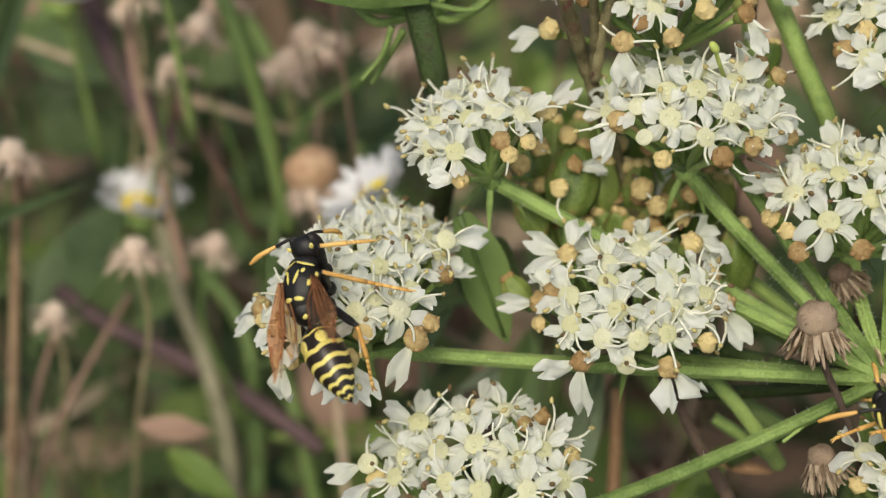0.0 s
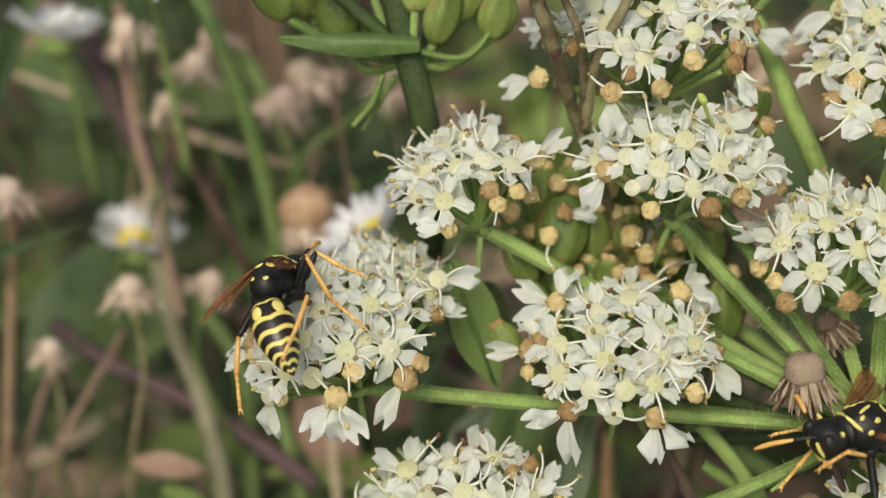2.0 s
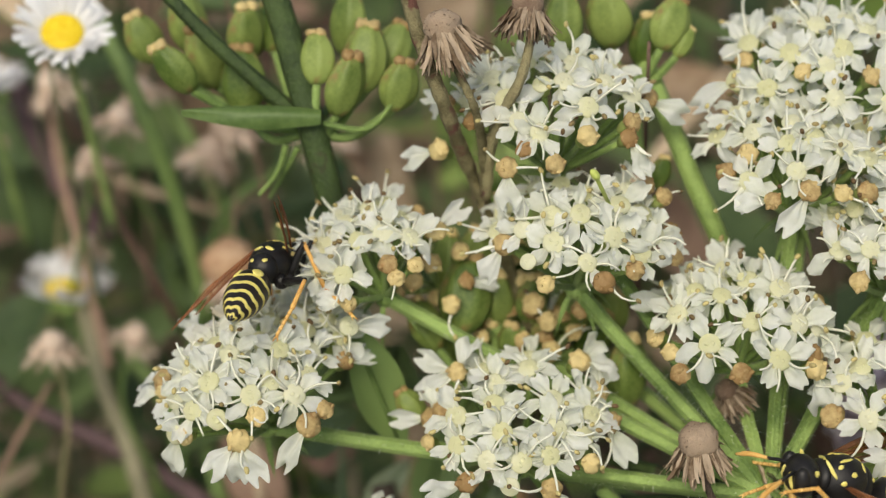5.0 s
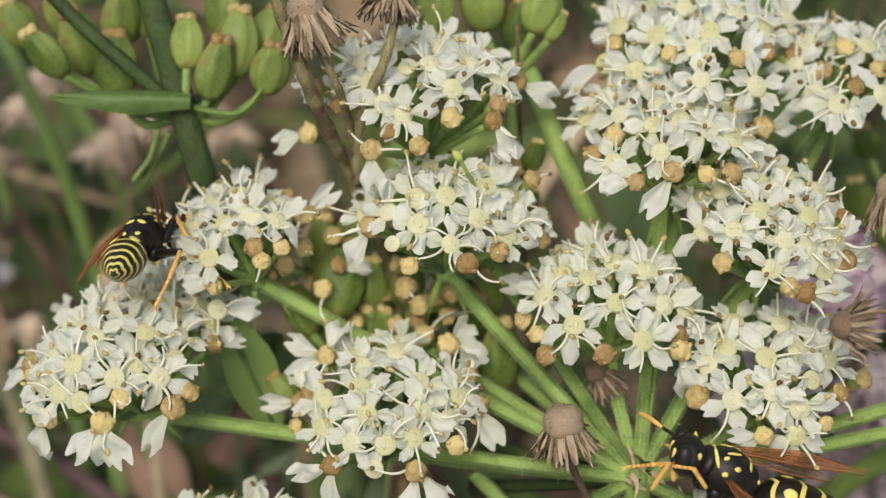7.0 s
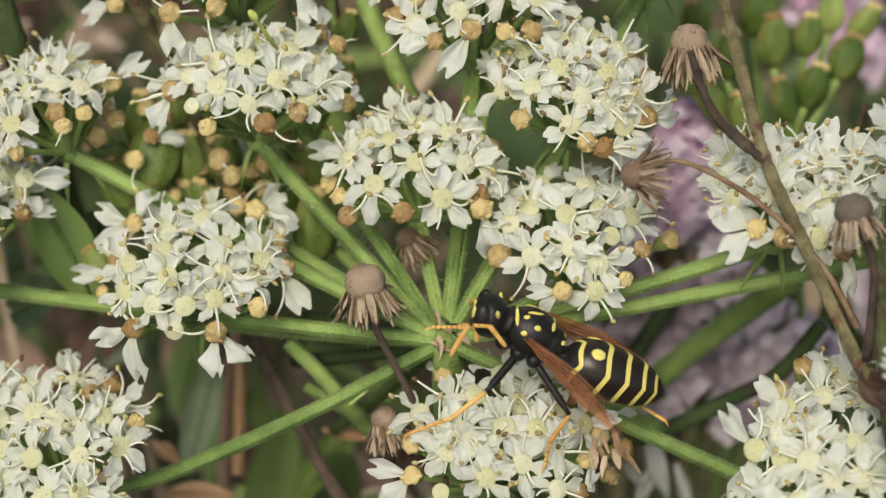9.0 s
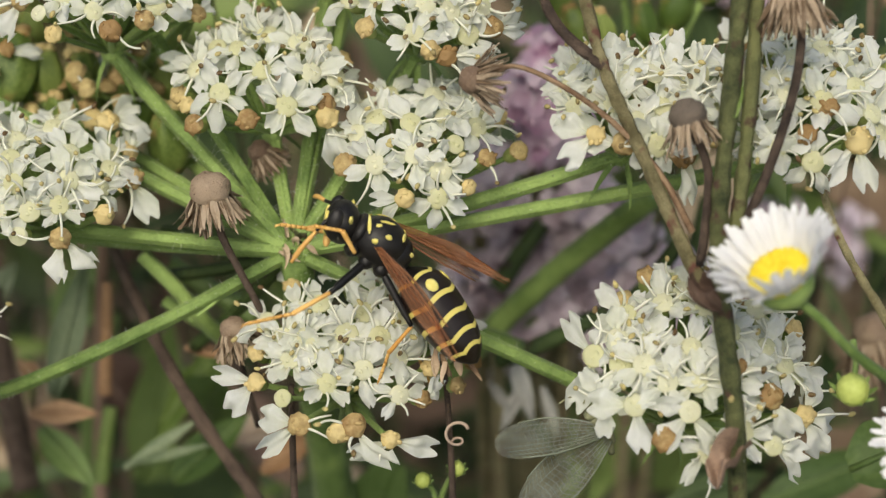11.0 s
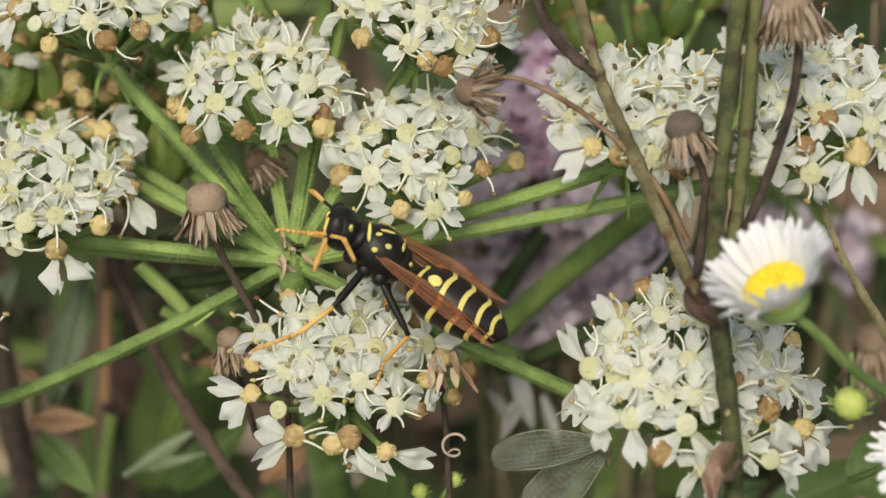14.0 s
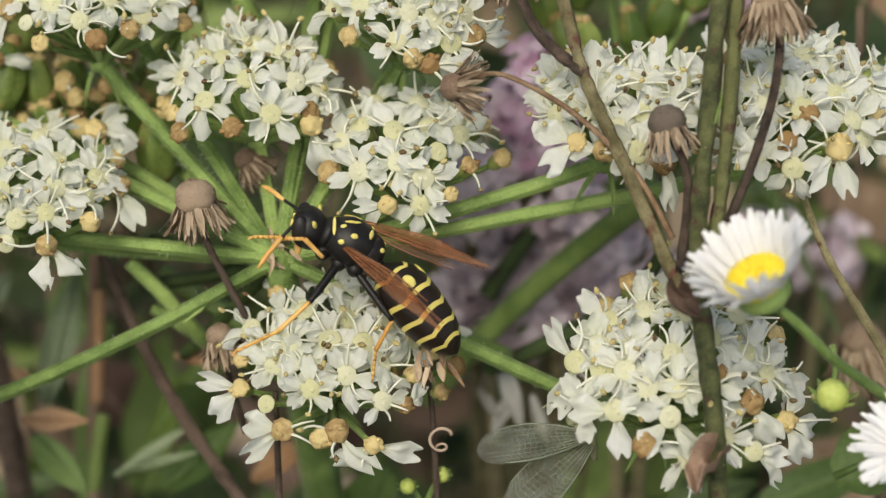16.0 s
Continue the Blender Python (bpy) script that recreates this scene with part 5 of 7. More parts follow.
def wasp(label, seed, legs, bands, girth, brow, long, span, feeler, slim):
    top = empty("paper_wasp", None, label, "wasp", "wasps on the flowers")
    bm = bmesh.new()
    blob(bm, Matrix.Translation(mm(0.1, 0, 0)), 1.75 * MM, 1.5 * MM, 1.52 * MM, 28, 18, 0.05, 0, seed)
    blob(bm, Matrix.Translation(mm(-1.15, 0, -0.1)), 0.95 * MM, 1.15 * MM, 1.2 * MM, 16, 10, 0.05, 0, seed + 3)
    blob(bm, Matrix.Translation(mm(1.55, 0, -0.05)), 0.55 * MM, 1.12 * MM, 1.0 * MM, 16, 10, 0.04, 0, seed + 5)
    squeeze = Matrix.Diagonal((1, slim, slim, 1))
    child("thorax", finish("thorax", bm, BLACK), top, squeeze)
    # yellow marks of the thorax, each a slightly raised plate
    for x, y, sx, sy, turn in ((1.42, 0.62, 0.13, 0.72, 0.42), (1.42, -0.62, 0.13, 0.72, -0.42), (0.55, 0.34, 0.50, 0.11, 0.3), (0.55, -0.34, 0.50, 0.11, -0.3), (0.95, 0.72, 0.2, 0.13, 0.5), (0.95, -0.72, 0.2, 0.13, -0.5), (-0.75, 0.42, 0.15, 0.36, 0.1), (-0.75, -0.42, 0.15, 0.36, -0.1),
                               (-1.75, 0.5, 0.2, 0.15, 0.7), (-1.75, -0.5, 0.2, 0.15, -0.7), (0.15, 1.12, 0.22, 0.16, 0.3), (0.15, -1.12, 0.22, 0.16, -0.3),
                               (0.7, 1.36, 0.2, 0.16, 0.4), (0.7, -1.36, 0.2, 0.16, -0.4)):
        if x > -1.2:
            z = 1.52 * math.sqrt(max(0.02, 1 - ((x - 0.1) / 1.78) ** 2 - (y / 1.52) ** 2))
            nrm = Vector(((x - 0.1) / 1.75 ** 2, y / 1.5 ** 2, z / 1.52 ** 2))
        else:
            z = -0.1 + 1.2 * math.sqrt(max(0.02, 1 - ((x + 1.15) / 0.96) ** 2 - (y / 1.15) ** 2))
            nrm = Vector((x + 1.15, y, z + 0.1))
        bm = bmesh.new()
        blob(bm, Matrix(), sx * MM, sy * MM, 0.05 * MM, 14, 6, 0.35, 0, x + y)
        child("yellow_mark", finish("yellow_mark", bm, WASPYELLOW), top, squeeze @ aimed(mm(x, y, z), nrm, Vector((1, 0, 0)), turn))
    # head
    bm = bmesh.new()
    blob(bm, Matrix.Translation(mm(0, 0, 0)), 1.12 * MM, 1.4 * MM, 1.36 * MM, 22, 14, 0.04)
    head = child("head", finish("head", bm, BLACK), top, Matrix.Translation(mm(2.6, 0, -0.3)) @ Matrix.Rotation(0.5, 4, "Y") @ Matrix.Scale(brow, 4))
    for sgn in (-1, 1):
        bm = bmesh.new()
        blob(bm, Matrix.Translation(mm(0.36, 0.94 * sgn, 0.18)) @ Matrix.Rotation(0.25 * sgn, 4, "Z"), 0.6 * MM, 0.52 * MM, 1.08 * MM, 12, 10, 0.02)
        child("eye", finish("eye", bm, BLACK), head, Matrix())
        bm = bmesh.new()
        blob(bm, Matrix.Translation(mm(0.93, 0.55 * sgn, 0.25)) @ Matrix.Rotation(0.3 * sgn, 4, "X"), 0.17 * MM, 0.17 * MM, 0.6 * MM, 8, 6)
        child("yellow_mark", finish("yellow_mark", bm, WASPYELLOW), head, Matrix())
        bm = bmesh.new()
        blob(bm, Matrix.Translation(mm(-0.5, 1.0 * sgn, 0.62)) @ Matrix.Rotation(0.9 * sgn, 4, "X"), 0.15 * MM, 0.5 * MM, 0.2 * MM, 8, 6)
        child("yellow_mark", finish("yellow_mark", bm, WASPYELLOW), head, Matrix())
        bm = bmesh.new()
        blob(bm, Matrix.Translation(mm(0.75, 0.3 * sgn, -1.15)) @ Matrix.Rotation(0.5 * sgn, 4, "X"), 0.25 * MM, 0.22 * MM, 0.5 * MM, 8, 6)
        child("mandible", finish("mandible", bm, ORANGE), head, Matrix())
    bm = bmesh.new()
    blob(bm, Matrix.Translation(mm(0.88, 0, -0.55)), 0.22 * MM, 0.5 * MM, 0.5 * MM, 12, 8)
    child("face_plate", finish("face_plate", bm, WASPYELLOW), head, Matrix())
    feelers = []
    for sgn in (-1, 1):
        bm = bmesh.new()
        tube(bm, smooth_line([mm(0, 0, 0), mm(0.2 * feeler, 0, 0.12), mm(0.42 * feeler, 0.02 * sgn, 0.08)], 4), [0.1 * MM, 0.11 * MM], 7)
        f = child("antenna", finish("antenna", bm, BLACK), top, Matrix.Translation(mm(3.3, 0.32 * sgn, 0.15)))
        bm = bmesh.new()
        line = smooth_line([mm(0.40 * feeler, 0, 0.08), mm(0.52 * feeler, 0.05 * sgn, 0.08), mm(0.76 * feeler, 0.12 * sgn, 0.05), mm(feeler, 0.2 * sgn, -0.2)], 4)
        tube(bm, line, [0.09 * MM, 0.12 * MM, 0.15 * MM, 0.16 * MM, 0.10 * MM], 9)
        child("flagellum", finish("flagellum", bm, ORANGE), f, Matrix())
        feelers.append(f)
    # abdomen, from its waist along -x
    bm = bmesh.new()
    prof = [(0, 0.24), (0.25, 0.32), (0.5, 0.75), (0.85, 1.3), (1.3, 1.68), (1.9, 1.88), (2.5, 1.92), (3.1, 1.88), (3.8, 1.74), (4.4, 1.5), (4.9, 1.24), (5.4, 0.92), (5.8, 0.6), (6.15, 0.28), (6.35, 0.03)]
    if long > 1:
        prof = prof[:8] + [(3.8, 1.8), (4.4, 1.68), (4.9, 1.52), (5.4, 1.25), (5.8, 0.92), (6.15, 0.5), (6.35, 0.05)]
    rings = []
    for x, r in prof:
        rings.append([bm.verts.new(mm(-x * long, r * girth * math.cos(a), r * girth * 0.94 * math.sin(a))) for a in [2 * math.pi * j / 28 for j in range(28)]])
    for a, b in zip(rings, rings[1:]):
        for j in range(28):
            bm.faces.new((a[j], a[(j + 1) % 28], b[(j + 1) % 28], b[j]))
    bm.faces.new(rings[-1])
    gaster = child("abdomen", finish("abdomen", bm, bands), top, Matrix.Translation(mm(-1.9, 0, -0.35)))
    for sgn in (-1, 1):
        bm = bmesh.new()
        blob(bm, Matrix(), 0.46 * MM, 0.38 * MM, 0.1 * MM, 10, 6, 0.1)
        child("yellow_mark", finish("yellow_mark", bm, WASPYELLOW), gaster, aimed(mm(-1.72 * long, 0.98 * sgn * girth, 1.42 * girth), Vector((0.25, 0.98 * sgn, 1.42)), Vector((1, 0, 0))))
    wings = [wing(top, sgn, (0.55, 1.15 * sgn, 0.75), yaw, lift, roll, span, 1.15, WING) for sgn, yaw, lift, roll in legs["wings"]]
    wings += [wing(top, sgn, (0.1, 1.1 * sgn, 0.55), yaw + 0.16, lift - 0.04, roll + 0.1, span * 0.74, 1.25, HINDWING, "hind_wing") for sgn, yaw, lift, roll in legs["wings"]]
    limbs = [leg(top, *row) for row in legs["legs"]]
    return {"wasp": top, "abdomen": gaster, "antennae": feelers, "legs": limbs, "wings": wings}


def mirrored(row):
    return tuple((x, -y, z) for x, y, z in row)


LEFT_FRONT = ((1.3, 0.75, -1.0), (1.2, 1.75, -0.75), (2.6, 1.8, -0.1), (3.9, 1.2, -1.1))
LEFT_MIDDLE = ((0.2, 0.9, -1.1), (0.9, 3.2, -3.0), (1.8, 4.3, -5.0), (3.4, 5.2, -6.8))
LEFT_HIND = ((-0.8, 0.9, -1.0), (-4.0, 2.4, -2.2), (-4.0, 2.5, -4.4), (-4.6, 2.5, -6.0), 0.9)
ON_TOP = {"wings": ((1, 0.62, -0.2, 0.3), (-1, 0.3, 0.1, -0.6)),
          "legs": (LEFT_FRONT, LEFT_MIDDLE, LEFT_HIND, ((1.3, -0.75, -1.0), (2.4, -1.4, -1.8), (3.8, -0.8, -2.2), (5.2, -0.2, -2.7)), mirrored(((0.2, 0.9, -1.1), (0.6, 3.2, -1.0), (0.9, 4.6, -2.4), (1.8, 5.8, -3.2))), ((-0.8, -0.9, -1.0), (-3.6, -2.6, -0.6), (-6.4, -2.3, -1.2), (-10.2, -1.5, -0.6)))}
ON_EDGE = {"wings": ((1, 0.34, 0.08, 0.5), (-1, 0.16, 0.22, 0.6)),
           "legs": (((1.3, 0.75, -1.0), (2.4, 1.5, -1.2), (3.4, 1.9, -2.6), (4.4, 2.0, -4.0)), ((0.2, 0.9, -1.1), (0.5, 2.0, -1.5), (1.2, 2.4, -3.2), (1.8, 2.8, -5.0)), ((-0.8, 0.9, -1.0), (-2.4, 1.9, -2.6), (-3.8, 1.8, -4.4), (-5.2, 1.3, -6.0)),
                    ((1.3, -0.75, -1.0), (2.3, -2.0, 0.7), (2.3, -3.2, -0.3), (2.2, -4.4, -0.9)), ((0.2, -0.9, -1.1), (0.5, -2.1, 1.1), (0.3, -3.2, -1.7), (-0.2, -5.0, -3.3)), ((-0.8, -0.9, -1.0), (-2.6, -3.3, -0.5), (-4.2, -3.0, -1.8), (-5.6, -2.5, -3.0)))}


def body_pose(place, forward, up):
    f, u = V(*forward), V(*up)
    return aimed(P(place), u - f * u.dot(f), f)


def tail_pose(body, direction, up):
    d, u = V(*direction), V(*up)
    w = aimed(Vector((0, 0, 0)), u - d * u.dot(d), -d).to_3x3().to_4x4()
    return Matrix.Translation(mm(-1.9, 0, -0.35)) @ (body.to_3x3().to_4x4().inverted() @ w)


# seconds, place of the thorax, heading, back, heading of the abdomen
CLIMBER_ROWS = [
    (0, (-34.87, -0.81, 105.00), (-0.06, 0.95, 0.29), (-0.60, 0.45, -0.80), (0.48, -0.78, -0.39)),
    (0.3, (-34.62, -0.66, 105.00), (-0.18, 0.89, 0.42), (-0.60, 0.45, -0.80), (0.43, -0.84, -0.32)),
    (0.5, (-36.28, -1.28, 105.00), (-0.43, 0.66, 0.62), (-0.60, 0.45, -0.80), (0.63, -0.72, -0.29)),
    (0.8, (-36.77, -0.38, 105.12), (-0.37, 0.52, 0.77), (-0.63, 0.49, -0.74), (0.68, -0.64, -0.35)),
    (1, (-36.93, -0.89, 105.20), (-0.39, 0.48, 0.78), (-0.65, 0.52, -0.70), (0.68, -0.61, -0.40)),
    (1.3, (-37.55, -1.10, 105.38), (-0.47, 0.73, 0.49), (-0.65, 0.57, -0.64), (0.65, -0.65, -0.39)),
    (1.5, (-36.46, 1.58, 105.50), (-0.20, 0.62, 0.76), (-0.51, 0.64, -0.60), (0.28, -0.81, -0.51)),
    (1.8, (-36.18, 2.61, 105.80), (0.42, 0.23, 0.88), (-0.30, 0.77, -0.51), (0.38, -0.77, -0.52)),
    (2, (-36.16, 2.76, 106.00), (0.33, 0.30, 0.90), (-0.30, 0.82, -0.45), (0.39, -0.82, -0.42)),
    (2.3, (-36.15, 2.64, 106.12), (0.35, 0.28, 0.89), (-0.30, 0.86, -0.39), (0.32, -0.74, -0.59)),
    (2.5, (-36.42, 3.21, 106.20), (0.36, 0.28, 0.89), (-0.30, 0.88, -0.35), (0.30, -0.72, -0.63)),
    (2.8, (-36.61, 4.03, 106.38), (0.37, 0.33, 0.87), (-0.29, 0.89, -0.32), (0.14, -0.74, -0.66)),
    (3, (-36.13, 4.45, 106.50), (0.41, 0.41, 0.81), (-0.28, 0.90, -0.30), (0.08, -0.76, -0.65)),
    (3.2, (-36.61, 5.02, 106.80), (0.44, 0.34, 0.83), (-0.28, 0.90, -0.30), (0.10, -0.69, -0.72)),
    (5.3, (-30.36, 8.35, 109.00), (0.29, 0.25, 0.92), (-0.15, 0.90, -0.35), (-0.23, -0.32, -0.92)),
    (5.5, (-30.60, 8.04, 109.00), (0.28, 0.32, 0.91), (-0.15, 0.90, -0.35), (-0.18, -0.24, -0.95)),
    (5.8, (-30.34, 8.87, 109.00), (0.34, 0.36, 0.87), (-0.15, 0.90, -0.35), (-0.18, -0.26, -0.95)),
    (6, (-30.20, 8.75, 109.00), (0.33, 0.32, 0.89), (-0.15, 0.90, -0.35), (-0.18, -0.31, -0.93)),
    (6.3, (-30.26, 8.31, 109.00), (0.33, 0.39, 0.86), (-0.15, 0.90, -0.35), (-0.17, -0.27, -0.95)),
    (6.5, (-30.22, 8.70, 109.00), (0.32, 0.25, 0.91), (-0.15, 0.90, -0.35), (-0.14, -0.28, -0.95)),
    (6.8, (-30.55, 9.21, 109.00), (0.36, 0.32, 0.88), (-0.15, 0.90, -0.35), (-0.13, -0.24, -0.96)),
    (7, (-30.42, 8.89, 109.00), (0.21, 0.24, 0.95), (-0.15, 0.90, -0.35), (-0.04, -0.27, -0.96)),
    (7.3, (-31.02, 8.29, 109.00), (0.26, 0.23, 0.94), (-0.15, 0.90, -0.26), (-0.05, -0.20, -0.98)),
    (7.5, (-31.28, 8.45, 109.00), (0.14, 0.21, 0.97), (-0.15, 0.90, -0.20), (-0.07, -0.27, -0.96)),
    (7.8, (-31.39, 8.24, 109.00), (0.12, 0.23, 0.97), (-0.15, 0.90, -0.20), (-0.05, -0.28, -0.96)),
    (8, (-30.87, 8.12, 109.00), (0.03, 0.20, 0.98), (-0.15, 0.90, -0.20), (-0.10, -0.28, -0.96)),
    (16, (-30.87, 8.12, 109.00), (0.03, 0.20, 0.98), (-0.15, 0.90, -0.20), (-0.10, -0.28, -0.96)),
]
FEEDER_ROWS = [
    (0, (1.83, -7.23, 104.00), (-0.98, 0.10, -0.20), (-0.10, 0.85, -0.50), (0.90, -0.20, 0.10)),
    (0.6, (1.83, -7.23, 104.00), (-0.98, 0.10, -0.20), (-0.10, 0.85, -0.50), (0.90, -0.20, 0.10)),
    (1, (1.84, -7.77, 104.00), (-0.98, 0.08, -0.20), (-0.10, 0.85, -0.50), (0.90, -0.20, 0.10)),
    (1.5, (1.60, -8.40, 104.00), (-0.95, -0.1, -0.2), (-0.1, 0.85, -0.5), (0.9, -0.25, 0.1)),
    (2, (-1.59, -5.01, 104.00), (-0.89, -0.16, -0.42), (-0.10, 0.88, -0.45), (0.90, -0.30, 0.10)),
    (2.5, (-2.47, -4.39, 104.00), (-0.99, -0.09, -0.14), (-0.10, 0.88, -0.45), (0.90, -0.30, 0.10)),
    (3, (-2.37, -3.84, 104.00), (-0.96, -0.14, -0.22), (-0.10, 0.88, -0.45), (0.90, -0.30, 0.10)),
    (3.2, (-2.35, -3.45, 104.00), (-0.90, -0.07, -0.43), (-0.10, 0.88, -0.45), (0.90, -0.30, 0.10)),
    (5.3, (4.09, -4.08, 104.00), (-0.92, 0.28, -0.28), (0.05, 0.88, -0.45), (0.90, -0.30, 0.10)),
    (5.5, (4.35, -4.26, 104.00), (-0.93, 0.35, -0.14), (0.05, 0.88, -0.45), (0.90, -0.30, 0.10)),
    (6, (4.52, -3.93, 104.00), (-0.88, 0.37, -0.30), (0.10, 0.88, -0.45), (0.92, -0.30, 0.10)),
    (6.5, (4.86, -4.45, 104.00), (-0.86, 0.48, -0.15), (0.12, 0.88, -0.45), (0.92, -0.35, 0.10)),
    (7, (4.77, -4.59, 104.00), (-0.85, 0.47, -0.23), (0.12, 0.88, -0.45), (0.92, -0.35, 0.10)),
    (7.3, (5.01, -4.73, 104.00), (-0.79, 0.55, -0.27), (0.12, 0.88, -0.45), (0.92, -0.37, 0.10)),
    (7.5, (4.77, -4.92, 104.00), (-0.78, 0.58, -0.23), (0.12, 0.88, -0.45), (0.92, -0.38, 0.10)),
    (7.8, (5.15, -4.56, 104.00), (-0.90, 0.28, -0.34), (0.12, 0.88, -0.45), (0.95, -0.26, 0.15)),
    (8, (4.91, -4.71, 104.00), (-0.87, 0.48, -0.14), (0.12, 0.88, -0.45), (0.87, -0.48, 0.10)),
    (8.2, (4.84, -4.58, 103.80), (-0.85, 0.47, -0.23), (0.12, 0.88, -0.45), (0.93, -0.31, -0.18)),
    (8.5, (4.98, -4.53, 103.50), (-0.85, 0.43, -0.31), (0.12, 0.88, -0.45), (0.88, -0.47, 0.01)),
    (8.7, (5.13, -6.04, 103.30), (-0.84, 0.49, -0.25), (0.11, 0.88, -0.45), (0.95, -0.17, 0.25)),
    (9, (5.15, -4.88, 103.00), (-0.86, 0.48, -0.14), (0.10, 0.88, -0.45), (0.90, -0.35, 0.26)),
    (9.3, (5.95, -5.06, 103.00), (-0.80, 0.52, -0.28), (0.11, 0.88, -0.45), (0.88, -0.48, 0.01)),
    (9.5, (5.36, -5.08, 103.00), (-0.77, 0.54, -0.33), (0.12, 0.88, -0.45), (0.80, -0.59, -0.14)),
    (9.8, (4.90, -4.82, 103.00), (-0.80, 0.48, -0.36), (0.14, 0.88, -0.45), (0.78, -0.62, -0.11)),
    (10, (5.48, -5.17, 103.00), (-0.77, 0.48, -0.42), (0.15, 0.88, -0.45), (0.73, -0.67, -0.09)),
    (10.2, (5.69, -5.16, 103.00), (-0.87, 0.47, -0.14), (0.15, 0.88, -0.45), (0.65, -0.76, -0.08)),
    (12.3, (5.67, -4.89, 103.00), (-0.55, 0.68, -0.48), (0.20, 0.88, -0.45), (0.86, -0.50, -0.07)),
    (12.5, (5.86, -4.69, 103.00), (-0.56, 0.70, -0.45), (0.20, 0.88, -0.45), (0.95, -0.31, -0.07)),
    (12.8, (5.92, -5.44, 103.00), (-0.48, 0.67, -0.57), (0.19, 0.88, -0.45), (0.97, -0.24, -0.06)),
    (13, (5.82, -4.87, 103.00), (-0.52, 0.68, -0.52), (0.18, 0.88, -0.45), (0.95, -0.30, -0.05)),
    (13.3, (5.49, -4.98, 103.00), (-0.60, 0.68, -0.42), (0.16, 0.88, -0.45), (0.81, -0.59, -0.05)),
    (13.5, (5.98, -4.93, 103.00), (-0.73, 0.57, -0.37), (0.14, 0.88, -0.45), (0.74, -0.66, 0.10)),
    (13.8, (5.88, -4.94, 103.00), (-0.80, 0.52, -0.31), (0.14, 0.88, -0.45), (0.86, -0.51, -0.06)),
    (14, (5.90, -4.92, 103.00), (-0.77, 0.57, -0.28), (0.14, 0.88, -0.45), (0.86, -0.51, -0.06)),
    (14.3, (5.78, -4.59, 103.00), (-0.83, 0.48, -0.27), (0.12, 0.88, -0.45), (0.76, -0.62, 0.19)),
    (14.5, (5.22, -5.03, 103.00), (-0.91, 0.39, -0.14), (0.10, 0.88, -0.45), (0.79, -0.61, -0.05)),
    (14.8, (5.50, -5.12, 103.00), (-0.89, 0.44, -0.14), (0.10, 0.88, -0.45), (0.81, -0.59, 0.01)),
    (15, (5.39, -4.99, 103.00), (-0.86, 0.49, -0.14), (0.10, 0.88, -0.45), (0.77, -0.62, 0.14)),
    (15.3, (5.07, -5.04, 103.00), (-0.87, 0.48, -0.14), (0.10, 0.88, -0.45), (0.68, -0.71, 0.16)),
    (15.5, (5.03, -4.68, 103.00), (-0.91, 0.39, -0.14), (0.10, 0.88, -0.45), (0.68, -0.73, -0.04)),
    (15.8, (5.75, -4.83, 103.00), (-0.88, 0.46, -0.14), (0.10, 0.88, -0.45), (0.66, -0.70, 0.26)),
    (16, (5.00, -4.75, 103.00), (-0.89, 0.43, -0.14), (0.10, 0.88, -0.45), (0.65, -0.75, 0.09)),
]


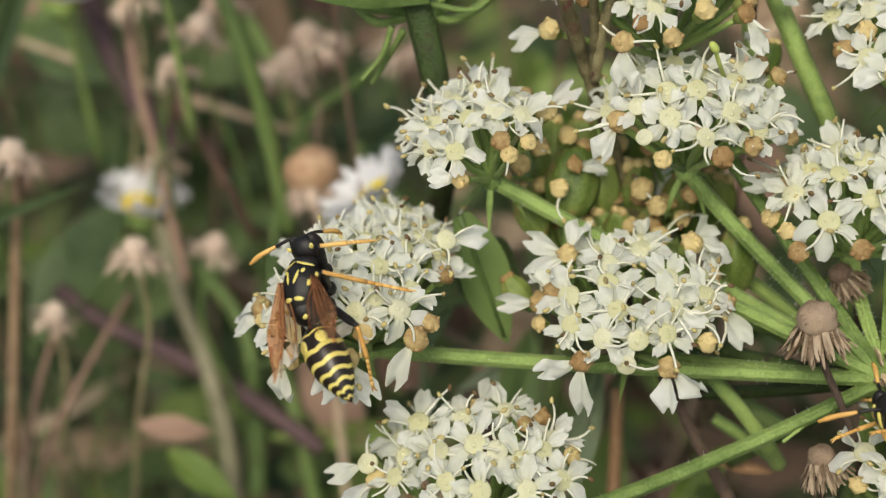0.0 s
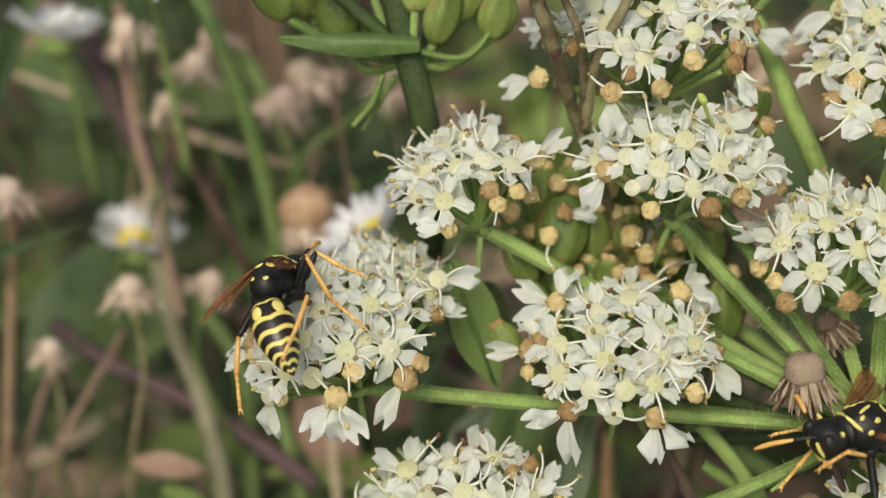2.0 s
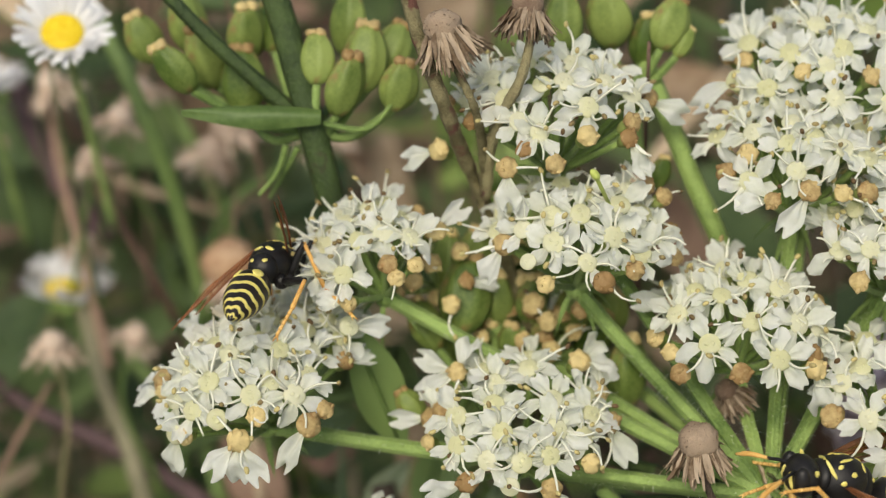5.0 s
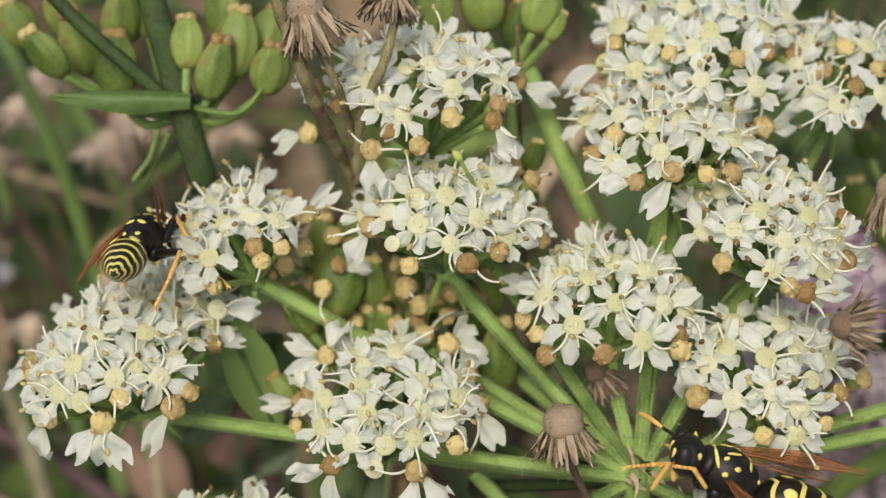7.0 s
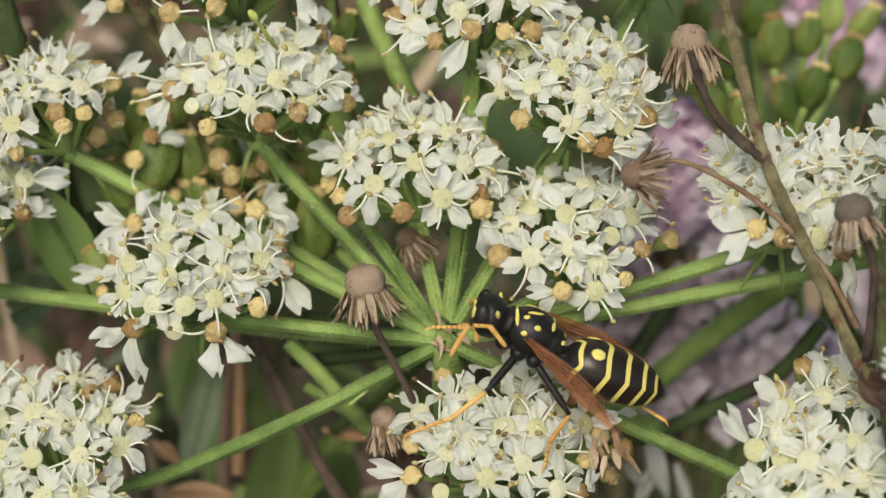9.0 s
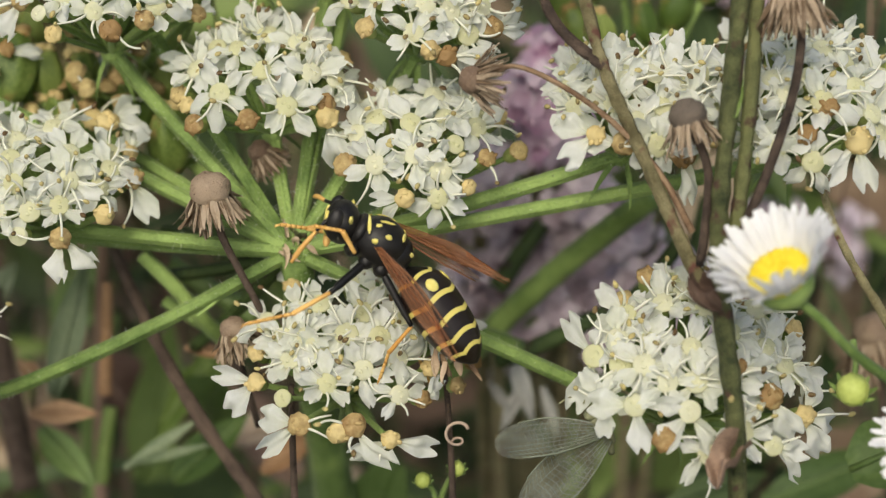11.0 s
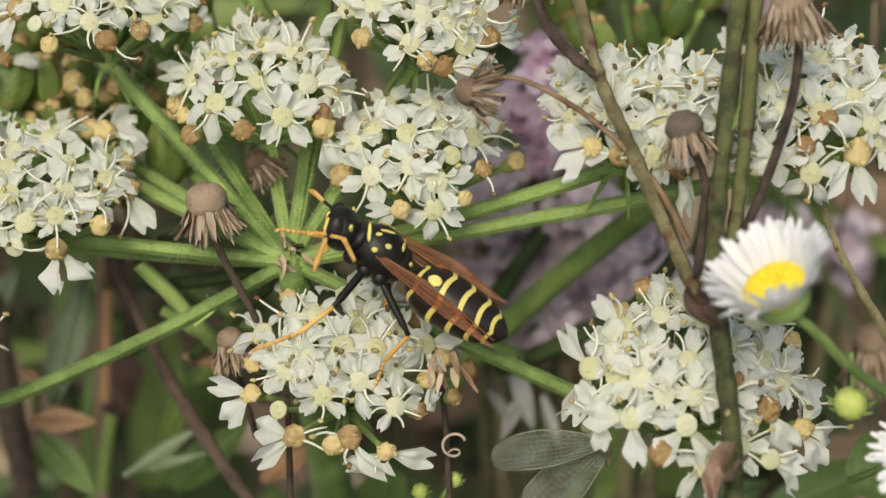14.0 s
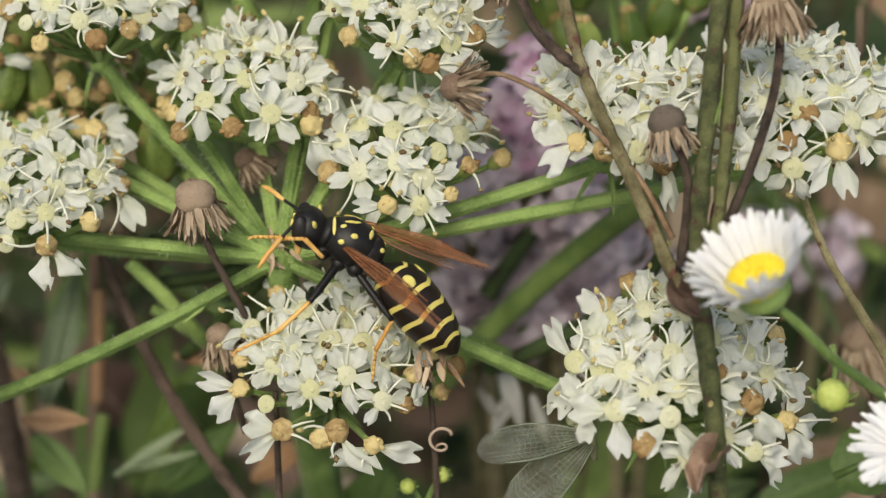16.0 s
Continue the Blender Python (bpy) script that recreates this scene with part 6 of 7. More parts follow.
# ---- lacewing ----
def lacewing():
    top = empty("lacewing", P((18.85, -16.22, 104.00)), "pale green lacewing with clear net-veined wings", "insect")
    bm = bmesh.new()
    tube(bm, smooth_line([P(t) for t in ((18.22, -15.37, 104.50), (18.75, -15.85, 104.80), (19.25, -16.60, 105.60), (19.55, -17.70, 106.80))], 6), [0.36 * MM, 0.42 * MM, 0.36 * MM, 0.2 * MM], 10)
    blob(bm, Matrix.Translation(P((18.02, -15.17, 104.40))), 0.4 * MM, 0.4 * MM, 0.36 * MM, 10, 8)
    part("body", bm, LACEBODY, top)
    for a, b, up, length, width in (((18.85, -16.12, 104.00), (12.50, -16.91, 104.00), (0.1, 0.75, -0.66), 6.5, 2.9), ((19.05, -16.38, 104.00), (14.54, -20.47, 103.50), (-0.5, 0.5, -0.7), 6.8, 3.5)):
        d = (P(b) - P(a)).normalized()
        m = aimed(P(a), V(*up) - d * V(*up).dot(d), d)
        bm = bmesh.new()
        blade(bm, m, length * MM, width * MM, 0, 0.06, 0.02, 0.3, 0.6, 22, 14, 0, 0.08, length, 0.9, 0.0, 0.24)
        w = part("wing", bm, LACEWING, top)
        n = 9
        for i in range(n):
            v = -1 + 2 * i / (n - 1)
            pts = []
            for u in (0.02, 0.25, 0.5, 0.75, 0.93):
                q = 0.3 + 0.7 * math.sin(min(1, u / 0.6) * math.pi / 2) if u < 0.6 else 1 - 0.1 * ((u - 0.6) / 0.4) ** 1.6
                pts.append(m @ mm(length * u * (1 - 0.24 * (1 - math.sqrt(1 - 0.98 * v * v)) * u * u), width * 0.5 * v * q, 0.06 * width * v * v * q - 0.02 * length * u * u + 0.03))
            bm = bmesh.new()
            tube(bm, smooth_line(pts, 3), (0.05 if i in (0, n - 1) else 0.018) * MM, 4)
            child("vein", finish("vein", bm, PALEVEIN), w, Matrix())
        for i in range(15):
            u = 0.14 + 0.052 * i
            q = 0.3 + 0.7 * math.sin(min(1, u / 0.6) * math.pi / 2) if u < 0.6 else 1 - 0.1 * ((u - 0.6) / 0.4) ** 1.6
            bm = bmesh.new()
            tube(bm, [m @ mm(length * (u + 0.03 * (j % 2)) * (1 - 0.24 * (1 - math.sqrt(1 - 0.98 * v * v)) * u * u), width * 0.5 * q * v, 0.06 * width * v * v * q - 0.02 * length * u * u + 0.03) for j, v in enumerate((-0.95, -0.5, 0, 0.5, 0.95))], 0.018 * MM, 4)
            child("vein", finish("vein", bm, PALEVEIN), w, Matrix())
    for k in (-1, 1):
        bm = bmesh.new()
        tube(bm, smooth_line([P((17.99, -15.13, 104.00)), P((17.32, -14.52, 103.50)) + V(k, 1, 0) * MM * 0.6, P((16.80, -15.13, 103.00)) + V(k, 1, 0) * MM], 5), 0.05 * MM, 5)
        part("antenna", bm, LACEBODY, top)


# ---- background plants ----
def mauve_head(token, size, count, seed, mat):
    rnd = random.Random(seed)
    c = P(token)
    top = empty("mauve_flower_head", c, "loose head of mauve-pink flowers behind", "flower head", "mauve flowers")
    for i in range(int(count * 1.25)):
        d = Vector((rnd.gauss(0, 1), rnd.gauss(0, 1), rnd.gauss(0, 1))).normalized()
        p = c + d * size * MM * rnd.uniform(0.4, 1.0)
        bm = bmesh.new()
        m = aimed(p, (d + V(0, 0.2, -0.6)).normalized())
        for k in range(4):
            blade(bm, m @ spun(k * 1.57 + rnd.uniform(-0.2, 0.2), rnd.uniform(-0.1, 0.6), 0.15 * MM), rnd.uniform(1.3, 2.0) * MM, rnd.uniform(1.1, 1.6) * MM, 0.15, 0.2, 0.2, 0.5, 0.6, 5, 3, 0, 0.2, rnd.uniform(0, 9), 0.6)
        tube(bm, [p, p.lerp(c, 0.9)], 0.3 * MM, 5)
        part("flower", bm, mat, top)
    bm = bmesh.new()
    tube(bm, [c, c + V(0.05, -1, 1.0) * 0.03, c + V(0.1, -1, 0.9) * 0.12], [0.5 * MM, 0.7 * MM], 8)
    part("stem", bm, DRYSTEM, top)


def long_leaf(token_a, token_b, width, seed, mat, label, up=(0.1, 0.5, -0.85)):
    a, b = P(token_a), P(token_b)
    d = b - a
    m = aimed(a, V(*up) - d.normalized() * V(*up).dot(d.normalized()), d.normalized())
    top = empty("leaf", a, label if len(label.split()) > 3 else label + " among meadow stalks", "leaf", "single leaves below the flowers")
    bm = bmesh.new()
    blade(bm, m, d.length, width * MM, 0, 0.18, 0.05, 0.35, 0.45, 16, 8, 0, 0.1, seed, 0.06, 0.3)
    part("leaf_blade", bm, mat, top)
    bm = bmesh.new()
    tube(bm, [m @ Vector((d.length * u, 0, -0.05 * d.length * u * u + 0.0001)) for u in (0, 0.3, 0.6, 0.95)], [0.25 * MM, 0.1 * MM], 6)
    part("midrib", bm, mat, top)


def background():
    def mauve(first, *heads):
        for i, (t, size, n) in enumerate(heads):
            mauve_head(t, size, n, first + i, PINK if t[1] > 3 else PALEPINK)

    mauve(0, ((19.21, 6.45, 143.45), 3.0, 16), ((15.59, 5.79, 126.00), 2.6, 20), ((16.72, 3.70, 128.00), 2.6, 18), ((21.69, 3.97, 144.80), 3.2, 18), ((19.04, 2.41, 147.50), 2.8, 14), ((16.52, -3.76, 150.20), 3.6, 16), ((21.58, -5.62, 148.85), 3.6, 16), ((19.74, -8.69, 152.90), 3.6, 14), ((34.20, 19.17, 150.20), 4.5, 20), ((37.06, -3.76, 150.20), 3.6, 14), ((42.68, -4.70, 150.20), 3.4, 12), ((15.10, -13.09, 152.90), 3.2, 12), ((12.05, -1.17, 128.00), 4.2, 22))
    mauve(13, ((25.46, -8.22, 130.00), 4.4, 18), ((15.59, -4.21, 134.00), 5.0, 24), ((13.60, -8.63, 133.00), 4.4, 18), ((23.87, -10.32, 134.00), 4.4, 18), ((20.35, -3.23, 129.00), 4.2, 22), ((18.58, -8.69, 131.00), 4.2, 18), ((17.75, 7.38, 128.00), 3.6, 20), ((22.75, -7.19, 151.55), 3.6, 14))
    for i, (t, k) in enumerate((((-49.03, 15.68, 146.15), 1.0), ((-50.60, 0.76, 139.40), 1.05), ((-45.15, 1.27, 144.80), 0.9), ((-38.34, 18.63, 150.20), 1.1), ((-60.37, 8.03, 139.40), 1.2), ((-58.62, -4.56, 147.50), 0.9), ((-45.96, 21.56, 150.20), 1.0), ((-30.84, 18.60, 152.90), 1.1), ((-47.09, 19.09, 147.50), 1.1), ((-52.77, 21.82, 147.50), 1.1), ((-50.63, 8.51, 151.00), 0.9), ((-39.96, 16.52, 150.20), 1.0))):
        x, y, d = t
        dry_head(t, (0.3 * (i % 3 - 1), 0.95, -0.3 - 0.25 * (i % 2)), k * (0.78 + 0.06 * (i % 4)), 30 + i, "blurred dry seed heads behind", ([(x - 1.2 + 2 * (i % 2), y - 6, d + 2), (x - 4 + 3 * (i % 4), y - 16, d + 8), (x - 12 + 8 * (i % 4), y - 40, d + 28)], 0.18, 0.26), DRYSTEM if i % 2 else LEAF, "pale straw seed head behind, out of focus", pale=True, fold=0.22, bracts=36)
    x, y, d = (-37.14, 6.90, 142.10)
    dry_head((x, y, d), (-0.05, 0.96, -0.25), 1.2, 55, "blurred dry seed heads behind", ([(x + 1, y - 7, d + 2), (x + 3, y - 30, d + 10)], 0.3, 0.4), STRAW, "large round straw seed head behind, out of focus", pale=True, dome=1.5, fold=-0.06, bracts=60, cap=PEACH)
    def stems(*rows):
        for pts, r, mat in rows:
            ob = empty("meadow_stem", P(pts[0]), "blurred meadow stem behind the flowers", "plant stem", "background stems")
            stem_part("stem", ob, pts, r, r * 1.15, mat, "", 9, 0.1)

    stems(([(-54.05, 24.71, 150.20), (-52.71, 15.76, 150.20), (-50.18, 6.36, 150.20), (-48.14, -1.65, 150.20)], 0.36, DEADLEAF), ([(-58.18, 24.48, 155.60), (-55.62, 17.68, 155.60), (-52.59, 12.84, 155.60), (-49.59, 8.98, 155.60)], 1.05, PURPLESTEM), ([(-44.13, 21.47, 152.90), (-42.14, 18.14, 152.90), (-39.75, 12.99, 154.25), (-35.91, -0.64, 159.65)], 0.6, LEAF), ([(-41.00, -4.35, 150.20), (-40.68, 4.17, 150.20), (-38.35, 11.69, 148.85), (-33.68, 15.41, 147.50), (-29.98, 18.88, 144.80)], 0.35, LEAF), ([(-49.44, 14.18, 147.50), (-46.27, 9.20, 148.85), (-42.82, 2.24, 152.90)], 0.35, DEADLEAF))
    stems(([(-60.56, 7.26, 142.10), (-61.19, -6.32, 144.80), (-62.50, -18.48, 150.20), (-63.65, -26.59, 155.60)], 0.42, TANSTEM), ([(-51.92, -2.50, 144.80), (-55.27, -8.13, 146.15), (-58.67, -14.79, 147.50), (-61.17, -21.23, 152.90)], 0.26, DEADLEAF), ([(-58.37, -5.49, 147.50), (-60.72, -12.29, 150.20), (-62.76, -21.67, 155.60)], 0.26, DEADLEAF), ([(-40.21, -8.79, 152.90), (-38.67, -14.07, 152.90), (-37.27, -21.20, 155.60)], 0.5, LEAF), ([(-34.30, 10.59, 152.90), (-32.76, 2.43, 154.25), (-30.68, -11.62, 159.65)], 0.4, LEAF), ([(-46.74, 26.18, 136.70), (-43.60, 19.70, 136.70), (-41.37, 13.29, 139.40), (-39.34, 2.77, 147.50)], 0.6, LEAF))
    stems(([(-14.31, -4.53, 124.00), (-16.46, -13.91, 134.00), (-17.28, -25.83, 139.40)], 0.42, DEADLEAF), ([(-15.92, -10.60, 136.70), (-17.65, -16.71, 136.70), (-18.26, -26.24, 142.10)], 0.7, LEAF), ([(26.25, -11.03, 134.00), (29.38, -16.47, 136.70), (32.35, -23.44, 142.10)], 0.6, LEAF))
    stems(([(-9.86, -5.89, 113.00), (-7.84, -8.01, 114.00), (-5.97, -10.31, 115.00), (-4.73, -11.85, 117.00)], 0.46, RAY), ([(-9.02, -8.96, 117.00), (-6.97, -10.18, 117.00), (-4.85, -11.55, 118.00)], 0.4, RAY), ([(-9.40, -6.61, 122.00), (-6.87, -8.15, 122.00), (-3.37, -10.27, 122.00)], 0.6, LEAF), ([(-3.30, -7.29, 110.00), (-4.45, -8.52, 110.00), (-5.85, -9.68, 110.00)], 0.09, RAY), ([(-14.37, -7.95, 126.00), (-14.44, -12.16, 126.00), (-14.56, -15.98, 126.00)], 0.42, TAN), ([(-14.48, -16.99, 128.00), (-14.88, -19.65, 128.00), (-15.20, -22.51, 128.00)], 0.5, FRESH), ([(-24.36, -8.64, 132.00), (-23.08, -15.15, 132.00), (-21.38, -23.56, 132.00)], 0.9, BROWNSTEM), ([(23.43, -1.86, 118.00), (20.17, -4.54, 121.00), (16.53, -7.74, 124.00), (12.32, -11.98, 128.00), (9.09, -16.04, 134.00)], 0.78, RAY), ([(20.56, -2.16, 132.00), (18.77, -5.33, 133.00), (16.73, -10.04, 134.00), (15.36, -14.91, 136.00)], 0.55, FRESH), ([(25.13, -5.04, 118.00), (22.76, -8.33, 120.00), (19.81, -10.12, 121.00), (16.42, -11.93, 122.00), (13.40, -13.28, 124.00)], 0.5, STEM), ([(16.76, -3.42, 128.00), (15.14, -5.66, 128.00), (13.32, -8.32, 128.00)], 0.6, STEM), ([(28.84, -1.52, 130.00), (28.03, -4.83, 130.00), (26.40, -8.96, 130.00)], 0.5, STEM))
    stems(([(-50.49, 3.29, 151.00), (-48.56, -3.07, 150.00), (-46.07, -8.62, 149.00), (-44.36, -14.69, 149.00), (-43.62, -20.47, 150.00)], 0.72, PALESTEM), ([(-59.39, -2.38, 152.00), (-54.55, -5.64, 152.00), (-48.28, -8.40, 152.00), (-42.47, -11.74, 152.00), (-36.65, -15.61, 152.00)], 0.68, PURPLESTEM), ([(-49.00, 0.41, 156.00), (-44.49, -4.67, 156.00), (-42.91, -10.54, 156.00), (-42.48, -20.47, 156.00)], 0.6, LEAF))
    def leaves(first, *rows):
        for i, (a, b, w, mat, label) in enumerate(rows):
            long_leaf(a, b, w, first + i, mat, label)

    leaves(0, ((-25.91, 3.87, 113.00), (-22.36, -4.44, 117.00), 3.6, LEAF, "narrow green leaf below the white flowers"), ((-23.21, 2.56, 120.00), (-24.15, -2.91, 124.00), 4.5, DEEPLEAF, "dark green leaf below the flowers"), ((-48.10, -14.88, 142.10), (-42.36, -18.40, 139.40), 2.6, FRESH, "blurred green leaf"), ((-51.05, -13.20, 144.80), (-45.11, -13.55, 144.80), 2.2, DEADLEAF, "brown dead leaf"))
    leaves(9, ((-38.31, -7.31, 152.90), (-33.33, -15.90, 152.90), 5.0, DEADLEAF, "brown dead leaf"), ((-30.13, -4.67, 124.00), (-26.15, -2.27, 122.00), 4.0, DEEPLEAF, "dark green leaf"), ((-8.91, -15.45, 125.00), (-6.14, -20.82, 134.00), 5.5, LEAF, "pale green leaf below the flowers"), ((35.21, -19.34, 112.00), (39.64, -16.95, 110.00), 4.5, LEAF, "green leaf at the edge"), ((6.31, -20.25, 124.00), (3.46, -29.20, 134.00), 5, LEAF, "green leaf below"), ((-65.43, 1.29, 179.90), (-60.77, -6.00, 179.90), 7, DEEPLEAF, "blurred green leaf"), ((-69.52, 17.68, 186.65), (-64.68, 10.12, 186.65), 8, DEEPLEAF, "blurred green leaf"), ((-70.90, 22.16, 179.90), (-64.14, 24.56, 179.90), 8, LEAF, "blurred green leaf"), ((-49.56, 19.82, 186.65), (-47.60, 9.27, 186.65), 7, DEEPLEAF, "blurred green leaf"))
    leaves(18, ((-15.99, -18.99, 146.15), (-20.18, -13.87, 146.15), 6, DEADLEAF, "dull brown leaf"), ((-29.10, -26.37, 150.00), (-26.25, -13.78, 148.00), 5, STRAW, "pale dry leaf behind"), ((-15.04, -24.76, 146.00), (-12.45, -11.60, 144.00), 4.5, FRESH, "yellow-green leaf behind"), ((-2.63, -24.99, 148.00), (-9.26, -16.06, 148.00), 5, DEADLEAF, "dull brown leaf"), ((-21.59, -13.62, 146.00), (-19.28, -4.77, 146.00), 4, LEAF, "blurred green leaf"), ((-30.56, -10.12, 150.00), (-28.18, -4.85, 150.00), 4.5, DEADLEAF, "dull brown leaf"))
    leaves(30, ((-18.21, -15.99, 126.00), (-15.55, -6.30, 124.00), 2.4, GREYLEAF, "pale grey-green upright leaf below the flowers"), ((-19.28, -17.10, 124.00), (-14.43, -16.85, 122.00), 1.8, TAN, "orange-brown dying leaf tip"), ((-20.08, -13.54, 124.00), (-18.06, -14.69, 122.00), 1.2, TAN, "small orange-brown dead leaf tip"), ((-19.09, -18.41, 126.00), (-15.00, -22.10, 124.00), 2.3, LEAF, "green leaf with a pale edge"), ((-12.71, -20.90, 124.00), (-7.16, -17.09, 122.00), 1.0, GREYLEAF, "narrow pale leaf below the flowers"), ((-12.23, -20.62, 124.00), (-6.45, -18.91, 122.00), 0.7, GREYLEAF, "narrow pale leaf below the flowers"), ((-6.03, -12.41, 130.00), (-11.49, -19.22, 128.00), 2.5, FRESH, "yellow-green leaf below the flowers"), ((-10.00, -22.43, 129.00), (-4.66, -17.45, 127.00), 3.0, LEAF, "broad green leaf below the flowers"), ((-8.08, -12.35, 121.00), (-4.58, -12.68, 119.00), 1.0, TAN, "orange-brown dead leaf scrap"), ((-7.11, -19.74, 134.00), (-2.46, -18.63, 132.00), 2.6, PALESTRAW, "pale pinkish dry leaf behind"), ((-25.50, -11.07, 134.00), (-22.47, -6.74, 132.00), 2.5, GREYLEAF, "blurred grey-green leaf behind"), ((-3.53, -21.63, 128.00), (0.67, -18.51, 126.00), 2.0, TAN, "rust-brown dry leaf below the flowers"))
    leaves(50, ((14.27, -12.79, 125.00), (15.89, -17.75, 125.00), 1.4, GREYPETAL, "withered pale grey petal hanging below the flowers"), ((15.32, -14.85, 126.00), (13.54, -18.47, 126.00), 1.0, GREYPETAL, "withered pale grey petal hanging below the flowers"), ((16.57, -15.34, 127.00), (17.81, -18.97, 127.00), 1.0, GREYPETAL, "withered pale grey petal hanging below the flowers"), ((12.71, -14.87, 126.00), (14.33, -17.07, 126.00), 0.8, GREYPETAL, "withered pale grey petal hanging below the flowers"))
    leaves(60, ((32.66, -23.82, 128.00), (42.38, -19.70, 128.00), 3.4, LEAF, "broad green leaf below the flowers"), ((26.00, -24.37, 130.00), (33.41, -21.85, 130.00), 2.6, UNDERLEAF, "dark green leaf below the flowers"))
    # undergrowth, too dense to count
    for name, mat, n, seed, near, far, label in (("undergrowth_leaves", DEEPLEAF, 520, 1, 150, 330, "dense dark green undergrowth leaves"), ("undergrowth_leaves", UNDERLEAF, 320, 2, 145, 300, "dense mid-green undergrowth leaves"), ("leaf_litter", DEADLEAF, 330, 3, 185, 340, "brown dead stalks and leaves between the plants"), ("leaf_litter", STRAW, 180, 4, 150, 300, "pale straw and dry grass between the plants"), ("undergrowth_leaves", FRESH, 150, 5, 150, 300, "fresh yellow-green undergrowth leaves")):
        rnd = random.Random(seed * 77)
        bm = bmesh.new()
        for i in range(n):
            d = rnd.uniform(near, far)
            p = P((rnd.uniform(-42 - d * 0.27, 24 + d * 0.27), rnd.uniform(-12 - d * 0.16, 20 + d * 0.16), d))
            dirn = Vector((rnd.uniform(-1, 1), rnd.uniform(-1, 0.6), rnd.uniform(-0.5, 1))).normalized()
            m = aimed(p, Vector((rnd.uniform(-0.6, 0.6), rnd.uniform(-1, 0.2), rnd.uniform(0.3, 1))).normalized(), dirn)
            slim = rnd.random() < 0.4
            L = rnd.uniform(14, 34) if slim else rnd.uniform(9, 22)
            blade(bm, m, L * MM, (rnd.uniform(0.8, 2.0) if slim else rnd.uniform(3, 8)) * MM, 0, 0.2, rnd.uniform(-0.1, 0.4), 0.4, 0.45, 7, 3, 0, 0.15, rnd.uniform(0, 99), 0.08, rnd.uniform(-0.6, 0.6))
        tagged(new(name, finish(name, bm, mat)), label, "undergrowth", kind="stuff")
    for seed, mat, n, near, far, label in ((11, DRYSTEM, 60, 165, 320, "thin dry stalks of the undergrowth"), (12, UNDERLEAF, 110, 150, 250, "thin green grass stalks of the undergrowth"), (13, DEADLEAF, 70, 150, 240, "thin brown stalks of the undergrowth")):
        rnd = random.Random(seed)
        bm = bmesh.new()
        for i in range(n):
            d = rnd.uniform(near, far)
            p = P((rnd.uniform(-42 - d * 0.27, 24 + d * 0.27), rnd.uniform(-12 - d * 0.16, 20 + d * 0.16), d))
            q = Vector((p.x + rnd.uniform(-0.05, 0.05), p.y + rnd.uniform(-0.04, 0.04), -0.02))
            side = Vector((rnd.uniform(-6, 6), rnd.uniform(-6, 6), 0)) * MM
            tube(bm, smooth_line([p + (p - q) * 0.12 + side, p, p.lerp(q, 0.3) + side * 0.4, p.lerp(q, 0.6), q], 3), [0.12 * MM, 0.3 * MM, 0.5 * MM], 6)
        tagged(new("undergrowth_stalks", finish("undergrowth_stalks", bm, mat)), label, "undergrowth", kind="stuff")


ground()
flowering_umbel()
dry_stems()
tendril_stem()
dry_heads()
fruiting_umbels()
daisies()
CLIMBER = wasp("black and yellow paper wasp climbing a flower cluster", 1, ON_EDGE, BANDS, 0.67, 0.71, 0.87, 7.4, 3.5, 0.86)
FEEDER = wasp("black and yellow paper wasp feeding on white florets", 2, ON_TOP, THINBANDS, 0.92, 0.96, 1.13, 8.6, 3.9, 1.0)
lacewing()
background()


def steer(ob, body_rows, base, rows, fan=0.0):
    """Keys a wasp's wing or antenna by its heading (and face) in the slanted frame."""
    out = []
    for row in rows:
        near = min(body_rows, key=lambda r: abs(r[0] - row[0]))
        turn = body_pose(near[1], near[2], near[3]).to_3x3().inverted()
        d = turn @ V(*row[1]).normalized()
        face = turn @ V(*(row[2] if len(row) > 2 else (0.1, 0.6, -0.8)))
        out.append((row[0], aimed(mm(*base), face - d * face.dot(d), d) @ Matrix.Rotation(fan, 4, "Z")))
    walk(ob, out)


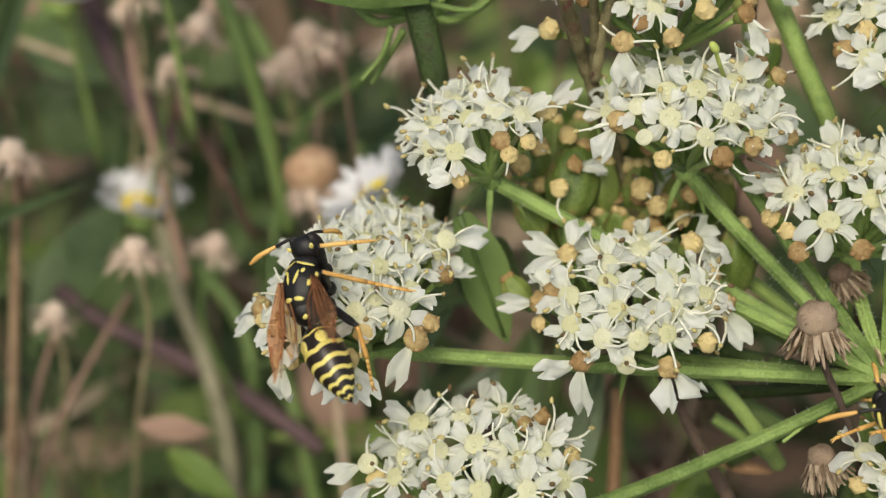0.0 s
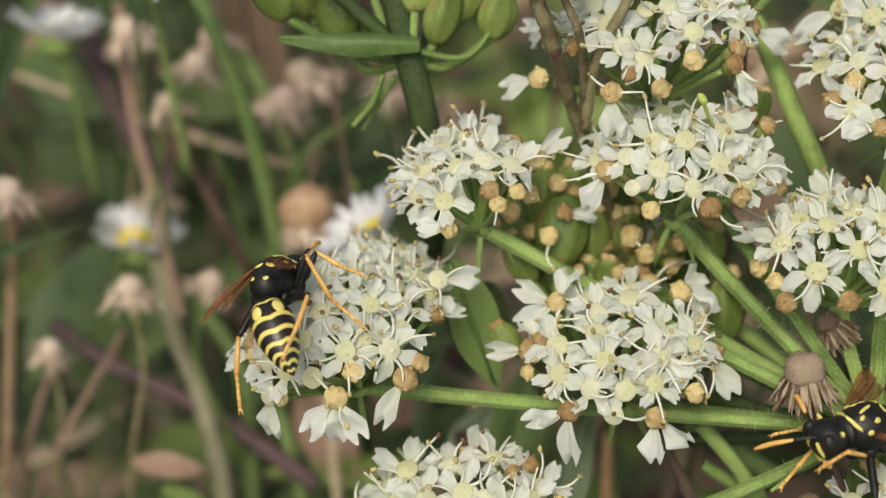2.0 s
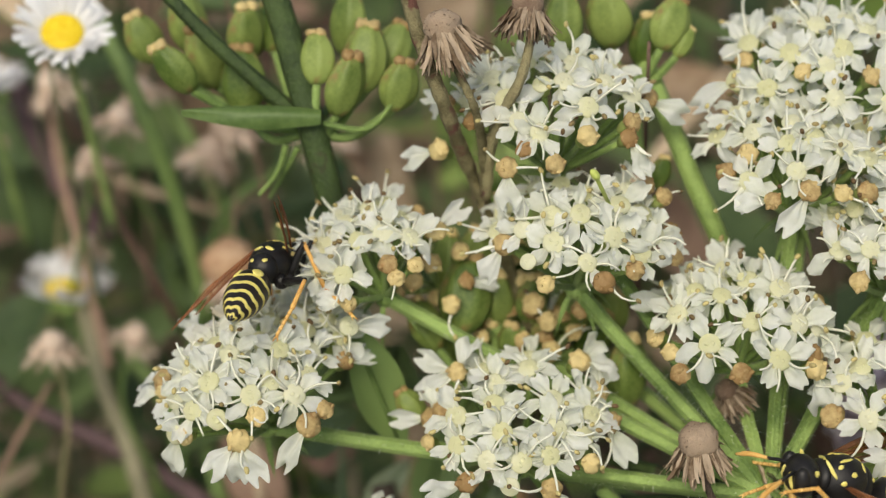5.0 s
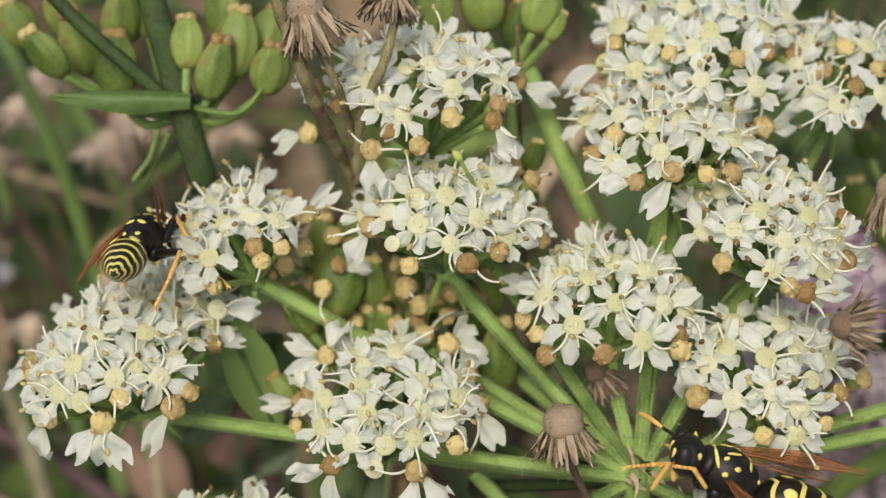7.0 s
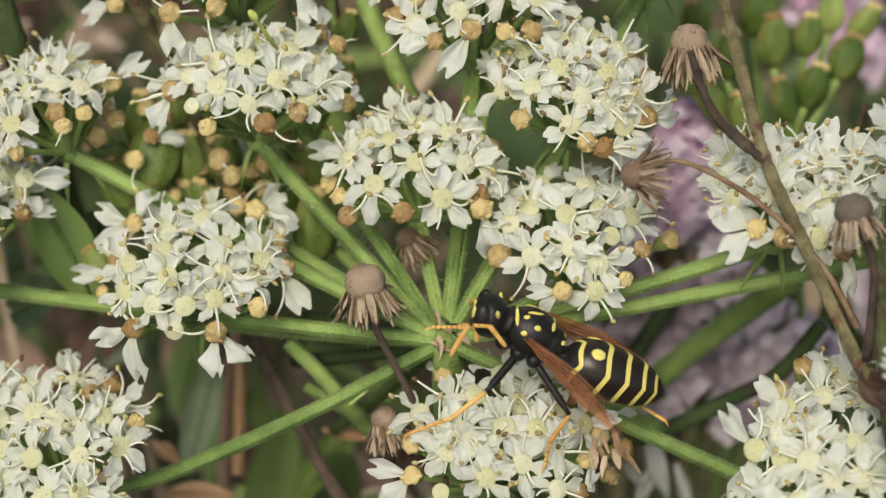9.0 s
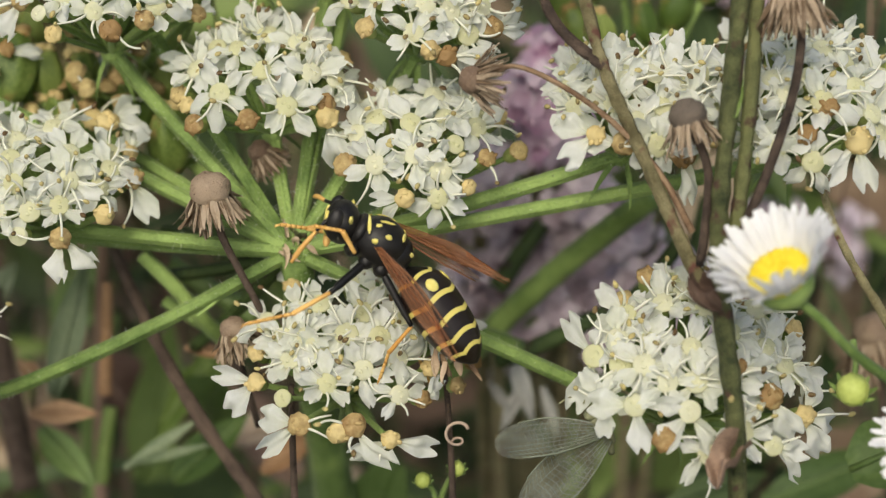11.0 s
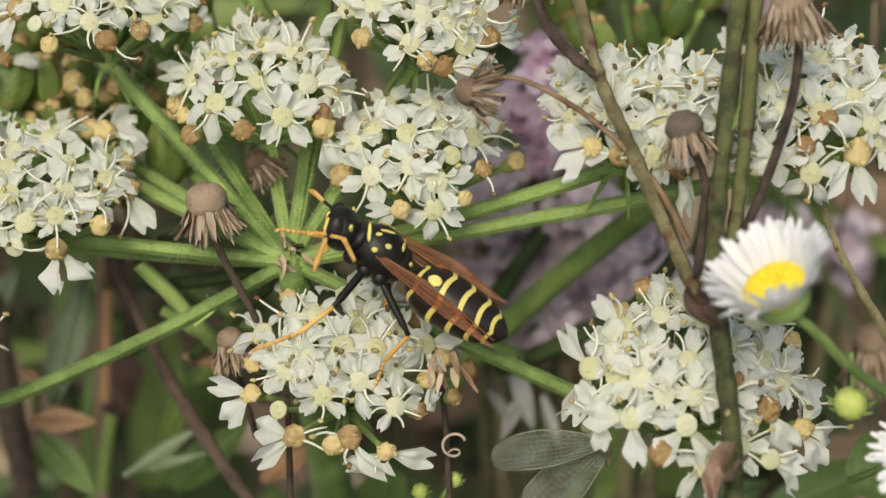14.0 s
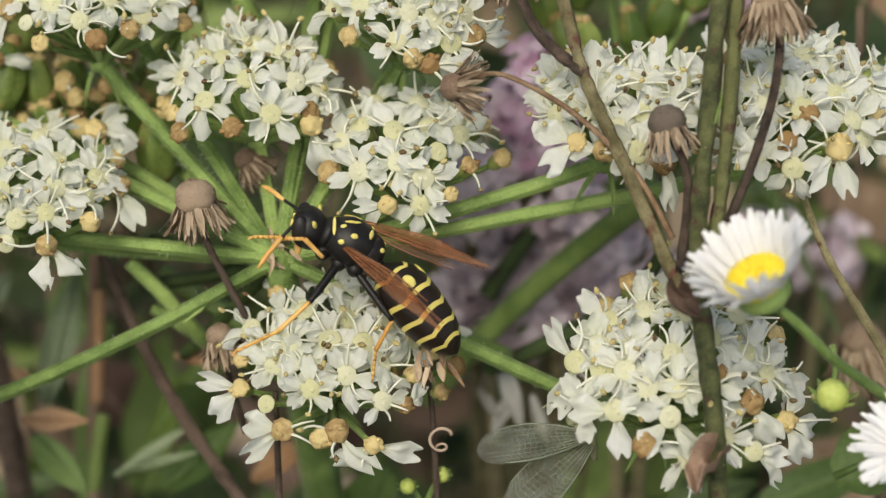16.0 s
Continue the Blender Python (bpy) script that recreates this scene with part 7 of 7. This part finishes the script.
def motions():
    for insect, rows, seed in ((CLIMBER, CLIMBER_ROWS, 3), (FEEDER, FEEDER_ROWS, 4)):
        body, tail = [], []
        for t, place, forward, up, rear in rows:
            b = body_pose(place, forward, up)
            body.append((t, b))
            tail.append((t, tail_pose(b, rear, up)))
        walk(insect["wasp"], body)
        walk(insect["abdomen"], tail)
        rnd = random.Random(seed)
        for ob in insect["legs"][:2] + insect["legs"][3:4]:
            k = 0.10
            rest = ob.matrix_basis.copy()
            walk(ob, [(t * 0.8, rest @ Euler((rnd.uniform(-k, k), rnd.uniform(-k, k), rnd.uniform(-k, k))).to_matrix().to_4x4()) for t in range(21)])
    # the feeding wasp's wings: seconds, heading
    near = ((0, (0.45, -0.38, -0.81)), (7.8, (0.45, -0.38, -0.81)), (8, (0.52, -0.47, -0.71)), (8.2, (0.49, -0.48, -0.73)), (8.5, (0.57, -0.56, -0.60)), (8.7, (0.47, -0.43, -0.77)), (9, (0.57, -0.57, -0.59)), (9.3, (0.51, -0.57, -0.64)), (9.5, (0.56, -0.64, -0.52)), (9.8, (0.57, -0.66, -0.49)), (10, (0.51, -0.66, -0.55)), (10.2, (0.61, -0.75, -0.25)), (12.3, (0.35, -0.53, -0.77)), (12.5, (0.59, -0.62, -0.52)), (12.8, (0.70, -0.59, -0.39)), (13, (0.72, -0.69, -0.06)), (13.3, (0.57, -0.57, -0.60)), (13.5, (0.64, -0.64, -0.42)), (13.8, (0.76, -0.62, -0.19)), (14, (0.80, -0.60, -0.06)), (14.3, (0.69, -0.59, -0.42)), (14.5, (0.77, -0.47, -0.43)), (14.8, (0.77, -0.43, -0.47)), (15, (0.77, -0.47, -0.44)), (15.3, (0.75, -0.55, -0.38)), (15.5, (0.69, -0.66, -0.30)), (15.8, (0.55, -0.56, -0.62)), (16, (0.66, -0.51, -0.55)))
    far = ((0, (0.64, 0.27, 0.72)), (3, (0.64, 0.27, 0.72)), (5.5, (0.91, 0.08, 0.40)), (6.5, (0.97, 0.06, 0.24)), (7, (0.99, -0.13, -0.02)), (7.3, (0.96, -0.09, -0.25)), (7.5, (0.96, -0.14, -0.24)), (8, (0.93, -0.35, -0.09)), (8.2, (0.93, -0.31, -0.18)), (8.5, (0.90, -0.40, -0.16)), (8.7, (0.88, -0.32, 0.35)), (9, (0.86, -0.36, 0.36)), (9.5, (0.78, -0.48, 0.4)), (10, (0.74, -0.54, 0.4)), (10.2, (0.80, -0.54, 0.25)), (12.3, (1.00, -0.02, -0.06)), (12.5, (0.86, -0.34, 0.38)), (12.8, (0.97, 0.15, 0.21)), (13, (0.85, -0.33, 0.41)), (13.3, (0.75, -0.60, 0.28)), (13.5, (0.85, -0.53, -0.05)), (13.8, (0.87, -0.48, -0.06)), (14, (0.87, -0.49, -0.06)), (14.3, (0.90, -0.44, -0.05)), (14.5, (0.93, -0.37, -0.05)), (14.8, (0.93, -0.36, -0.05)), (15, (0.94, -0.35, -0.04)), (15.3, (0.95, -0.30, -0.04)), (15.5, (0.97, -0.23, -0.04)), (15.8, (0.95, -0.30, -0.04)), (16, (0.96, -0.29, -0.04)))
    for k, sgn, rows in ((0, 1, near), (1, -1, far)):
        steer(FEEDER["wings"][k], FEEDER_ROWS, (0.45, 1.35, 0.25) if sgn > 0 else (0.55, -1.15, 0.75), rows)
        steer(FEEDER["wings"][k + 2], FEEDER_ROWS, (0.1, 1.3, 0.1) if sgn > 0 else (0.1, -1.1, 0.55), rows, 0.07 * sgn)
    # antennae: seconds, heading
    steer(CLIMBER["antennae"][0], CLIMBER_ROWS, (3.3, -0.32, 0.15), ((0, (0.52, 0.12, 0.84)), (2.3, (0.22, 0.37, 0.90)), (2.5, (0.47, -0.16, 0.87)), (2.8, (0.67, 0.09, 0.74)), (3, (0.82, -0.43, 0.37)), (3.2, (0.57, -0.27, 0.77)), (5.3, (0.10, 0.42, 0.90)), (5.5, (-0.11, 0.27, 0.96)), (5.8, (-0.02, 0.24, 0.97)), (6, (0.30, 0.25, 0.92)), (6.3, (0.20, 0.19, 0.96)), (6.5, (0.13, 0.44, 0.89)), (6.8, (-0.16, 0.05, 0.99)), (7, (0.04, 0.01, 1.00)), (7.3, (-0.15, 0.41, 0.90)), (7.5, (-0.47, 0.62, 0.63)), (7.8, (-0.75, 0.42, 0.51)), (8, (-0.49, 0.16, 0.86)), (16, (-0.49, 0.16, 0.86))))
    steer(CLIMBER["antennae"][1], CLIMBER_ROWS, (3.3, 0.32, 0.15), ((0.0, (-0.85, -0.4, 0.3)), (1.0, (-0.6, -0.2, 0.75)), (2.0, (0.1, -0.3, 0.9)), (5.5, (0.5, -0.3, 0.8)), (16.0, (0.5, -0.3, 0.8))))
    steer(FEEDER["antennae"][0], FEEDER_ROWS, (3.3, -0.32, 0.15), ((0, (0.00, 0.58, 0.81)), (3, (0.00, 0.58, 0.81)), (5.5, (-0.63, 0.12, 0.77)), (6, (0.24, 0.97, 0.03)), (7, (-0.61, 0.38, 0.70)), (7.3, (-0.82, 0.19, 0.53)), (7.5, (-0.73, 0.20, 0.65)), (7.8, (-0.14, 0.69, 0.71)), (8, (0.14, 0.76, 0.63)), (8.2, (0.07, 0.92, 0.38)), (8.5, (0.06, 0.91, 0.41)), (8.7, (-0.56, 0.20, 0.80)), (9, (-0.26, -0.04, 0.96)), (10.2, (-0.44, -0.05, 0.90)), (12.3, (-0.43, 0.56, 0.71)), (12.5, (-0.66, 0.40, 0.63)), (12.8, (-0.47, 0.32, 0.82)), (13, (-0.64, 0.31, 0.70)), (13.3, (-0.47, 0.52, 0.71)), (13.5, (-0.77, 0.30, 0.57)), (13.8, (-0.76, 0.18, 0.63)), (14, (-0.53, 0.39, 0.75)), (14.3, (-0.18, 0.64, 0.74)), (14.5, (-0.04, 0.79, 0.61)), (14.8, (-0.14, 0.73, 0.67)), (15, (-0.19, 0.62, 0.76)), (15.3, (-0.25, 0.59, 0.77)), (15.5, (-0.21, 0.59, 0.78)), (15.8, (-0.48, 0.63, 0.61)), (16, (-0.71, 0.45, 0.53))))
    steer(FEEDER["antennae"][1], FEEDER_ROWS, (3.3, 0.32, 0.15), ((0, (-0.98, -0.14, 0.15)), (2, (-0.98, -0.14, 0.15)), (3, (-0.65, -0.60, -0.48)), (5.3, (-0.80, -0.27, -0.54)), (7, (-0.58, -0.47, -0.67)), (7.3, (-0.74, -0.67, -0.01)), (7.5, (-0.84, -0.48, -0.25)), (7.8, (-0.94, 0.15, -0.30)), (8, (-0.60, 0.18, -0.78)), (8.2, (-0.79, 0.16, -0.58)), (8.5, (-1.00, -0.03, -0.00)), (8.7, (-0.63, -0.78, -0.05)), (9, (-0.53, -0.64, -0.55)), (9.3, (-0.53, -0.83, -0.19)), (10.2, (-0.77, -0.62, -0.17)), (12.3, (-0.50, -0.86, -0.06)), (12.5, (-0.55, -0.83, -0.13)), (12.8, (-0.65, -0.76, -0.07)), (13, (-0.45, -0.89, -0.06)), (13.3, (-0.36, -0.93, -0.05)), (14, (-0.33, -0.71, -0.62)), (14.3, (-0.64, 0.25, -0.73)), (14.5, (-0.51, 0.24, -0.83)), (14.8, (-0.57, 0.06, -0.82)), (15, (-0.99, -0.10, -0.12)), (15.3, (-0.84, -0.42, -0.33)), (15.5, (-0.98, -0.13, -0.12)), (15.8, (-0.69, -0.68, -0.25)), (16, (-0.65, -0.69, -0.32))))
    # the climbing wasp's wings: seconds, heading, face
    left = ((0, (0.01, -0.71, -0.70), (-0.30, 0.30, -0.90)), (0.3, (0.03, -0.76, -0.64), (-0.30, 0.30, -0.90)), (0.5, (0.26, -0.64, -0.72), (-0.30, 0.30, -0.90)), (0.8, (0.16, -0.43, -0.89), (-0.42, 0.42, -0.78)), (1, (0.15, -0.41, -0.90), (-0.50, 0.50, -0.70)), (1.3, (0.18, -0.60, -0.78), (-0.50, 0.50, -0.64)), (1.5, (-0.15, -0.53, -0.83), (-0.50, 0.50, -0.60)), (1.8, (-0.48, -0.40, -0.78), (-0.47, 0.71, -0.33)), (2, (-0.40, -0.44, -0.80), (-0.45, 0.85, -0.15)), (2.3, (-0.46, -0.37, -0.80), (-0.42, 0.88, -0.06)), (2.5, (-0.46, -0.36, -0.81), (-0.40, 0.90, 0.00)), (2.8, (-0.52, -0.36, -0.78), (-0.40, 0.87, -0.12)), (3, (-0.56, -0.40, -0.72), (-0.40, 0.85, -0.20)), (3.2, (-0.57, -0.45, -0.69), (-0.41, 0.85, -0.21)), (5.3, (-0.71, -0.68, -0.16), (-0.49, 0.80, -0.29)), (5.5, (-0.65, -0.69, -0.32), (-0.50, 0.80, -0.30)), (5.8, (-0.62, -0.61, -0.49), (-0.50, 0.80, -0.30)), (6, (-0.64, -0.58, -0.50), (-0.50, 0.80, -0.30)), (6.3, (-0.56, -0.60, -0.57), (-0.50, 0.80, -0.30)), (6.5, (-0.55, -0.53, -0.65), (-0.50, 0.80, -0.30)), (6.8, (-0.49, -0.50, -0.71), (-0.50, 0.80, -0.30)), (7, (-0.30, -0.47, -0.83), (-0.50, 0.80, -0.30)), (7.5, (-0.20, -0.32, -0.92), (-0.60, 0.70, -0.30)), (16, (-0.20, -0.32, -0.92), (-0.60, 0.70, -0.30)))
    right = ((0, (0.24, -0.44, -0.86), (0.30, 0.40, -0.85)), (0.3, (0.25, -0.47, -0.85), (0.30, 0.40, -0.85)), (0.5, (0.38, -0.34, -0.86), (0.30, 0.40, -0.85)), (0.8, (0.32, -0.25, -0.91), (0.33, 0.52, -0.73)), (1, (0.28, -0.21, -0.94), (0.35, 0.60, -0.65)), (1.3, (0.37, -0.35, -0.86), (0.44, 0.66, -0.56)), (1.5, (0.10, -0.31, -0.95), (0.50, 0.70, -0.50)), (2, (0.00, 0.00, -0.99), (0.50, 0.80, 0.00)), (2.5, (-0.20, 0.10, -0.97), (0.40, 0.90, 0.00)), (3, (-0.50, 0.05, -0.85), (0.20, 0.95, 0.00)), (5.5, (0.08, 0.30, -0.95), (0.90, 0.20, 0.00)), (6, (0.06, 0.20, -0.97), (0.30, 0.90, 0.30)), (6.5, (0.04, 0.24, -0.97), (0.20, 0.90, 0.30)), (7, (0.14, 0.25, -0.95), (0.85, 0.30, 0.10)), (7.3, (-0.23, 0.14, -0.96), (0.20, 0.90, 0.33)), (7.5, (-0.25, 0.09, -0.96), (0.20, 0.90, 0.33)), (16, (-0.25, 0.09, -0.96), (0.20, 0.90, 0.33)))
    for k, sgn, rows in ((0, 1, left), (1, -1, right)):
        steer(CLIMBER["wings"][k], CLIMBER_ROWS, (0.55, 1.15 * sgn, 0.75), rows)
        steer(CLIMBER["wings"][k + 2], CLIMBER_ROWS, (0.1, 1.1 * sgn, 0.55), rows, 0.14 * sgn)
    # the feeding wasp draws its far hind leg in
    far_leg = FEEDER["legs"][5]
    rest = far_leg.matrix_basis.copy()
    walk(far_leg, [(t, rest @ Matrix.Rotation(a, 4, "Y")) for t, a in ((0.0, -0.2), (8.5, -0.1), (10.2, -0.2), (11.6, -0.9), (16.0, -0.9))])
    # the climbing wasp's hind leg steps down behind the cluster
    hind_leg = CLIMBER["legs"][2]
    rest = hind_leg.matrix_basis.copy()
    walk(hind_leg, [(t, rest @ Matrix.Rotation(a, 4, "Y")) for t, a in ((0.0, 0.0), (3.0, 0.0), (4.2, -1.1), (5.3, -2.2), (16.0, -2.2))])
    # the cluster under the climbing wasp sags with its ray: seconds, angle about the hub
    hub = P(HUB)
    sag = ((0.0, 0.078), (0.5, 0.078), (1.0, 0.072), (1.5, 0.065), (2.0, 0.058), (2.5, 0.05), (3.0, 0.042), (3.2, 0.04), (4.2, 0.016), (5.3, 0.0), (16.0, 0.0))
    for ob in [CLUSTERS[0]] + SWAYING:
        rest = ob.matrix_basis.copy()
        walk(ob, [(t, Matrix.Translation(hub) @ Matrix.Rotation(a, 4, -AWAY) @ Matrix.Translation(-hub) @ rest) for t, a in sag])


motions()
